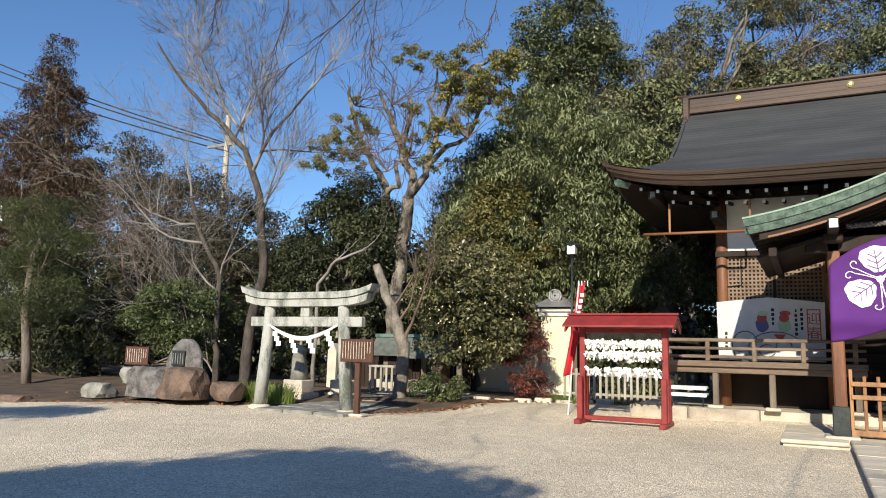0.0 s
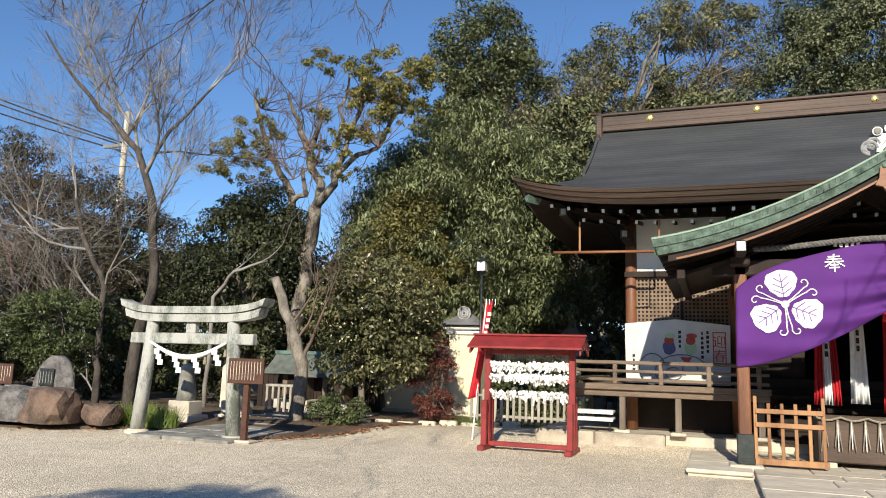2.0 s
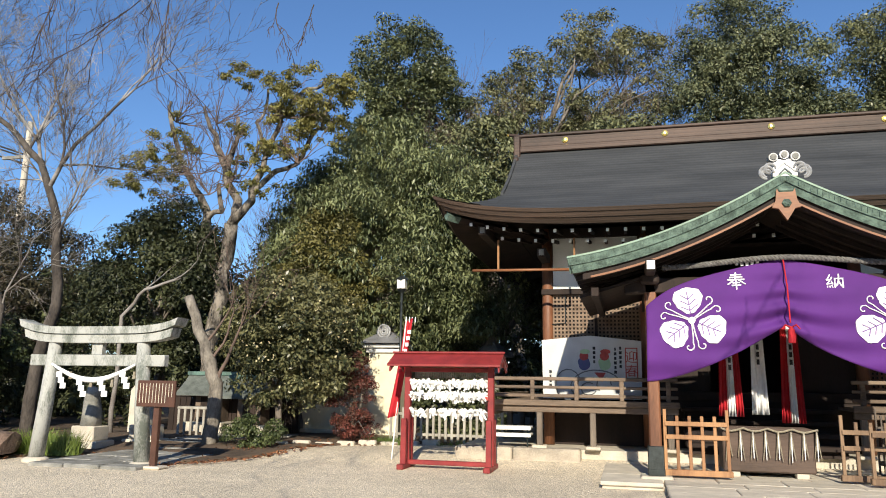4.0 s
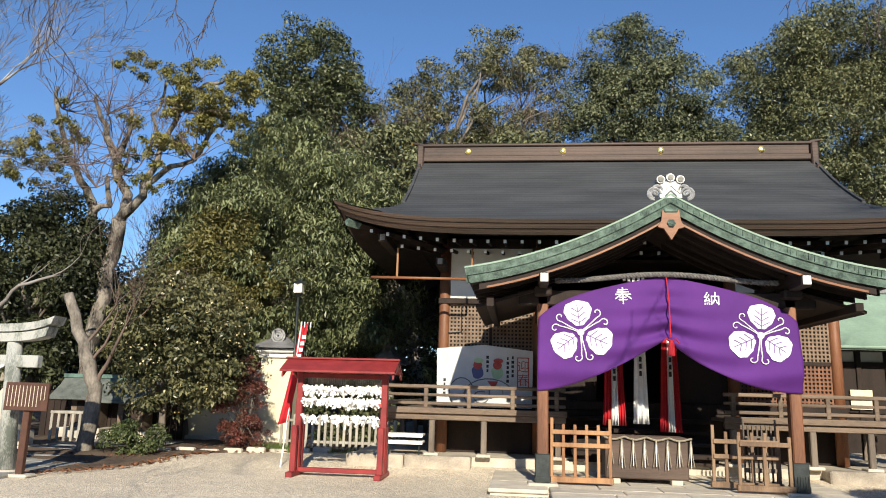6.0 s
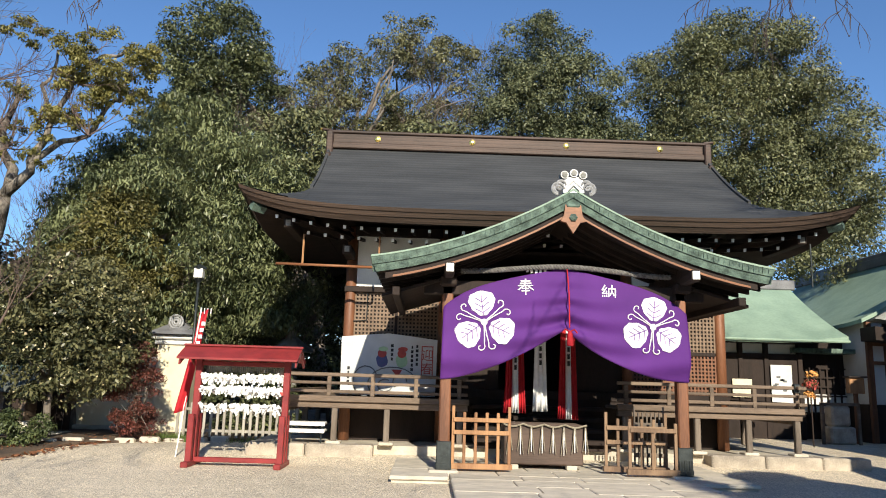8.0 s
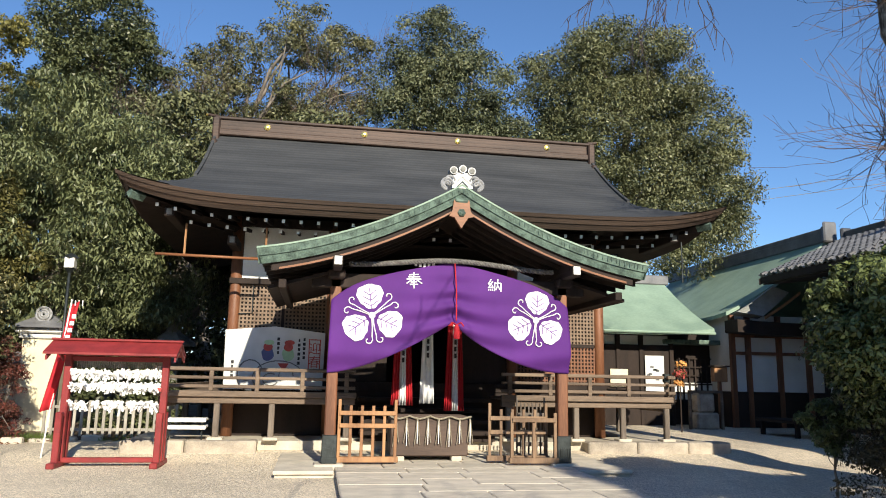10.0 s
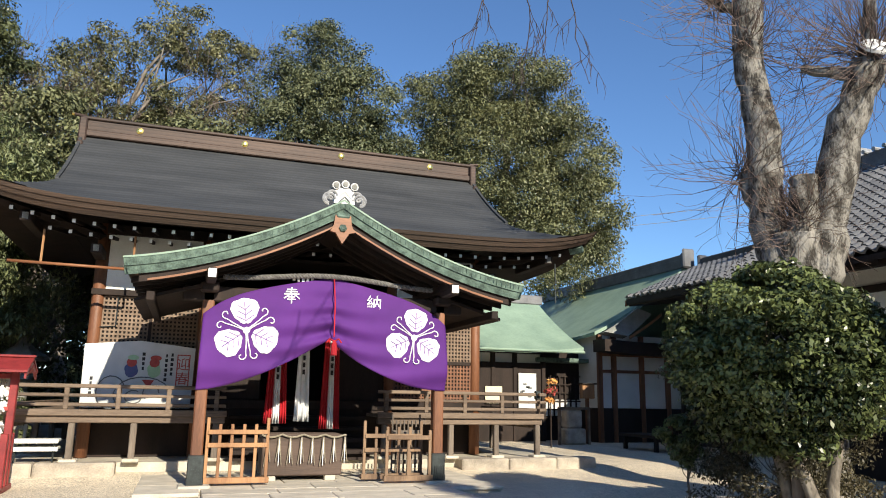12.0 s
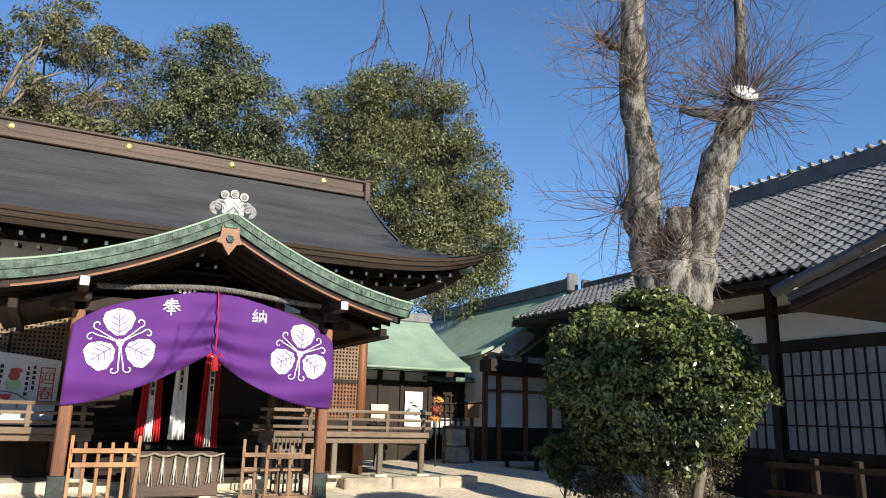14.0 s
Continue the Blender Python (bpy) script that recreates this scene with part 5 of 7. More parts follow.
rp = part("straw_rope", T([(-12.5 + 1.75 * i / 24, TYy - 0.1, 1.73 - 0.28 * math.sin(math.pi * i / 24)) for i in range(25)], [0.022 + 0.028 * math.sin(math.pi * i / 24) for i in range(25)], 8), CLOTHWHITE, torii, "pale straw rope", smooth=True)
for i in range(4):
    x = -12.27 + 0.44 * i
    z = 1.70 - 0.26 * math.sin(math.pi * (x + 12.5) / 1.75)
    g = Shape()
    for k in range(3):
        g.box(x - 0.07 + 0.05 * k, x + 0.05 + 0.05 * k, TYy - 0.15, TYy - 0.14, z - 0.10 - 0.10 * k, z - 0.10 * k)
    part("zigzag_paper", g, PAPER, rp, "folded white paper streamer")
    part("straw_tuft", T([(x + 0.2, TYy - 0.1, z), (x + 0.2, TYy - 0.1, z - 0.13)], [0.02, 0.035], 6), ROPE, rp)
tp = thing("gate_path", (-11.6, 1, 0), "worn grey flagstones running through the stone gate", "path", kind="structure")
rk = random.Random(8)
for j in range(9):
    for i in range(3):
        x, y = -12.35 + 0.72 * i, -1.35 + 0.7 * j
        part("flagstone", B(x + 0.01, x + 0.70, y + 0.01, y + 0.68, ground_z(x, y) - 0.05, ground_z(x, y) + 0.055 + 0.01 * rk.random(), 0.02), GREYSTONE, tp)


def notice(x, y, w, z0, z1, label, n, turn=0):
    o = thing("notice_board", (x, y, 0), label, "sign", "notice boards", turn=turn)
    part("post", B(-0.055, 0.055, -0.045, 0.045, 0, z1 - 0.02, 0.008), SIGNBROWN, o, local=True)
    p = part("panel", B(-w / 2, w / 2, -0.09, -0.045, z0, z1, 0.008), SIGNBROWN, o, local=True)
    for i in range(n):
        xx = -w / 2 + 0.06 + (w - 0.12) * i / (n - 1)
        h = (z1 - z0) * (0.74 if i < n - 2 else 0.5)
        part("lettering_bar", B(xx - 0.005, xx + 0.005, -0.094, -0.09, z1 - 0.05 - h, z1 - 0.05), SIGNTEXT, p, local=True)
    part("foot", B(-0.2, 0.2, -0.14, 0.14, 0, 0.05, 0.02), STONE, o, local=True)


notice(-10.12, -1.0, 0.74, 1.02, 1.46, "brown notice board with pale lettering on a post", 11)
notice(-16.4, -0.75, 0.62, 0.78, 1.2, "brown notice board standing behind the rocks", 9, 12)


# ---- rocks ----
def rock(name, at, size, seed, mat, label, cut=0.42, category="rock"):
    bm = bmesh.new()
    bmesh.ops.create_icosphere(bm, subdivisions=3, radius=1)
    for v in bm.verts:
        n = 1 + cut * noise.noise(v.co * 1.3 + Vector((seed * 7.1, 0, 0))) + 0.10 * noise.noise(v.co * 4 + Vector((0, seed, 0)))
        c = v.co * n
        c = Vector([math.copysign(min(abs(k), 0.78 + 0.05 * noise.noise(v.co * 3)), k) for k in c])
        v.co = Vector((c.x * size[0], c.y * size[1], max(-0.3 * size[2], c.z * size[2])))
    g = Shape()
    bm.verts.index_update()
    g.add([v.co.copy() for v in bm.verts], [tuple(v.index for v in f.verts) for f in bm.faces])
    bm.free()
    ob = new(name, mesh_of(name, g, mat))
    ob.matrix_world = Matrix.Translation(at)
    return tagged(ob, label, category, "garden rocks")


rock("rock", (-15.35, -1.15, 0.3), (0.72, 0.5, 0.6), 1, PALEVEIN, "pale veined rock under the monument")
rock("rock", (-14.5, -1.15, 0.3), (0.72, 0.5, 0.62), 2, DARKROCK, "large reddish-brown rock in front of the monument")
rock("rock", (-13.75, -0.6, 0.2), (0.4, 0.4, 0.36), 3, DARKROCK, "small brown rock beside the monument")
rock("rock", (-16.6, -1.55, 0.15), (0.42, 0.35, 0.3), 4, GREYSTONE, "rounded grey rock at the edge of the bed")
for i in range(9):
    rock("rock", (-17.6 - 0.85 * i, -2.95 - 0.25 * i, 0.03), (0.55, 0.3, 0.14 + 0.03 * (i % 3)), 10 + i, DARKROCK, "flat dark rock edging the planted bed")
rock("rock", (-18.9, 1.6, 0.3), (0.7, 0.5, 0.4), 31, GREYSTONE, "pale rock in the shade of the bed")
mon = thing("stone_monument", (-14.85, -0.85, 0.45), "upright grey stone monument with a dark plaque", "monument")
g = Shape()
def _stone(u, v):
    a = 2 * math.pi * u
    h = 0.55 + 0.85 * v
    w = (0.6 - 0.2 * v) * max(0.05, 1 - v ** 5) ** 0.5 * (1 + 0.1 * noise.noise(Vector((3 * math.cos(a), 3 * math.sin(a), 3 * v))))
    return (-14.87 + w * math.cos(a) + 0.06 * v, -0.82 + 0.14 * math.sin(a) * (1 + 0.2 * noise.noise(Vector((a, v * 4, 1)))), h)
g.grid(_stone, 28, 12)
part("slab", g, PALEVEIN, mon)
part("plaque", B(-15.08, -14.7, -0.995, -0.97, 0.8, 1.14, 0.003), IRON, mon, "dark engraved plaque")
for i in range(5):
    x = -15.04 + 0.075 * i
    part("lettering_bar", B(x - 0.008, x + 0.008, -1.0, -0.996, 0.85, 1.08), GREYSTONE, mon)

# guardian figure on its pedestal, standing stone, and little shrines behind the gate
for x, y in ((-13.35, 1.35), (-12.6, 2.2)):
    o = thing("stone_guardian", (x, y, 0), "dark stone guardian figure on a pale pedestal", "statue", "gate guardians")
    part("figure", T([(x, y, 0.5), (x + 0.05, y - 0.05, 0.75), (x - 0.02, y, 1.0), (x + 0.08, y - 0.1, 1.2), (x + 0.05, y - 0.2, 1.3)], [0.22, 0.2, 0.17, 0.16, 0.05], 9), GREYSTONE, o, smooth=True)
    part("pedestal", B(x - 0.4, x + 0.4, y - 0.3, y + 0.3, 0.0, 0.2, 0.02).box(x - 0.28, x + 0.28, y - 0.24, y + 0.24, 0.2, 0.5, 0.02), STONE, o)
st = thing("standing_stone", (-14.35, 4.05, 0.1), "tall pale standing stone beside the path", "stone")
part("slab", Shape().poly([(-14.35 + dx, 4.05, 0.1 + dz) for dx, dz in ((-0.13, 0), (0.15, 0), (0.17, 1.05), (0.05, 1.3), (-0.12, 1.1))], (0, 0.2, 0)), STONE, st)


def small_shrine(x, y, s, label):
    o = thing("small_shrine", (x, y, 0.1), label, "small shrine", "small shrines")
    z = 0.1
    part("base", B(x - 0.55 * s, x + 0.55 * s, y - 0.4 * s, y + 0.4 * s, z, z + 0.35 * s, 0.02), STONE, o)
    part("cabin", B(x - 0.35 * s, x + 0.35 * s, y - 0.25 * s, y + 0.3 * s, z + 0.35 * s, z + 1.15 * s, 0.015), GREYWOOD, o)
    part("door", B(x - 0.18 * s, x + 0.18 * s, y - 0.27 * s, y - 0.25 * s, z + 0.45 * s, z + 1.0 * s, 0.005), DARKWOOD, o)
    for sgn in (-1, 1):
        part("roof_slope", Shape().slab(lambda u, v: (x - 0.75 * s + 1.5 * s * u, y + sgn * 0.6 * s * v, z + (1.6 - 0.5 * v ** 0.8) * s), 4, 4, (0, 0, -0.06 * s)), OLDROOF, o)
    part("ridge", B(x - 0.78 * s, x + 0.78 * s, y - 0.06 * s, y + 0.06 * s, z + 1.57 * s, z + 1.68 * s, 0.015), COPPERDARK, o)


small_shrine(-12.75, 5.0, 0.95, "small wooden shrine with a green copper roof")
small_shrine(-11.35, 4.6, 0.9, "small weathered shrine beside another, green roofed")
tb = thing("offering_stand", (-12.5, 4.0, 0.13), "pale timber offering stand before a small shrine", "stand")
part("top", B(-12.95, -12.15, 3.8, 4.2, 0.78, 0.84, 0.01), PICKETGREY, tb)
for i in range(5):
    x = -12.9 + 0.17 * i
    part("slat", B(x - 0.03, x + 0.03, 3.8, 3.83, 0.13, 0.78, 0.005), PICKETGREY, tb)


def stone_lantern(x, y, z, s, label):
    o = thing("stone_lantern", (x, y, z), label, "stone lantern", "stone lanterns")
    part("shaft", Shape().lathe([(0.24 * s, 0), (0.24 * s, 0.1 * s), (0.12 * s, 0.2 * s), (0.11 * s, 0.85 * s), (0.22 * s, 0.95 * s)], 12, (x, y, z)), GREYSTONE, o)
    part("light_box", B(x - 0.14 * s, x + 0.14 * s, y - 0.14 * s, y + 0.14 * s, z + 0.95 * s, z + 1.22 * s, 0.02), GREYSTONE, o)
    part("roof", Shape().lathe([(0.36 * s, 1.22 * s), (0.33 * s, 1.28 * s), (0.12 * s, 1.42 * s), (0.05 * s, 1.55 * s)], 6, (x, y, z)), GREYSTONE, o)


stone_lantern(-5.9, 7.6, 0.13, 1.7, "tall grey stone lantern in deep shade")

# ---- buildings beside the hall ----
def gable_house(name, label, x0, x1, y0, y1, ze, zr, along, over, roofmat, wallmat, trim, at, curve=0.25):
    """A house with a gabled roof; along tells the ridge's axis."""
    o = thing(name, at, label, "building")
    wall = part("wall", B(x0, x1, y0, y1, 0.13, ze), wallmat, o)
    if along == "x":
        mid, half = (y0 + y1) / 2, (y1 - y0) / 2 + over
        pos = lambda a, b: (x0 - over + (x1 - x0 + 2 * over) * a, mid + b)
    else:
        mid, half = (x0 + x1) / 2, (x1 - x0) / 2 + over
        pos = lambda a, b: (mid + b, y0 - over + (y1 - y0 + 2 * over) * a)
    drop = ze - 0.05
    for sgn in (-1, 1):
        def f(u, v):
            return (*pos(u, sgn * half * v), zr - (zr - drop) * ((1 + curve) * v - curve * v * v) + 0.12 * abs(2 * u - 1) ** 5 * v)
        part("roof_slope", Shape().slab(f, 16, 10, (0, 0, -0.12)), roofmat, o)
    p, q = pos(0.0, 0), pos(1.0, 0)
    part("ridge", B(min(p[0], q[0]) - 0.15, max(p[0], q[0]) + 0.15, min(p[1], q[1]) - 0.15, max(p[1], q[1]) + 0.15, zr - 0.08, zr + 0.28, 0.04), TILE, o)
    return o, wall


# office with a pale green copper roof
office, wall = gable_house("office_building", "low timber office with a pale green copper roof", 4.3, 9.3, 10.4, 15.2, 3.15, 5.1, "x", 1.0, COPPERPALE, PLASTER, DARKWOOD, (7, 12, 0.13))
for x in (4.6, 6.0, 7.4, 8.2, 9.25):
    part("post", B(x - 0.07, x + 0.07, 10.28, 10.42, 0.13, 3.1, 0.01), DARKWOOD, office)
for z0, z1 in ((2.55, 2.7), (0.13, 1.1), (3.0, 3.12)):
    part("board_band", B(4.3, 9.3, 10.32, 10.4, z0, z1), DARKWOOD, office)
part("door_panel", B(4.6, 9.2, 10.34, 10.38, 1.1, 2.55), DARKWOOD, office)
part("poster", B(7.1, 7.7, 10.25, 10.27, 1.35, 1.9), CREAM, office, "pale cream poster")
part("white_poster", B(8.3, 8.95, 10.25, 10.27, 1.2, 2.35), SHOJI, office, "white printed notice sheet")
rk = random.Random(12)
for i in range(7):
    x, z = 8.4 + 0.46 * rk.random(), 1.5 + 0.6 * rk.random()
    part("lettering_bar", B(x - 0.06, x + 0.06, 10.243, 10.25, z - 0.03, z + 0.03), INKGREY, office)
part("gutter", T([(3.3, 9.36, 3.06), (10.3, 9.36, 3.06)], 0.05, 8), COPPERPALE, office)
# passage with a lattice door
ps = thing("passage", (10.2, 10.8, 0.13), "dark passage with a square-latticed paper door", "building")
part("wall", B(9.35, 11.3, 10.9, 11.0, 0.13, 3.3), DARKWOOD, ps)
part("paper", B(9.5, 11.0, 10.86, 10.9, 0.95, 1.5), SHOJI, ps)
for i in range(8):
    x = 9.5 + 1.5 * i / 7
    part("lattice_bar", B(x - 0.025, x + 0.025, 10.82, 10.86, 0.6, 2.3), DARKWOOD, ps)
for i in range(7):
    z = 0.6 + 1.7 * i / 6
    part("lattice_bar", B(9.5, 11.0, 10.81, 10.85, z - 0.022, z + 0.022), DARKWOOD, ps)
part("roof", B(9.0, 11.6, 10.2, 12.5, 2.75, 2.9, 0.02), COPPER, ps)

# annex with a green west slope, its white wall panels facing the yard
annex, wall = gable_house("annex", "timber and plaster annex with a green copper slope", 10.95, 18.05, 9.6, 20.0, 3.7, 6.3, "y", 0.25, COPPERPALE, PLASTER, DARKWOOD, (14.5, 14, 0.13), 0.3)
for x in (10.98, 11.53, 12.63, 13.67, 14.5, 15.3):
    part("post", B(x - 0.08, x + 0.08, 9.48, 9.62, 0.13, 3.7, 0.01), BROWNWOOD, annex)
for z0, z1 in ((2.42, 2.52), (2.98, 3.12)):
    part("beam", B(10.95, 15.4, 9.5, 9.6, z0, z1), BROWNWOOD, annex)
part("upper_ridge", B(14.36, 14.64, 9.2, 20.4, 6.5, 6.72, 0.03), TILE, annex)
for k in range(2):
    part("ridge_end_tile", B(14.25, 14.75, 9.1 + 0.1 * k, 9.22 + 0.1 * k, 6.2, 6.9 - 0.15 * k, 0.05), TILE, annex)
part("dado", B(10.95, 15.4, 9.53, 9.6, 0.13, 1.25), DARKWOOD, annex)
part("side_dado", B(10.88, 10.95, 9.6, 11, 0.13, 1.25), DARKWOOD, annex)


def tiled_roof(parent, x_eave, z_eave, x_ridge, z_ridge, y0, y1, course=0.27, roll=0.28):
    """A west slope of pan tiles: rows of separate rolls and pans over a base board, with courses stepped."""
    L = math.hypot(x_ridge - x_eave, z_ridge - z_eave)
    nx, ny = max(1, int(L / course)), max(1, int((y1 - y0) / roll))
    ux, uz = (x_ridge - x_eave) / L, (z_ridge - z_eave) / L
    g = Shape()
    seg = 6
    for i in range(nx):
        a0, a1 = L * i / nx - 0.03, L * (i + 1) / nx
        vs, fs = [], []
        for e, (a, h) in enumerate(((a0, 0.045), (a1, 0.012))):
            for j in range(ny * seg + 1):
                ph = (j % seg) / seg
                w = 0.035 * math.cos(2 * math.pi * ph)
                vs.append(Vector((x_eave + ux * a - uz * (h + w), y0 + (y1 - y0) * j / (ny * seg), z_eave + uz * a + ux * (h + w))))
        m = ny * seg + 1
        fs = [(j, j + 1, m + j + 1, m + j) for j in range(m - 1)]
        o = len(vs)
        for j in range(m):
            vs.append(vs[j] + Vector((uz * 0.04, 0, -ux * 0.04)))
        fs += [(o + j, o + j + 1, j + 1, j) for j in range(m - 1)]
        g.add(vs, fs)
    tagged(part("roof_tiles", g, TILE, parent, "courses of grey pan tiles"), kind="stuff")
    part("roof_board", Shape().slab(lambda u, v: (x_eave + (x_ridge - x_eave) * v, y0 + (y1 - y0) * u, z_eave + (z_ridge - z_eave) * v - 0.06), 1, 1, (0, 0, -0.1)), DARKWOOD, parent)


# great tiled hall along the yard's side
side = thing("side_hall", (10.5, -7, 0), "long dark timber side hall with a grey tiled roof", "building")
SX = 9.0
part("wall", B(SX, 14.8, -24, -1.1, 0.2, 4.0), DARKWOOD, side)
tiled_roof(side, 7.6, 3.84, 12.0, 6.74, -24, -0.4, 0.2, 0.21)
part("far_slope", Shape().slab(lambda u, v: (12.0 + 4.4 * v, -24 + 23.6 * u, 6.74 - 2.9 * v), 1, 1, (0, 0, -0.12)), TILE, side)
part("ridge", B(11.86, 12.14, -24, -0.4, 6.68, 7.06, 0.03), TILE, side)
for i in range(56):
    y = -0.55 - 0.26 * i
    part("ridge_tile", T([(11.78, y, 7.08), (12.2, y, 7.08)], [0.05, 0.05], 8), SILVER, side)
part("ridge_end", B(11.7, 12.3, -0.4, -0.2, 6.6, 7.28, 0.05), SILVER, side)
part("gable", Shape().poly([(8.0, -0.7, 3.8), (16, -0.7, 3.8), (12, -0.7, 6.65)], (0, 0.08, 0)), PLASTER, side)
for z0, z1 in ((3.42, 3.55), (2.76, 2.95), (0.98, 1.12)):
    part("beam", B(SX - 0.1, SX, -24, -1.1, z0, z1, 0.006), DARKWOOD, side)
for j in range(6):
    y1 = -1.4 - 2.3 * j
    y0 = y1 - 2.05
    part("post", B(SX - 0.14, SX + 0.02, y0 - 0.2, y0 - 0.05, 0.2, 4.0, 0.01), DARKWOOD, side)
    part("plaster_panel", B(SX - 0.04, SX + 0.01, y0, y1, 2.95, 3.42), PLASTER, side)
    part("upper_panel", B(SX - 0.04, SX + 0.01, y0, y1, 3.55, 3.95), PLASTER, side)
    # panes use the greyed colour, standing in for shade under the eave
    sh = part("shoji_window", B(SX - 0.03, SX + 0.01, y0, y1, 1.12, 2.76), SHADED_PANE, side, "window panes greyed for eave shade, with a dark timber grid")
    for i in range(12):
        y = y0 + (y1 - y0) * i / 11
        part("muntin", B(SX - 0.05, SX - 0.02, y - 0.014, y + 0.014, 1.12, 2.76), DARKWOOD, sh)
    for i in range(5):
        z = 1.12 + 1.64 * i / 4
        part("muntin", B(SX - 0.055, SX - 0.022, y0, y1, z - 0.012, z + 0.012), DARKWOOD, sh)
part("eave_beam", B(7.75, 7.9, -24, -0.5, 3.62, 3.76), DARKWOOD, side)
for i in range(28):
    y = -0.7 - 0.42 * i
    part("rafter", Shape().slab(lambda u, v: (7.65 + 1.4 * u, y + 0.07 * v, 3.74 + 0.92 * u), 1, 1, (0, 0, -0.09)), DARKWOOD, side)
side.location, side.scale = (13.04, -5.96, -0.3), (1.2, 1.2, 1.2)
# entrance roof jutting out of the side hall, its gable edge towards the yard
ent = thing("entrance_roof", (7.5, -6.5, 0), "dark tiled roof over the side hall's entrance", "roof")
def ent_slope(u, v):
    return (5.35 + 3.6 * u, -6.6 - 2.6 * v, 3.05 + 0.85 * v - 0.2 * v * (1 - v))
part("roof_slope", Shape().slab(ent_slope, 8, 8, (0, 0, -0.1)), DARKTILE, ent)
part("soffit", Shape().slab(lambda u, v: Vector(ent_slope(u, v)) + Vector((0, 0, -0.16)), 2, 4, (0, 0, -0.04)), DARKWOOD, ent)
part("verge_board", Shape().slab(lambda u, v: (5.39, -6.6 - 2.6 * u, ent_slope(0, u)[2] - 0.1 - 0.12 * v), 8, 1, (0.06, 0, 0)), DARKWOOD, ent)
for k in range(10):
    v = k / 9
    p = Vector(ent_slope(0, v))
    part("verge_tile", T([p + Vector((-0.04, 0.14, 0.03)), p + Vector((-0.04, -0.14, 0.12))], 0.075, 8), DARKTILE, ent)
for k in range(13):
    x = 5.4 + 0.28 * k
    part("eave_tile", T([(x, -6.55, 3.07), (x, -6.67, 3.11)], 0.07, 8), TILE, ent)
part("post", B(8.6, 8.76, -7.1, -6.94, 0.0, 2.85, 0.01), DARKWOOD, ent)
# linking wing with its own tiled roof
wing = thing("linking_wing", (14, 5, 0.13), "plastered wing with dark tiled eaves between two halls", "building")
part("wall", B(13.4, 17.0, 3.7, 8.4, 0.13, 4.9), PLASTER, wing)
part("dado", B(13.34, 13.4, 3.7, 8.4, 0.13, 1.25), DARKWOOD, wing)
tiled_roof(wing, 11.55, 4.86, 14.8, 6.3, 2.8, 8.7, 0.24, 0.25)
part("far_slope", Shape().slab(lambda u, v: (14.8 + 3.0 * v, 2.8 + 5.9 * u, 6.3 - 1.7 * v), 1, 1, (0, 0, -0.12)), DARKTILE, wing)
part("ridge", B(14.66, 14.94, 2.8, 8.7, 6.25, 6.5, 0.03), DARKTILE, wing)
part("ridge_end", B(14.6, 15.0, 8.7, 8.85, 6.15, 6.62, 0.05), DARKTILE, wing)
part("eave_fascia", Shape().slab(lambda u, v: (11.55 + 0.02 * v, 2.8 + 5.9 * u, 4.84 - 0.2 * v), 1, 1, (0.08, 0, 0)), DARKWOOD, wing)
part("soffit", Shape().slab(lambda u, v: (11.65 + 1.75 * u, 2.8 + 5.9 * v, 4.66 + 0.2 * u), 1, 1, (0, 0, -0.06)), DARKWOOD, wing)
part("bargeboard", Shape().slab(lambda u, v: (11.55 + 3.25 * u, 8.72, 4.8 + 1.42 * u - 0.2 * v), 4, 1, (0, 0.06, 0)), BROWNWOOD, wing)
for k in range(14):
    part("eave_tile", T([(11.46, 2.9 + 0.43 * k, 4.88), (11.62, 2.9 + 0.43 * k, 4.96)], 0.07, 8), DARKTILE, wing)
for y in (3.75, 4.7, 5.8, 6.95, 8.3):
    part("post", B(13.3, 13.46, y - 0.08, y + 0.08, 0.13, 4.8, 0.01), DARKWOOD, wing)
# pent roof over the annex's panels, its edge lit orange-brown
pent = part("pent_roof", Shape().slab(lambda u, v: (10.7 + 0.9 * u + 1.3 * v, 8.72 + 0.5 * u * v, 3.72 - 0.1 * u + 0.85 * v - 0.12 * v * (1 - v)), 6, 6, (0, 0.35, -0.07)), PENTTILE, annex, "faded grey sheet roof")
part("pent_edge", Shape().slab(lambda u, v: (11.62 + 1.3 * u, 8.7, 3.6 + 0.85 * u - 0.12 * u * (1 - u) - 0.09 * v), 6, 1, (0.05, 0.05, 0)), NEWWOOD, pent, "orange-brown verge board")
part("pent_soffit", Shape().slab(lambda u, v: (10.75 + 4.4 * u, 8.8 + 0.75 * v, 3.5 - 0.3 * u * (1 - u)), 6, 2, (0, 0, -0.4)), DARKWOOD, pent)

# trough and things by the passage
ur = thing("stone_basin", (9.45, 8.85, 0.13), "rough stone basin block on a low stone", "basin")
part("upper_block", B(9.2, 9.75, 8.6, 9.05, 0.62, 1.2, 0.06), KERBSTONE, ur)
part("lower_block", B(9.12, 9.85, 8.55, 9.1, 0.13, 0.62, 0.05), KERBSTONE, ur)
part("timber_frame", B(8.9, 8.98, 8.6, 8.68, 0.13, 1.25).box(9.95, 10.02, 8.6, 8.68, 0.13, 1.25).box(8.9, 10.02, 8.6, 8.68, 1.2, 1.28), GREYWOOD, ur)
bx = thing("post_box", (10.15, 8.95, 0.13), "brown wooden box with a pitched lid on a post", "box")
part("post", B(10.1, 10.2, 8.95, 9.05, 0.13, 1.6, 0.01), BROWNWOOD, bx)
part("case", B(9.93, 10.37, 8.88, 9.1, 1.55, 2.0, 0.015), NEWWOOD, bx)
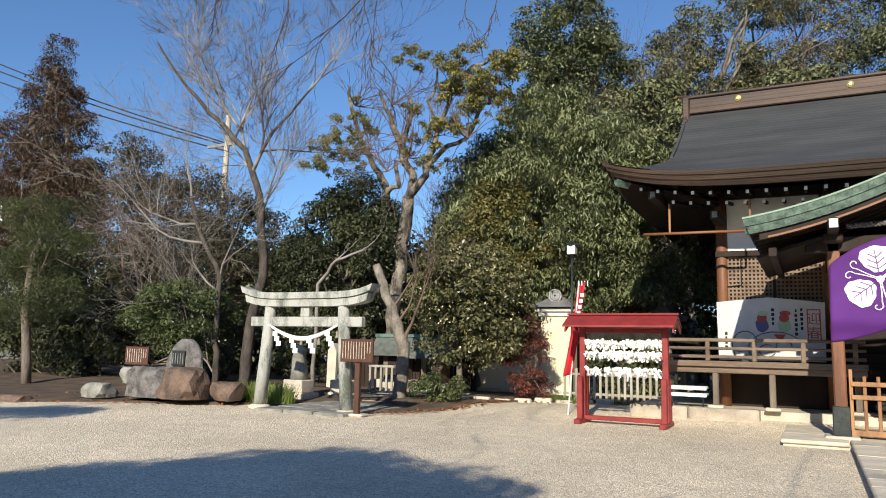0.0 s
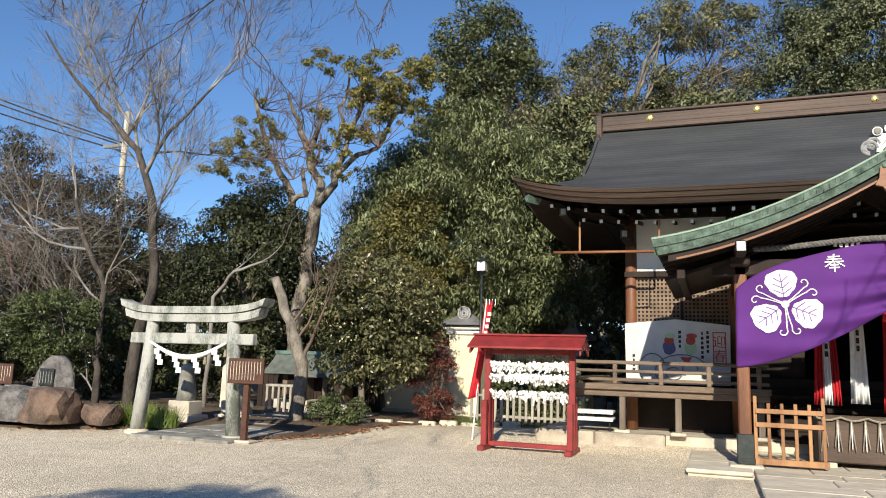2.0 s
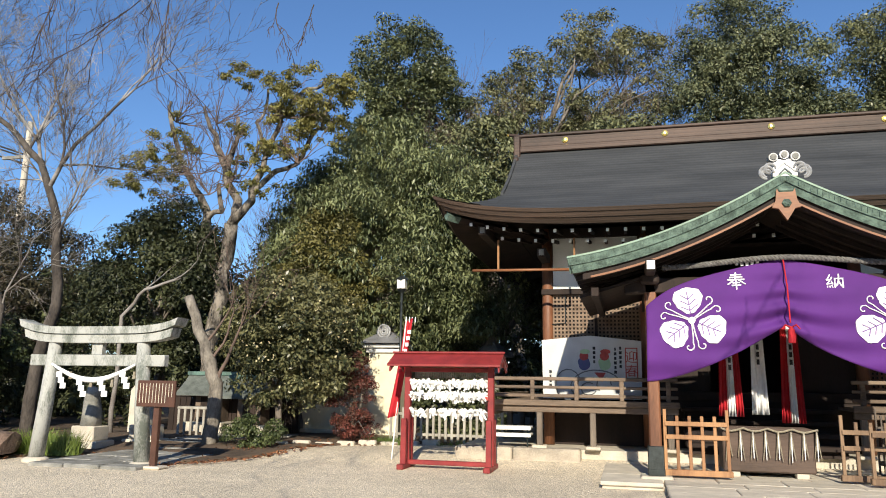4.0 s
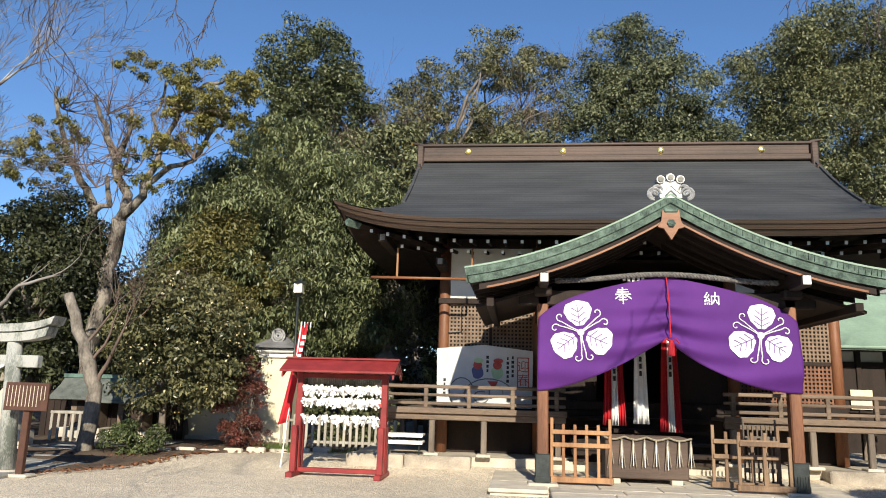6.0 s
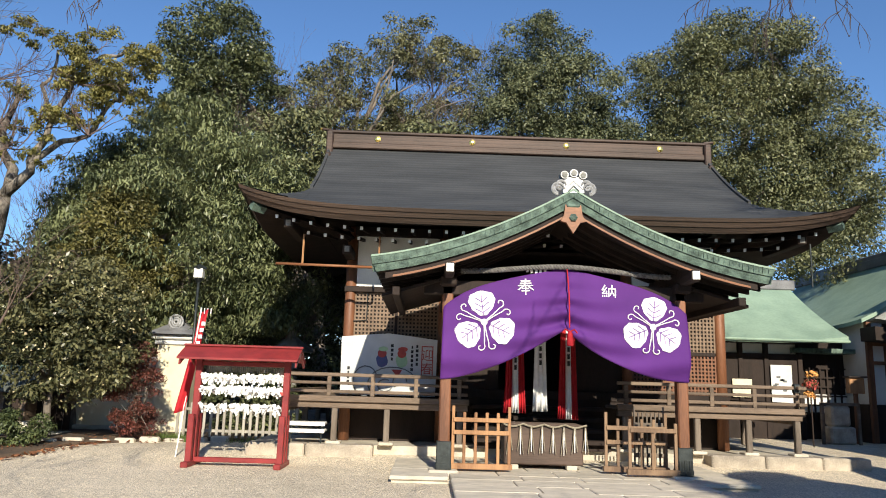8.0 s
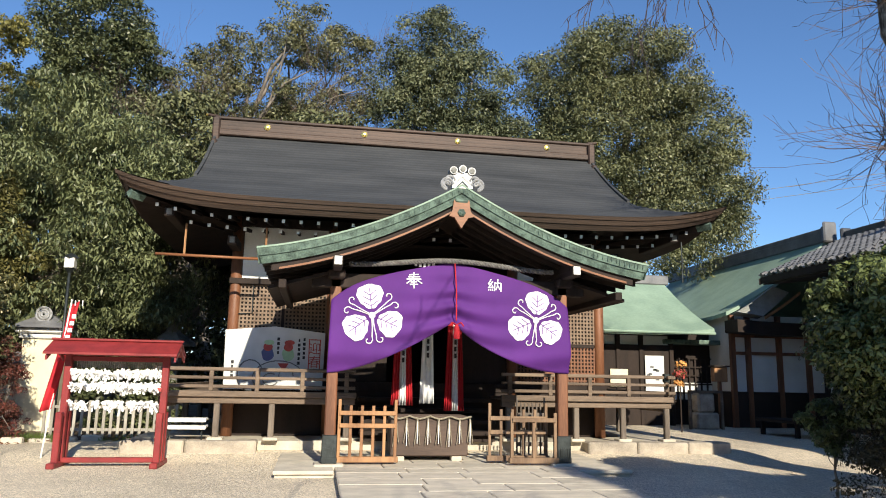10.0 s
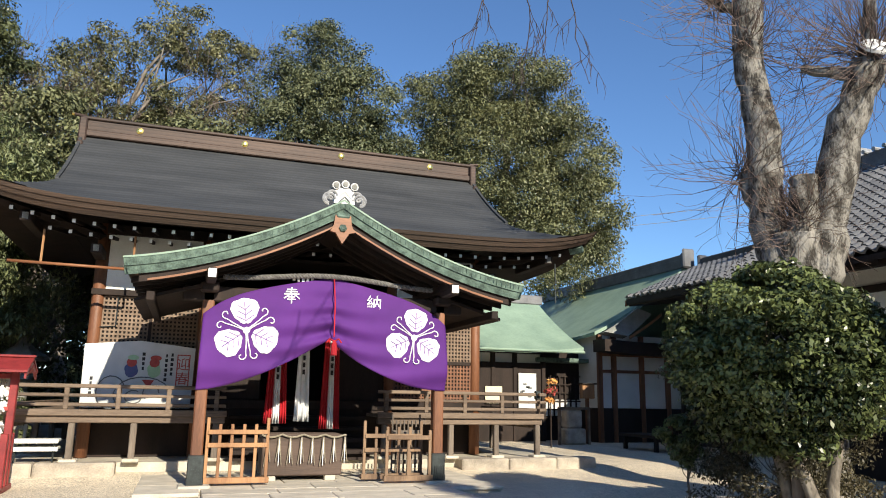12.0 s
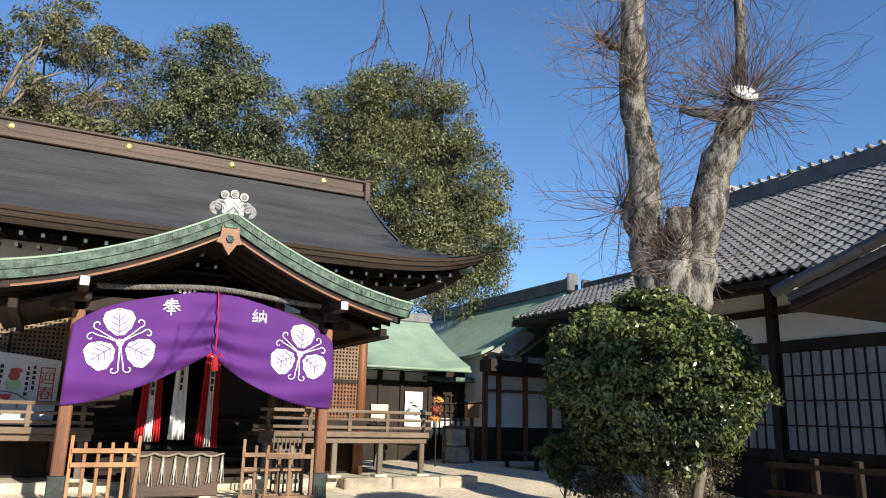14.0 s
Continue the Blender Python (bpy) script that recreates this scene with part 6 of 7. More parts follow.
part("lid", B(9.88, 10.42, 8.8, 9.16, 2.0, 2.05, 0.01), DARKWOOD, bx)
fl = thing("flower_decoration", (8.0, 7.4, 1.5), "red and yellow new year decoration hung on the veranda corner", "decoration")
rng = np.random.default_rng(5)
for c in ((8.0, 7.4, 1.72, 0.2), (8.05, 7.4, 2.0, 0.14), (7.95, 7.4, 1.45, 0.14)):
    part("flower", (leaf_cloud(rng, [c], 150, 0.09), 4), INKRED if c[3] > 0.17 else ORANGEPAPER, fl)
part("leaves", (leaf_cloud(rng, [(8.0, 7.4, 1.75, 0.16)], 120, 0.08), 4), LEAF_YELLOW, fl)
part("hook", T([(8.0, 7.4, 0.13), (8.0, 7.4, 2.2)], 0.02, 6), DARKWOOD, fl)
bn = thing("bench", (10.6, 6.2, 0.13), "dark low bench in the shade of the wing", "bench")
part("seat", B(10.0, 11.0, 5.2, 7.0, 0.5, 0.58, 0.01), DARKWOOD, bn)
for y in (5.35, 6.85):
    part("leg", B(10.1, 10.2, y - 0.05, y + 0.05, 0.13, 0.5), DARKWOOD, bn)
rf = thing("rail_fence", (8.3, -6.5, 0), "dark post-and-rail fence before the side hall", "fence")
for i in range(7):
    y = -4.0 - 0.7 * i
    part("post", B(8.15, 8.25, y - 0.05, y + 0.05, 0, 1.05, 0.01), DARKWOOD, rf)
for z in (0.5, 0.92):
    part("rail", B(8.1, 8.15, -8.4, -3.9, z - 0.04, z + 0.04), DARKWOOD, rf)


# ---- trees and shrubs ----
def crown(seed, spec, hollow=0.45):
    r = np.random.default_rng(seed)
    out = []
    for c, rad, n, br in spec:
        out += clumps(r, c, rad, n, br, hollow=hollow)
    return out


def billow(seed, lobes, br, cover=1.5, inner=0.25):
    """Small clumps over the faces of larger lobes, and a few within them, so that the crown swells and has gaps of shade."""
    r = np.random.default_rng(seed)
    out = []
    for c, rad in lobes:
        area = (rad[0] * rad[2] + rad[1] * rad[2] + rad[0] * rad[1]) / 3 * 4 * math.pi
        n = int(cover * area / (math.pi * br * br))
        out += clumps(r, c, rad, n, br, 0.3, 0.86)
        out += clumps(r, c, (rad[0] * 0.7, rad[1] * 0.7, rad[2] * 0.7), int(n * inner), br * 1.3, 0.2, 0.3)
    return out


leafy_tree("evergreen_tree", "broad olive-green evergreen with drooping leaves behind the wall", (-9.3, 8.0, 0), (-9.2, 8.0, 6.5), 0.3,
           billow(11, [((-9.6, 7.7, 4.6), (3.3, 2.3, 3.0)), ((-9.0, 7.9, 7.2), (2.3, 1.7, 1.9)), ((-10.9, 7.8, 6.2), (1.6, 1.4, 1.7)), ((-7.2, 7.7, 6.0), (1.5, 1.5, 2.0)), ((-6.5, 7.6, 4.2), (1.3, 1.4, 2.3)), ((-11.8, 8.1, 4.8), (1.3, 1.2, 2.0))], 0.42, 1.5), None, 135000, 0.15, LEAF_WILLOW, seed=21, droop=0.75, aspect=0.27)
leafy_tree("bronze_tree", "bronze-tinted evergreen shrub in front of the larger trees", (-10.6, 5.9, 0), (-10.5, 5.9, 3.2), 0.13,
           billow(12, [((-10.3, 5.9, 3.6), (1.45, 1.0, 1.4)), ((-10.2, 5.9, 4.9), (0.9, 0.8, 1.2))], 0.28), None, 30000, 0.10, LEAF_OLIVE, seed=22, droop=0.2)
leafy_tree("camellia", "rounded camellia shrub with glossy dark leaves", (-10.0, 3.2, 0.05), (-10.0, 3.2, 1.6), 0.09,
           billow(13, [((-9.75, 3.2, 2.3), (1.5, 1.2, 1.35)), ((-9.2, 3.2, 1.7), (0.9, 0.8, 0.8)), ((-10.4, 3.2, 3.0), (0.9, 0.8, 0.8)), ((-9.5, 3.2, 3.1), (0.9, 0.8, 0.7))], 0.24, 1.6), None, 34000, 0.10, LEAF_CAMELLIA, seed=23, category="shrub")
_r = np.random.default_rng(14)
tagged(part("bud_scatter", (leaf_cloud(_r, clumps(_r, (-9.7, 3.15, 2.35), (1.55, 1.25, 1.4), 160, 0.12, 0.2, 0.92), 420, 0.055, aspect=0.8), 4), BUDCREAM, bpy.data.objects["camellia"], "pale cream buds among the leaves"), kind="stuff")
leafy_tree("dark_evergreen", "dense dark evergreen behind the stone gate", (-15.4, 6.2, 0), (-15.4, 6.2, 3.5), 0.2,
           crown(14, [((-15.4, 6.0, 4.0), (1.9, 1.6, 2.3), 70, 0.6)]), None, 42900, 0.112, LEAF_UNDERSHADE, seed=24)
leafy_tree("conifer", "tall dark green evergreen rising behind the hall", (-11.4, 17, 0), (-11.4, 17, 14), 0.4,
           billow(15, [((-11.7, 17, 15.2), (2.1, 1.8, 2.2)), ((-10.6, 17, 13.4), (1.9, 1.7, 1.9)), ((-12.4, 17, 12.4), (2.0, 1.7, 1.8)), ((-11.4, 17, 9.6), (3.0, 2.2, 2.8))], 0.4, 1.3, 0.35), None, 66000, 0.15, LEAF_DEEP, seed=25)
leafy_tree("woodland_tree", "olive-leaved tree with an open crown behind the roof", (-6.2, 18, 0), (-6.0, 18, 11), 0.3,
           billow(16, [((-7.6, 18, 13.6), (1.5, 1.3, 1.2)), ((-6.0, 18, 14.6), (1.3, 1.2, 1.1)), ((-3.6, 18, 16.0), (1.6, 1.5, 1.3)), ((-1.7, 18, 15.2), (1.4, 1.2, 1.2)), ((-0.9, 18.4, 13.4), (1.2, 1.2, 1.0)), ((-5.0, 18, 12.6), (2.0, 1.6, 1.3)), ((-3.0, 18, 12.4), (1.9, 1.5, 1.2)), ((-7.0, 18, 11.4), (2.2, 1.6, 1.3))], 0.44, 0.85, 0.2), None, 46000, 0.135, LEAF_DUSTY, seed=26, limbs=40)
leafy_tree("woodland_tree", "deep green tree filling the gap behind the hall roof", (-7.5, 15, 0), (-7.4, 15, 8), 0.3,
           crown(17, [((-7.2, 15, 9.2), (3.0, 2.0, 2.6), 50, 0.9), ((-2.5, 15, 9.3), (3.4, 1.8, 1.8), 36, 0.8)]), None, 42900, 0.168, LEAF_CAMPHOR, seed=27, limbs=24)
leafy_tree("camphor_tree", "tall rounded camphor tree with dense green foliage", (2.6, 17.5, 0), (2.6, 17.5, 11), 0.45,
           billow(18, [((2.4, 17.3, 15.3), (2.1, 1.8, 1.9)), ((3.8, 17.2, 13.6), (1.9, 1.7, 2.0)), ((1.4, 17.2, 13.2), (2.1, 1.7, 2.0)), ((2.6, 17.3, 10.4), (2.4, 2, 2.2)), ((5.9, 17.8, 11.6), (2.0, 1.6, 2.0)), ((7.0, 17.6, 10.0), (1.8, 1.6, 1.9)), ((5.0, 17.6, 9.8), (1.9, 1.6, 1.8))], 0.56, 1.35), None, 105000, 0.13, LEAF_CAMPHOR_DARK, seed=28)
leafy_tree("camphor_tree", "huge domed camphor tree with olive-green foliage", (11.0, 17.5, 0), (11.0, 17.5, 11), 0.6,
           billow(19, [((8.3, 17.4, 14.8), (2.0, 1.9, 2.2)), ((10.6, 17.2, 15.6), (2.2, 2.0, 2.1)), ((12.5, 17.0, 14.6), (2.0, 2.0, 2.1)), ((9.6, 16.8, 12.2), (2.4, 2.0, 2.2)), ((12.2, 16.6, 11.6), (2.5, 2.1, 2.3)), ((14.0, 16.8, 12.2), (1.8, 1.9, 2.2)), ((8.0, 17.2, 11.0), (1.6, 1.6, 2.0)), ((10.8, 16.6, 9.2), (2.2, 1.8, 2.0)), ((13.4, 16.4, 9.0), (2.3, 1.9, 2.1)), ((14.8, 16.6, 9.4), (1.4, 1.6, 1.9)), ((14.0, 16.4, 7.4), (1.6, 1.5, 1.4)), ((12.0, 16.2, 7.4), (1.9, 1.5, 1.3))], 0.6, 1.35), None, 190000, 0.13, LEAF_CAMPHOR, seed=29)
leafy_tree("shade_tree", "dark evergreen in the shade beside the hall", (-6.8, 11.5, 0), (-6.8, 11.5, 3.0), 0.2,
           crown(20, [((-6.8, 11.2, 3.4), (2.6, 1.8, 3.2), 60, 0.8)]), None, 23100, 0.140, LEAF_DEEP, seed=30)
leafy_tree("cedar_tree", "rust-brown winter cedar tapering to a point", (-33.5, 8, 0), (-33.5, 8, 14), 0.35,
           billow(21, [((-33.4, 8, 14.2), (0.7, 0.6, 1.2)), ((-33.7, 8, 12.4), (1.4, 1.2, 1.2)), ((-32.6, 8, 10.8), (1.5, 1.2, 1.0)), ((-34.8, 8, 10.6), (1.8, 1.4, 1.2)), ((-33.6, 8, 8.8), (2.6, 1.8, 1.4)), ((-31.6, 8, 8.0), (1.8, 1.4, 1.2)), ((-35.4, 8, 7.6), (2.2, 1.6, 1.4)), ((-33.4, 8, 5.6), (3.6, 2.0, 1.8))], 0.36, 1.5, 0.2), None, 76000, 0.15, LEAF_CEDAR, seed=31, droop=0.5, aspect=0.3)
leafy_tree("dark_evergreen", "dull green evergreens massed behind bare branches", (-27, 9, 0), (-27, 9, 5), 0.3,
           billow(22, [((-29.4, 9, 8.6), (1.5, 1.3, 1.8)), ((-28.4, 9, 6.2), (2.6, 2, 2.4)), ((-25.2, 9, 6.4), (2.2, 1.6, 2.0)), ((-25.6, 9, 4.2), (3.0, 2, 2.2)), ((-22.6, 9, 4.8), (2.0, 1.8, 2.4))], 0.4, 1.1, 0.2), None, 66000, 0.13, LEAF_SHADE, seed=32)
leafy_tree("hedge_tree", "evergreens darkened for shade, closing the yard's far side", (-22, 11, 0), (-22, 11, 3), 0.3,
           crown(23, [((-31, 9, 2.6), (5, 1.8, 2.6), 60, 0.9), ((-22, 9.5, 2.4), (5, 1.8, 2.5), 70, 0.9), ((-14.5, 9.5, 2.6), (4, 1.6, 2.6), 50, 0.8)]), None, 60000, 0.17, LEAF_UNDERSHADE, seed=33, limbs=20)
leafy_tree("pine_tree", "low cloud-pruned pine with yellowish needles", (-22.6, 0.7, 0), (-22.4, 0.6, 4.4), 0.14,
           billow(24, [((-22.6, 0.6, 5.0), (1.4, 1.0, 0.5)), ((-21.6, 0.4, 4.1), (1.3, 1.0, 0.45)), ((-23.2, 0.6, 3.4), (1.6, 1.1, 0.5)), ((-21.5, 0.4, 2.5), (1.2, 0.9, 0.45)), ((-23.4, 0.5, 1.9), (1.4, 0.9, 0.4))], 0.26, 1.5), None, 46000, 0.105, LEAF_PINE, seed=34, aspect=0.12, droop=-0.25)
leafy_tree("understory", "dark evergreen undergrowth in the shade", (-20.5, 4.2, 0), (-20.5, 4.2, 1.2), 0.1,
           crown(45, [((-23.5, 3.6, 1.5), (2.6, 1.0, 1.6), 50, 0.5), ((-26.8, 3.4, 2.2), (2.4, 1.0, 2.4), 50, 0.6), ((-20.2, 4.6, 1.6), (2.0, 1.0, 1.7), 40, 0.5), ((-15.6, 5.2, 1.3), (1.8, 0.8, 1.4), 30, 0.4)]), None, 36000, 0.15, LEAF_UNDERSHADE, seed=46, category="shrub")
leafy_tree("round_shrub", "rounded green shrub behind the stone monument", (-18.6, 2.6, 0), (-18.6, 2.6, 1.2), 0.1,
           crown(25, [((-18.5, 2.5, 1.95), (1.45, 1.2, 1.0), 50, 0.4)]), None, 24750, 0.084, LEAF_BRIGHT, seed=35, category="shrub")
leafy_tree("red_nandina", "red-leaved nandina shrub by the plaster wall", (-8.35, 3.7, 0.05), (-8.35, 3.7, 0.9), 0.03,
           crown(26, [((-8.42, 3.7, 1.15), (0.5, 0.42, 1.05), 110, 0.14), ((-8.3, 3.6, 0.5), (0.55, 0.45, 0.4), 30, 0.15), ((-8.6, 3.7, 1.75), (0.4, 0.35, 0.5), 26, 0.12)]), None, 15000, 0.05, LEAF_RED, seed=36, category="shrub", limbs=26)
leafy_tree("low_shrub", "low leafy shrub at the edge of the bed", (-9.9, 2.0, 0.05), (-9.9, 2.0, 0.3), 0.03,
           crown(27, [((-9.9, 2.0, 0.42), (0.7, 0.4, 0.32), 26, 0.15)]), None, 5280, 0.059, LEAF_BRIGHT, seed=37, category="shrub")
_r = np.random.default_rng(28)
leafy_tree("clipped_shrub", "large clipped round evergreen with small glossy leaves", (4.85, -4.98, 0), (4.75, -4.95, 1.4), 0.1,
           clumps(_r, (4.72, -4.92, 2.02), (1.27, 1.27, 1.08), 420, 0.17, 0.16, 0.9) + clumps(_r, (4.72, -4.96, 1.9), (1.1, 1.1, 0.9), 70, 0.3, 0.1, 0.6), None, 82000, 0.071, BUSHLEAF, seed=38, category="shrub", limbs=26, droop=0.25, aspect=0.5)
leafy_tree("small_shrub", "small bright green shrub at the bush's foot", (4.5, -3.4, 0), (4.5, -3.4, 0.8), 0.02,
           crown(29, [((4.47, -3.4, 0.98), (0.36, 0.3, 0.36), 40, 0.1)]), None, 3600, 0.06, LEAF_BRIGHT, seed=39, category="shrub", limbs=20)
leafy_tree("under_shrub", "dark twiggy undergrowth below the clipped bush", (5.2, -4.4, 0), (5.2, -4.4, 0.5), 0.03,
           crown(30, [((5.1, -4.3, 0.6), (1.1, 0.9, 0.6), 50, 0.2), ((5.9, -4.4, 0.8), (0.7, 0.7, 0.8), 40, 0.2)]), None, 16000, 0.05, LEAF_SHADE, seed=40, category="shrub", limbs=30)
leafy_tree("dark_shrub", "dark evergreen shrub behind the grey picket fence", (-6.4, 6.3, 0.1), (-6.4, 6.3, 0.8), 0.05,
           crown(48, [((-6.9, 6.3, 1.1), (0.9, 0.6, 1.0), 26, 0.3), ((-5.9, 6.4, 0.9), (0.7, 0.6, 0.9), 20, 0.3)]), None, 9000, 0.11, LEAF_DEEP, seed=49, category="shrub")
# stems of the clipped bush
bst = thing("bush_stem", (5.0, -5.1, 0), "forked pale stems under the clipped bush", "stem")
rng = np.random.default_rng(41)
for a, b in (((5.15, -5.2, 0), (4.85, -5.05, 1.6)), ((5.15, -5.2, 0.2), (5.25, -5.4, 1.6)), ((4.9, -4.9, 0), (4.6, -4.8, 1.5))):
    g = Shape()
    limb(g, rng, a, b, 0.085, 0.05, 0.1, 8, 9)
    part("stem", g, BARKPALE, bst, smooth=True)


# gnarled tree with yellowing crown behind the gate
def gnarled():
    o = thing("gnarled_tree", (-12.9, 5.6, 0), "gnarled pollarded tree with tufts of yellow-green leaves", "tree")
    rng = np.random.default_rng(50)
    g = Shape()
    limb(g, rng, (-13.5, 5.9, 0), (-13.4, 6.0, 4.4), 0.22, 0.2, 0.02, 12, 11)
    limb(g, rng, (-13.4, 6.0, 4.3), (-13.15, 6.0, 5.85), 0.2, 0.19, 0.06, 7, 11)
    limb(g, rng, (-14.1, 6.0, 3.4), (-13.95, 6.0, 5.9), 0.16, 0.14, 0.05, 8, 10)
    for pts, r in ((((-13.15, 6.0, 5.8), (-13.25, 6.0, 6.9), (-13.3, 6.0, 7.9), (-13.1, 5.9, 9.0)), 0.15), (((-13.25, 6.0, 7.2), (-13.8, 6.0, 8.2), (-14.0, 6.0, 8.7), (-14.3, 6.0, 9.45)), 0.12),
                   (((-13.1, 6.0, 5.9), (-12.6, 6.0, 6.8), (-12.2, 6.0, 7.8), (-11.6, 5.9, 9.2)), 0.13), (((-13.95, 6.0, 5.8), (-14.2, 6.0, 6.7), (-15.0, 6.0, 8.0), (-15.45, 6.0, 9.7)), 0.13),
                   (((-13.95, 6.0, 6.0), (-13.4, 5.9, 6.2), (-13.5, 5.8, 7.0)), 0.09), (((-12.6, 6.0, 6.8), (-11.9, 6.0, 7.3), (-11.2, 6.0, 7.5)), 0.1), (((-12.2, 6.0, 7.8), (-12.5, 5.9, 8.8), (-12.2, 5.9, 9.8)), 0.06),
                   (((-11.8, 5.9, 8.8), (-10.9, 5.7, 9.6), (-10.3, 5.6, 9.8)), 0.06), (((-11.2, 6.0, 7.5), (-10.4, 5.8, 8.4), (-10.0, 5.6, 9.4)), 0.06)):
        for i, (p, q) in enumerate(zip(pts, pts[1:])):
            limb(g, rng, p, q, r * (1 - 0.22 * i), r * (1 - 0.22 * (i + 1)), 0.09, 5, 8)
    part("trunk", g, DARKBARK, o, smooth=True)
    tw = Soup()
    for p in ((-11.2, 5.3, 8.6), (-13.4, 5.3, 8.6), (-14.8, 5.4, 8.8), (-14.4, 5.6, 7.3), (-10.9, 5.4, 7.3), (-13.6, 5.5, 6.6), (-12.6, 5.0, 6.8), (-12.2, 5.3, 7.4), (-13.1, 5.4, 7.6)):
        for _ in range(8):
            grow(tw, rng, p, Vector(rng.normal(size=3)) + Vector((0, 0, 0.6)), 0.9, 0.02, 2, 0.5, 0.1, 3, ratio=0.66, wob=0.14, rmin=0.006)
    part("twig_crown", tw, TWIG, o)
    bl = crown(51, [((-10.6, 5.3, 9.2), (1.5, 0.9, 0.8), 60, 0.2), ((-12.6, 5.2, 9.9), (0.6, 0.5, 0.3), 14, 0.15), ((-11.7, 5.3, 8.3), (1.2, 0.8, 0.9), 46, 0.17), ((-14.9, 5.5, 8.2), (0.9, 0.7, 0.9), 30, 0.17), ((-15.6, 5.5, 7.2), (1.2, 0.8, 0.8), 36, 0.18), ((-12.2, 5.3, 7.0), (0.8, 0.6, 0.7), 22, 0.14), ((-9.9, 5.3, 8.5), (0.9, 0.7, 0.8), 34, 0.18)])
    part("crown", (leaf_cloud(rng, bl, 26000, 0.088, 0.4, 0.42, 0.0), 4), LEAF_YELLOW, o)


gnarled()


def bare_tree(name, label, at, path, r0, r1, limbs, bark, mat, seed, depth=4, kids=4, spread=0.55, lift_=0.1, ratio=0.66, wob=0.14, rmin=0.0042):
    """A leafless tree: a trunk along path, and limbs (share of the trunk's length, direction, length, radius)."""
    o = thing(name, at, label, "tree")
    rng = np.random.default_rng(seed)
    P, R = [], []
    n = len(path) - 1
    for i in range(n * 4 + 1):
        t = i / 4
        k = min(n - 1, int(t))
        P.append(Vector(path[k]).lerp(Vector(path[k + 1]), t - k) + Vector(rng.normal(size=3)) * 0.02 * (0 < i < n * 4))
        R.append(r0 + (r1 - r0) * i / (n * 4))
    part("trunk", T(P, R, 10), bark, o, smooth=True)
    for at_, d, L, r in limbs:
        g = Soup()
        grow(g, rng, P[min(len(P) - 1, int(at_ * (len(P) - 1)))], d, L, r, depth, spread, lift_, kids, ratio=ratio, wob=wob, rmin=rmin)
        part("bough", g, mat, o, smooth=True)
    return o


bare_tree("bare_tree", "tall slender bare tree with whitish upper branches", (-16.5, 3.0, 0), [(-16.5, 3.0, 0), (-16.4, 3.0, 2.0), (-16.02, 3.0, 3.3), (-16.34, 3.0, 5.5), (-17.0, 3.0, 7.0), (-18.55, 3.0, 8.35), (-19.75, 3.0, 9.5), (-21.0, 3.0, 11.0)], 0.17, 0.025,
          [(0.53, (0.45, 0, 0.9), 3.4, 0.058), (0.6, (-0.5, 0.2, 0.9), 3.4, 0.051), (0.62, (0.3, 0.3, 1.0), 2.6, 0.037), (0.74, (0.1, -0.3, 1), 2.4, 0.031), (0.42, (0.8, 0.2, 0.8), 2.4, 0.034), (0.86, (0.3, 0.2, 1), 2.0, 0.02), (0.5, (-0.9, 0.2, 0.6), 2.2, 0.031)], GATEBARK, TWIGGREY, 62, kids=5, ratio=0.62, spread=0.5)
bare_tree("bare_shrub_tree", "spreading leafless tree with long pale boughs", (-17.2, 2.6, 0), [(-17.2, 2.6, 0), (-17.3, 2.6, 1.4), (-17.3, 2.6, 3.2), (-18.15, 2.6, 4.5), (-18.6, 2.6, 5.6)], 0.10, 0.05,
          [(0.72, (-1.0, 0.0, 0.3), 3.4, 0.041), (0.85, (-1.0, 0.1, 0.15), 3.2, 0.037), (1.0, (-0.3, 0.1, 1), 1.8, 0.031), (0.45, (-0.9, 0.1, 0.7), 2.6, 0.034), (0.5, (0.3, -0.1, 0.9), 1.8, 0.027), (0.3, (-0.6, 0.0, 0.9), 2.4, 0.031), (0.12, (-0.5, 0.1, 1.0), 2.4, 0.027)], GATEBARK, TWIGPALE, 63, spread=0.6, lift_=0.03)
bare_tree("bare_shrub_tree", "leafless twiggy tree among the dark evergreens", (-22.5, 4.5, 0), [(-22.5, 4.5, 0), (-22.6, 4.5, 1.5), (-22.7, 4.5, 3.0)], 0.13, 0.08,
          [(0.9, (-0.7, 0, 0.7), 2.6, 0.06), (0.9, (0.6, 0, 0.8), 2.6, 0.06), (1.0, (0, 0, 1), 2.6, 0.07), (0.7, (1, -0.2, 0.6), 2.2, 0.05)], BARK, TWIG, 64, spread=0.6, lift_=0.06)
bare_tree("dead_tree", "leaning cut grey trunk with a few bare shoots", (-10.95, 2.1, 0), [(-10.95, 2.1, 0), (-10.92, 2.1, 1.4), (-11.3, 2.1, 2.3), (-11.75, 2.1, 3.3)], 0.17, 0.10,
          [(0.4, (0.1, 0.1, 1), 1.4, 0.05), (0.66, (0.2, 0.1, 1), 1.2, 0.035), (0.5, (0.5, 0.1, 0.9), 1.2, 0.035)], BARKPALE, TWIG, 65, depth=3, kids=3)
bare_tree("white_bough", "bleached dead bough reaching over the gate", (-14.6, 3.6, 0), [(-14.6, 3.6, 0), (-14.6, 3.6, 3.0), (-14.0, 3.6, 3.7), (-13.0, 3.6, 3.95)], 0.06, 0.03,
          [(0.95, (1.0, 0, 0.25), 0.9, 0.028), (0.7, (0.9, 0, 0.6), 0.8, 0.025)], TWIGPALE, TWIGPALE, 66, depth=1, kids=2)
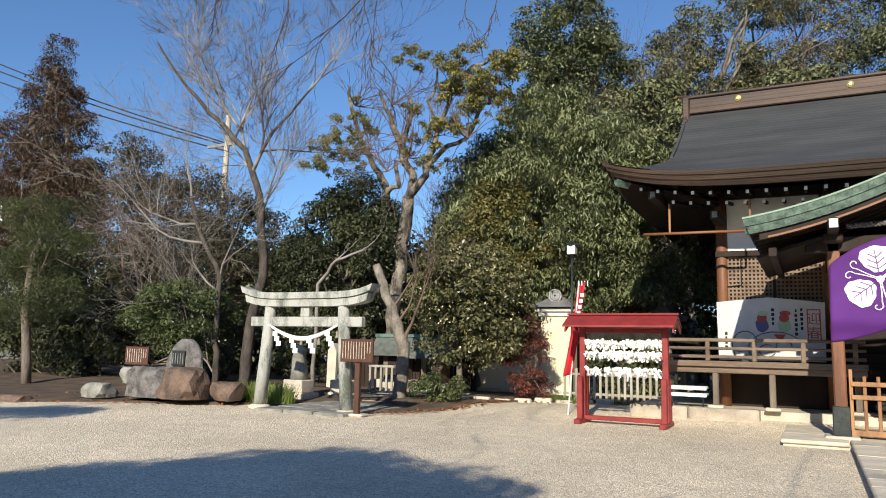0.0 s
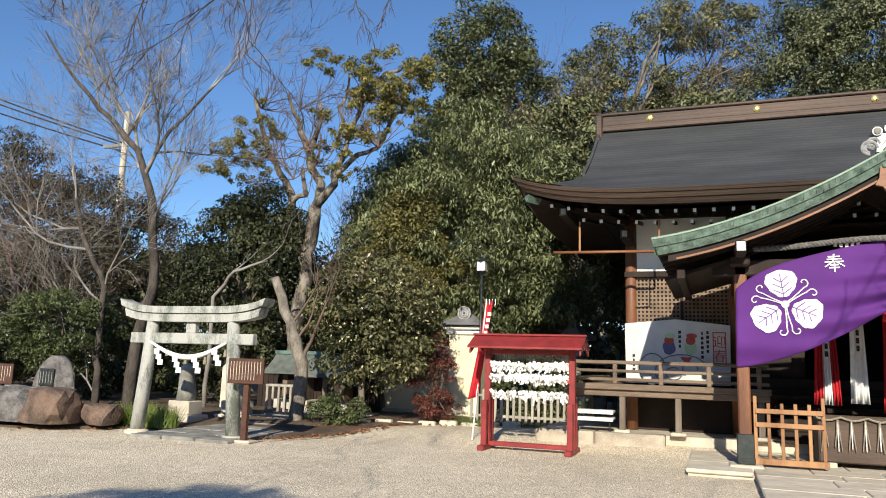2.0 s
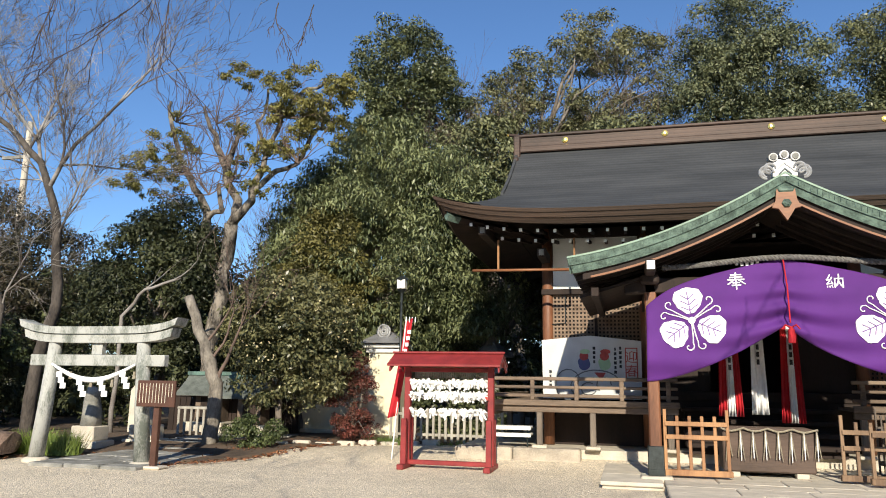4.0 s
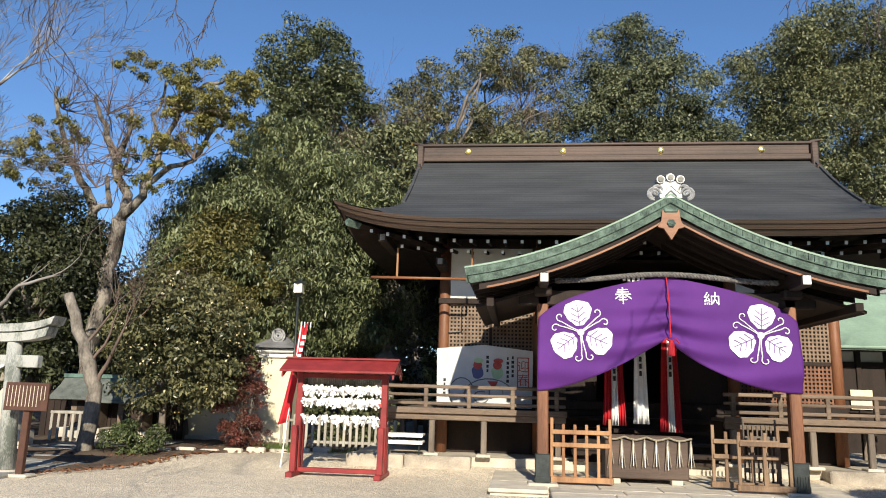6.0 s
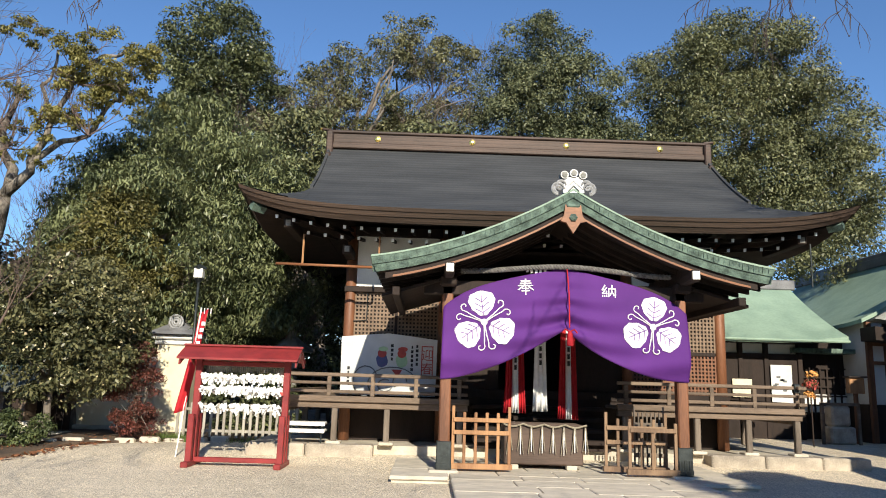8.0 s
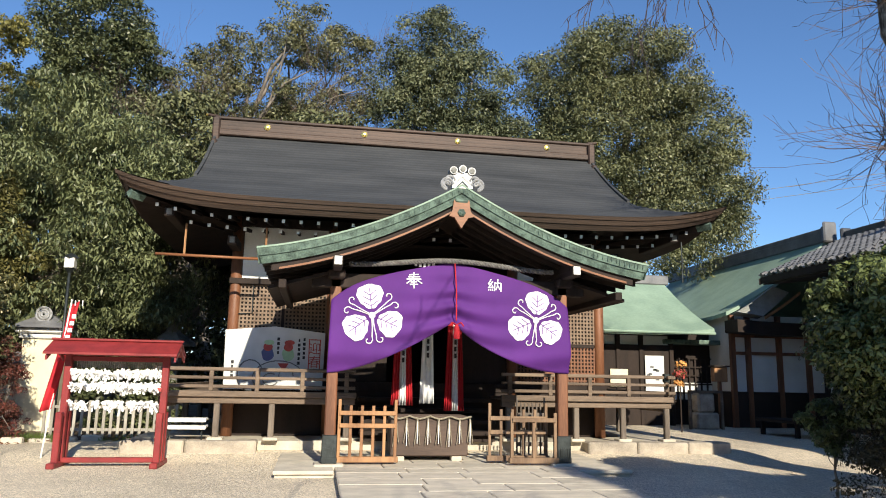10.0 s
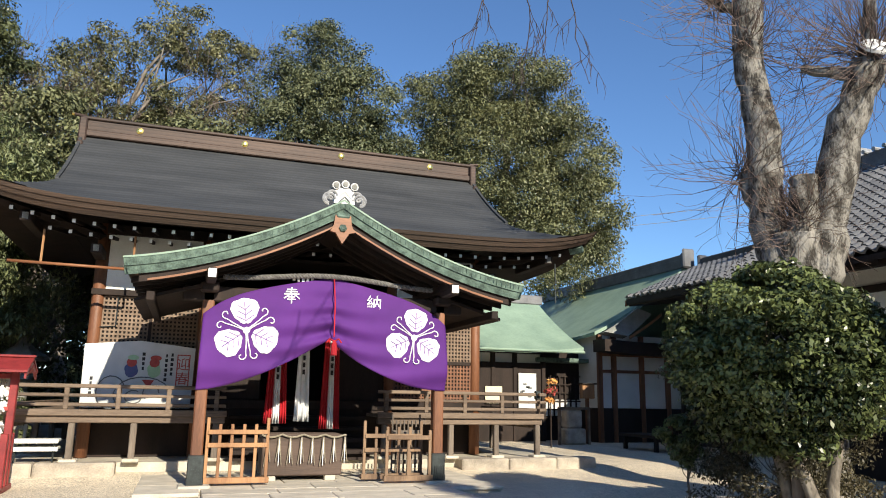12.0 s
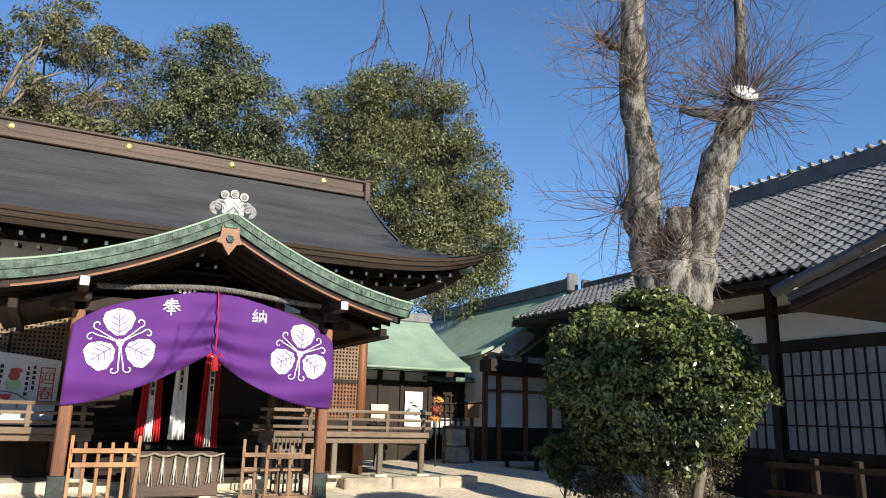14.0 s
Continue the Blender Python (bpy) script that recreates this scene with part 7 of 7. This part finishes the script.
for i, (x, y, h) in enumerate(((-0.2, 19, 15.5), (-9.2, 15.5, 12.5), (1.0, 20, 14.5), (-15, 12, 8.5), (-2.2, 20, 15.5), (-8.6, 19.5, 15.5), (-5.2, 19.6, 15.0), (-7.2, 20.4, 14.0))):
    bare_tree("bare_woodland_tree", "leafless tree in the wood behind the hall", (x, y, 0), [(x, y, 0), (x + 0.1, y, h * 0.3), (x + 0.1, y, h * 0.65)], 0.16, 0.08,
              [(0.64 + 0.085 * k, (0.5 * math.cos(2.1 * k), 0.4 * math.sin(2.1 * k), 1), h * 0.2, 0.055) for k in range(5)], BARK, TWIG, 70 + i, spread=0.45, lift_=0.14, ratio=0.7, wob=0.09)


# pollarded street tree with thick cut trunks and sprays of shoots
def pollard():
    o = thing("pollarded_tree", (7.0, -3.1, 0), "thick pollarded tree with pale patchy bark and sprays of bare shoots", "tree")
    rng = np.random.default_rng(80)
    def trunk(pts, rad, name="trunk", seg=16):
        P, R = [], []
        for (p, r), (q, s) in zip(zip(pts, rad), zip(pts[1:], rad[1:])):
            for k in range(5):
                t = k / 5
                P.append(Vector(p).lerp(Vector(q), t) + Vector(rng.normal(size=3)) * 0.015)
                R.append(0.92 * (r + (s - r) * t) * (1 + 0.05 * rng.normal()))
        P.append(Vector(pts[-1]))
        R.append(rad[-1])
        return part(name, T(P, R, seg), PATCHBARK, o, smooth=True)
    trunk([(7.05, -3.1, 0), (7.05, -3.1, 3.2), (7.05, -3.15, 4.2)], [0.6, 0.52, 0.45])
    trunk([(6.9, -3.0, 3.4), (6.76, -2.78, 4.4), (6.80, -2.8, 6.0), (6.70, -2.7, 7.4), (6.76, -2.76, 9.6), (6.8, -2.8, 11.5)], [0.36, 0.31, 0.29, 0.27, 0.24, 0.18])
    trunk([(7.25, -3.3, 3.4), (7.40, -3.43, 4.3), (7.62, -3.68, 5.8), (7.93, -4.02, 7.0)], [0.38, 0.33, 0.31, 0.27])
    trunk([(7.9, -4.0, 6.7), (7.98, -4.1, 7.8), (8.03, -4.15, 9.4), (8.03, -4.15, 11.0)], [0.16, 0.11, 0.10, 0.07], seg=10)
    trunk([(7.05, -3.15, 3.9), (7.06, -3.3, 4.5), (7.06, -3.33, 5.12)], [0.3, 0.25, 0.23])
    part("cut_face", Shape().lathe([(0.0, 0), (0.205, 0), (0.21, 0.02), (0.0, 0.025)], 14, (7.06, -3.33, 5.12)), CUTWOOD, o, "orange-brown sawn face")
    d = Shape().lathe([(0.0, 0), (0.24, 0), (0.22, 0.06), (0.1, 0.11), (0.0, 0.12)], 14)
    d.v = [Matrix.Translation((7.86, -4.22, 7.15)) @ pose(0, 0, 0, 48, -20, 0) @ v for v in d.v]
    part("sealed_cut", d, WHITE, o, "white sealed pruning wound")
    trunk([(6.75, -2.8, 4.6), (6.58, -2.62, 5.1), (6.60, -2.6, 5.4)], [0.2, 0.15, 0.1], "stub", 10)
    trunk([(7.8, -3.9, 6.85), (7.5, -3.55, 6.95), (7.3, -3.3, 7.1)], [0.14, 0.1, 0.08], "stub", 10)
    trunk([(6.7, -2.75, 8.3), (6.4, -2.5, 8.5), (6.2, -2.3, 8.75)], [0.12, 0.09, 0.06], "stub", 10)
    tw = Soup()
    for p, n, L in (((6.55, -2.6, 5.3), 46, 1.5), ((6.68, -2.7, 7.6), 46, 1.5), ((7.95, -4.05, 7.1), 110, 1.7), ((7.0, -3.15, 4.35), 110, 0.9), ((6.3, -2.4, 8.6), 34, 1.4), ((7.3, -3.3, 7.1), 14, 1.0), ((6.8, -2.8, 9.6), 50, 1.6), ((8.03, -4.15, 9.5), 60, 1.6)):
        for _ in range(int(n * 1.7)):
            d = Vector(rng.normal(size=3)) + Vector((0, -0.1, 0.45))
            grow(tw, rng, Vector(p) + Vector(rng.normal(size=3)) * 0.1, d, L * (0.4 + 0.6 * rng.random()), 0.009, 1, 0.5, 0.16, 3, (4, 3, 3, 3, 3), 0.6, 0.24, None, 0.0035)
    tagged(part("shoot_spray", tw, TWIG, o, "dense sprays of thin brown shoots"), kind="stuff")


pollard()


# drooping twigs of the cherry overhead, its trunk behind the visitor
def cherry():
    o = thing("weeping_cherry", (-3.0, -22.0, 0), "bare weeping cherry with thin dark hanging twigs", "tree")
    rng = np.random.default_rng(90)
    g = Shape()
    limb(g, rng, (-3.0, -22.0, 0), (-3.2, -21.0, 4.6), 0.26, 0.16, 0.03, 7, 10)
    limb(g, rng, (-3.2, -21.0, 4.5), (-5.9, -7.4, 6.2), 0.014, 0.008, 0.03, 12, 8)
    limb(g, rng, (-3.2, -21.0, 4.6), (1.2, -6.6, 6.9), 0.014, 0.008, 0.03, 12, 8)
    limb(g, rng, (-3.2, -21.0, 4.4), (-7.6, -8.2, 6.0), 0.014, 0.008, 0.03, 12, 8)
    part("boughs", g, TWIGDARK, o, smooth=True)
    sh = Soup()
    for p, d, L in (((-4.0, -17.2, 4.9), (1, 0.05, 0.05), 2.6), ((-2.5, -17.6, 5.2), (1, 0.1, 0.0), 2.6), ((-3.4, -18.0, 5.0), (0.8, 0.3, 0.1), 2.2)):
        grow(sh, rng, p, d, L, 0.05, 3, 0.5, 0.02, 3, ratio=0.66, wob=0.12, rmin=0.012)
    part("side_bough", sh, TWIGDARK, o)
    t = Soup()
    def hang(p, d, L, depth=2):
        pts, rad = [Vector(p)], [0.007 if depth == 2 else 0.004]
        d = Vector(d).normalized()
        for i in range(8):
            d = (d + Vector(rng.normal(size=3)) * 0.16 + Vector((0, 0, -0.12))).normalized()
            pts.append(pts[-1] + d * L / 8)
            rad.append(rad[0] * (1 - 0.6 * (i + 1) / 8))
            if i % 2 and depth == 2:
                t.tube([pts[-1], pts[-1] + d.cross(Vector((0, 1, 0))) * 0.012 + Vector((0, 0, 0.012))], [0.006, 0.003], 4, False)
        t.tube(pts, rad, 4, False)
        if depth:
            for i in (2, 3, 5, 6):
                e = Vector((rng.normal(), 0.4 * rng.normal(), -0.5))
                hang(pts[i], d + e * 0.9, L * 0.45, depth - 1)
    for x, y, z, dx, L in ((-6.0, -7.1, 4.95, -0.4, 1.2), (-6.15, -7.1, 4.9, -0.9, 1.5), (-6.2, -7.2, 5.0, 0.35, 0.9), (-6.7, -7.6, 4.95, -0.6, 1.0), (-5.3, -6.6, 4.85, 0.05, 0.55), (-5.0, -6.5, 4.85, 0.05, 0.45), (-7.2, -8.0, 4.9, -0.6, 0.6), (0.35, -5.9, 5.75, 0.1, 0.9), (0.75, -5.95, 5.75, 0.25, 1.1), (1.2, -6.2, 5.65, 0.3, 1.1), (1.05, -6.1, 5.7, -0.2, 0.8)):
        hang((x, y, z), (dx, 0, -0.8), L)
    tagged(part("twig_spray", t, TWIGDARK, o), kind="stuff")


cherry()
# evergreen behind the visitor that shades part of the yard
leafy_tree("yard_tree", "broad evergreen casting shade over the gravel", (-6.6, -24.0, 0), (-6.6, -24.0, 5), 0.35,
           crown(31, [((-3.9, -22.0, 6.6), (3.1, 1.4, 1.3), 80, 0.7), ((-6.9, -22.6, 6.1), (1.1, 1.2, 0.8), 14, 0.6), ((-13.2, -17.6, 6.4), (1.2, 0.9, 0.6), 10, 0.5)]), None, 26400, 0.210, LEAF_DEEP, seed=42)

leafy_tree("yard_tree", "evergreen behind the visitor shading the clipped bush", (7.6, -23.5, 0), (6.6, -21.5, 8.0), 0.3,
           crown(32, [((5.25, -20.5, 9.5), (0.65, 0.6, 0.9), 18, 0.36)]), None, 5000, 0.16, LEAF_DEEP, seed=43)

# ---- small growth and litter ----
rng = np.random.default_rng(7)


def litter(name, label, n, size, mat, xs, ys, z):
    p = np.stack([rng.uniform(*xs, n), rng.uniform(*ys, n), np.full(n, z)], 1)
    keep = [bed_front(a) - 0.75 < b for a, b, _ in p]
    p = p[np.array(keep)]
    n = len(p)
    p[:, 2] = [ground_z(a, b) + z for a, b, _ in p]
    an = rng.uniform(0, 6.28, n)
    s = size * rng.uniform(0.6, 1.3, n)
    ax = np.stack([np.cos(an), np.sin(an), rng.normal(scale=0.3, size=n)], 1) * s[:, None]
    sd = np.stack([-np.sin(an), np.cos(an), rng.normal(scale=0.3, size=n)], 1) * s[:, None] * 0.6
    co = np.stack([p - ax, p - sd, p + ax, p + sd], 1).reshape(-1, 3)
    me = mesh_of(name, (co, 4), mat)
    tagged(new(name, me), label, "leaf litter", kind="stuff")


litter("fallen_leaves", "brown fallen leaves along the edge of the bed", 2600, 0.045, LEAF_DRY, (-19, -7), (-4, 4.5), 0.035)
litter("fallen_leaves", "brown fallen leaves under the gate trees", 1500, 0.05, LEAF_DRY, (-11.2, -8.6), (-0.8, 3.2), 0.04)


def grass_tuft(x, y, r, n, h, label):
    a = rng.uniform(0, 6.28, n)
    q = r * np.sqrt(rng.random(n))
    b = np.stack([x + q * np.cos(a), y + 0.6 * q * np.sin(a), np.full(n, 0.04)], 1)
    d = rng.normal(scale=0.35, size=(n, 3))
    d[:, 2] = 1
    L = h * rng.uniform(0.5, 1.2, n)[:, None]
    s = np.stack([np.cos(a + 1), np.sin(a + 1), 0 * a], 1) * 0.012
    co = np.stack([b - s, b + s, b + d * L], 1).reshape(-1, 3)
    tagged(new("grass_tuft", mesh_of("grass_tuft", (co, 3), LEAF_GRASS)), label, "grass", kind="stuff")


grass_tuft(-13.3, 0.1, 0.75, 1300, 0.42, "tuft of long green grass beside the stone gate")
grass_tuft(-7.6, 3.9, 0.6, 700, 0.25, "grass at the foot of the plaster pillar")
grass_tuft(-5.6, 3.9, 0.9, 500, 0.2, "thin grass behind the paper rack")

# far-off house, utility pole and cables
fh = thing("far_house", (-46, 12, 0), "pale distant house behind the cedars", "house")
part("wall", B(-49, -43, 12, 18, 0, 9.5), PLASTER, fh)
part("roof", Shape().slab(lambda u, v: (-49.5 + 7 * u, 11.5 + 7 * v, 9.5 + 1.4 * (1 - abs(2 * v - 1))), 1, 2, (0, 0, -0.2)), TILE, fh)
for x in (-47.8, -45.4):
    w = part("window", B(x, x + 1.2, 11.95, 12.0, 5.5, 7.0), IRON, fh)
up = thing("utility_pole", (-24.5, 10, 0), "pale concrete utility pole with a crossarm", "utility pole")
part("pole", T([(-24.5, 10, 0), (-24.5, 10, 11.2)], [0.16, 0.11], 10), STONE, up)
part("crossarm", B(-25.6, -23.9, 9.95, 10.05, 9.75, 9.87), GREYSTONE, up)
for k, (z0, z1) in enumerate(((9.9, 21.0), (9.8, 20.4), (9.55, 19.6))):
    single("overhead_cable", T([(-24.6 - 28 * t, 10, z0 + (z1 - z0) * t - 1.0 * 4 * t * (1 - t) * 0.4) for t in [i / 10 for i in range(11)]], 0.034, 5), BLACK, "thin black overhead cable", "cable", "overhead cables", at=(-24.6, 10, z0))
for k in range(2):
    single("overhead_cable", T([(2 + 40 * t, 34 - 30 * t, 9.6 + 0.5 * k + 2.6 * t) for t in [i / 10 for i in range(11)]], 0.014, 5), GREYSTONE, "thin grey cable crossing the sky", "cable", "overhead cables", at=(2, 34, 9.6))
# wooded distance closing the view
for i, (x, y, r, h) in enumerate(((-60, 30, 16, 9), (-35, 34, 16, 10), (-12, 34, 16, 9.5), (12, 36, 14, 8), (-75, 5, 14, 9), (-70, -25, 16, 9), (40, 30, 16, 6.5), (55, 0, 16, 7), (45, -35, 18, 9), (0, -45, 20, 9), (-35, -42, 18, 9))):
    r_ = np.random.default_rng(200 + i)
    bl = clumps(r_, (x, y, h * 0.45), (r, 3, h * 0.5), 60, 2.2, hollow=0.2)
    tagged(new("distant_wood", mesh_of("distant_wood", (leaf_cloud(r_, bl, 7000, 0.9, 0.2, 0.6, 0.2), 4), LEAF_DEEP)), "dark evergreen wood closing the distance", "wood", kind="stuff")
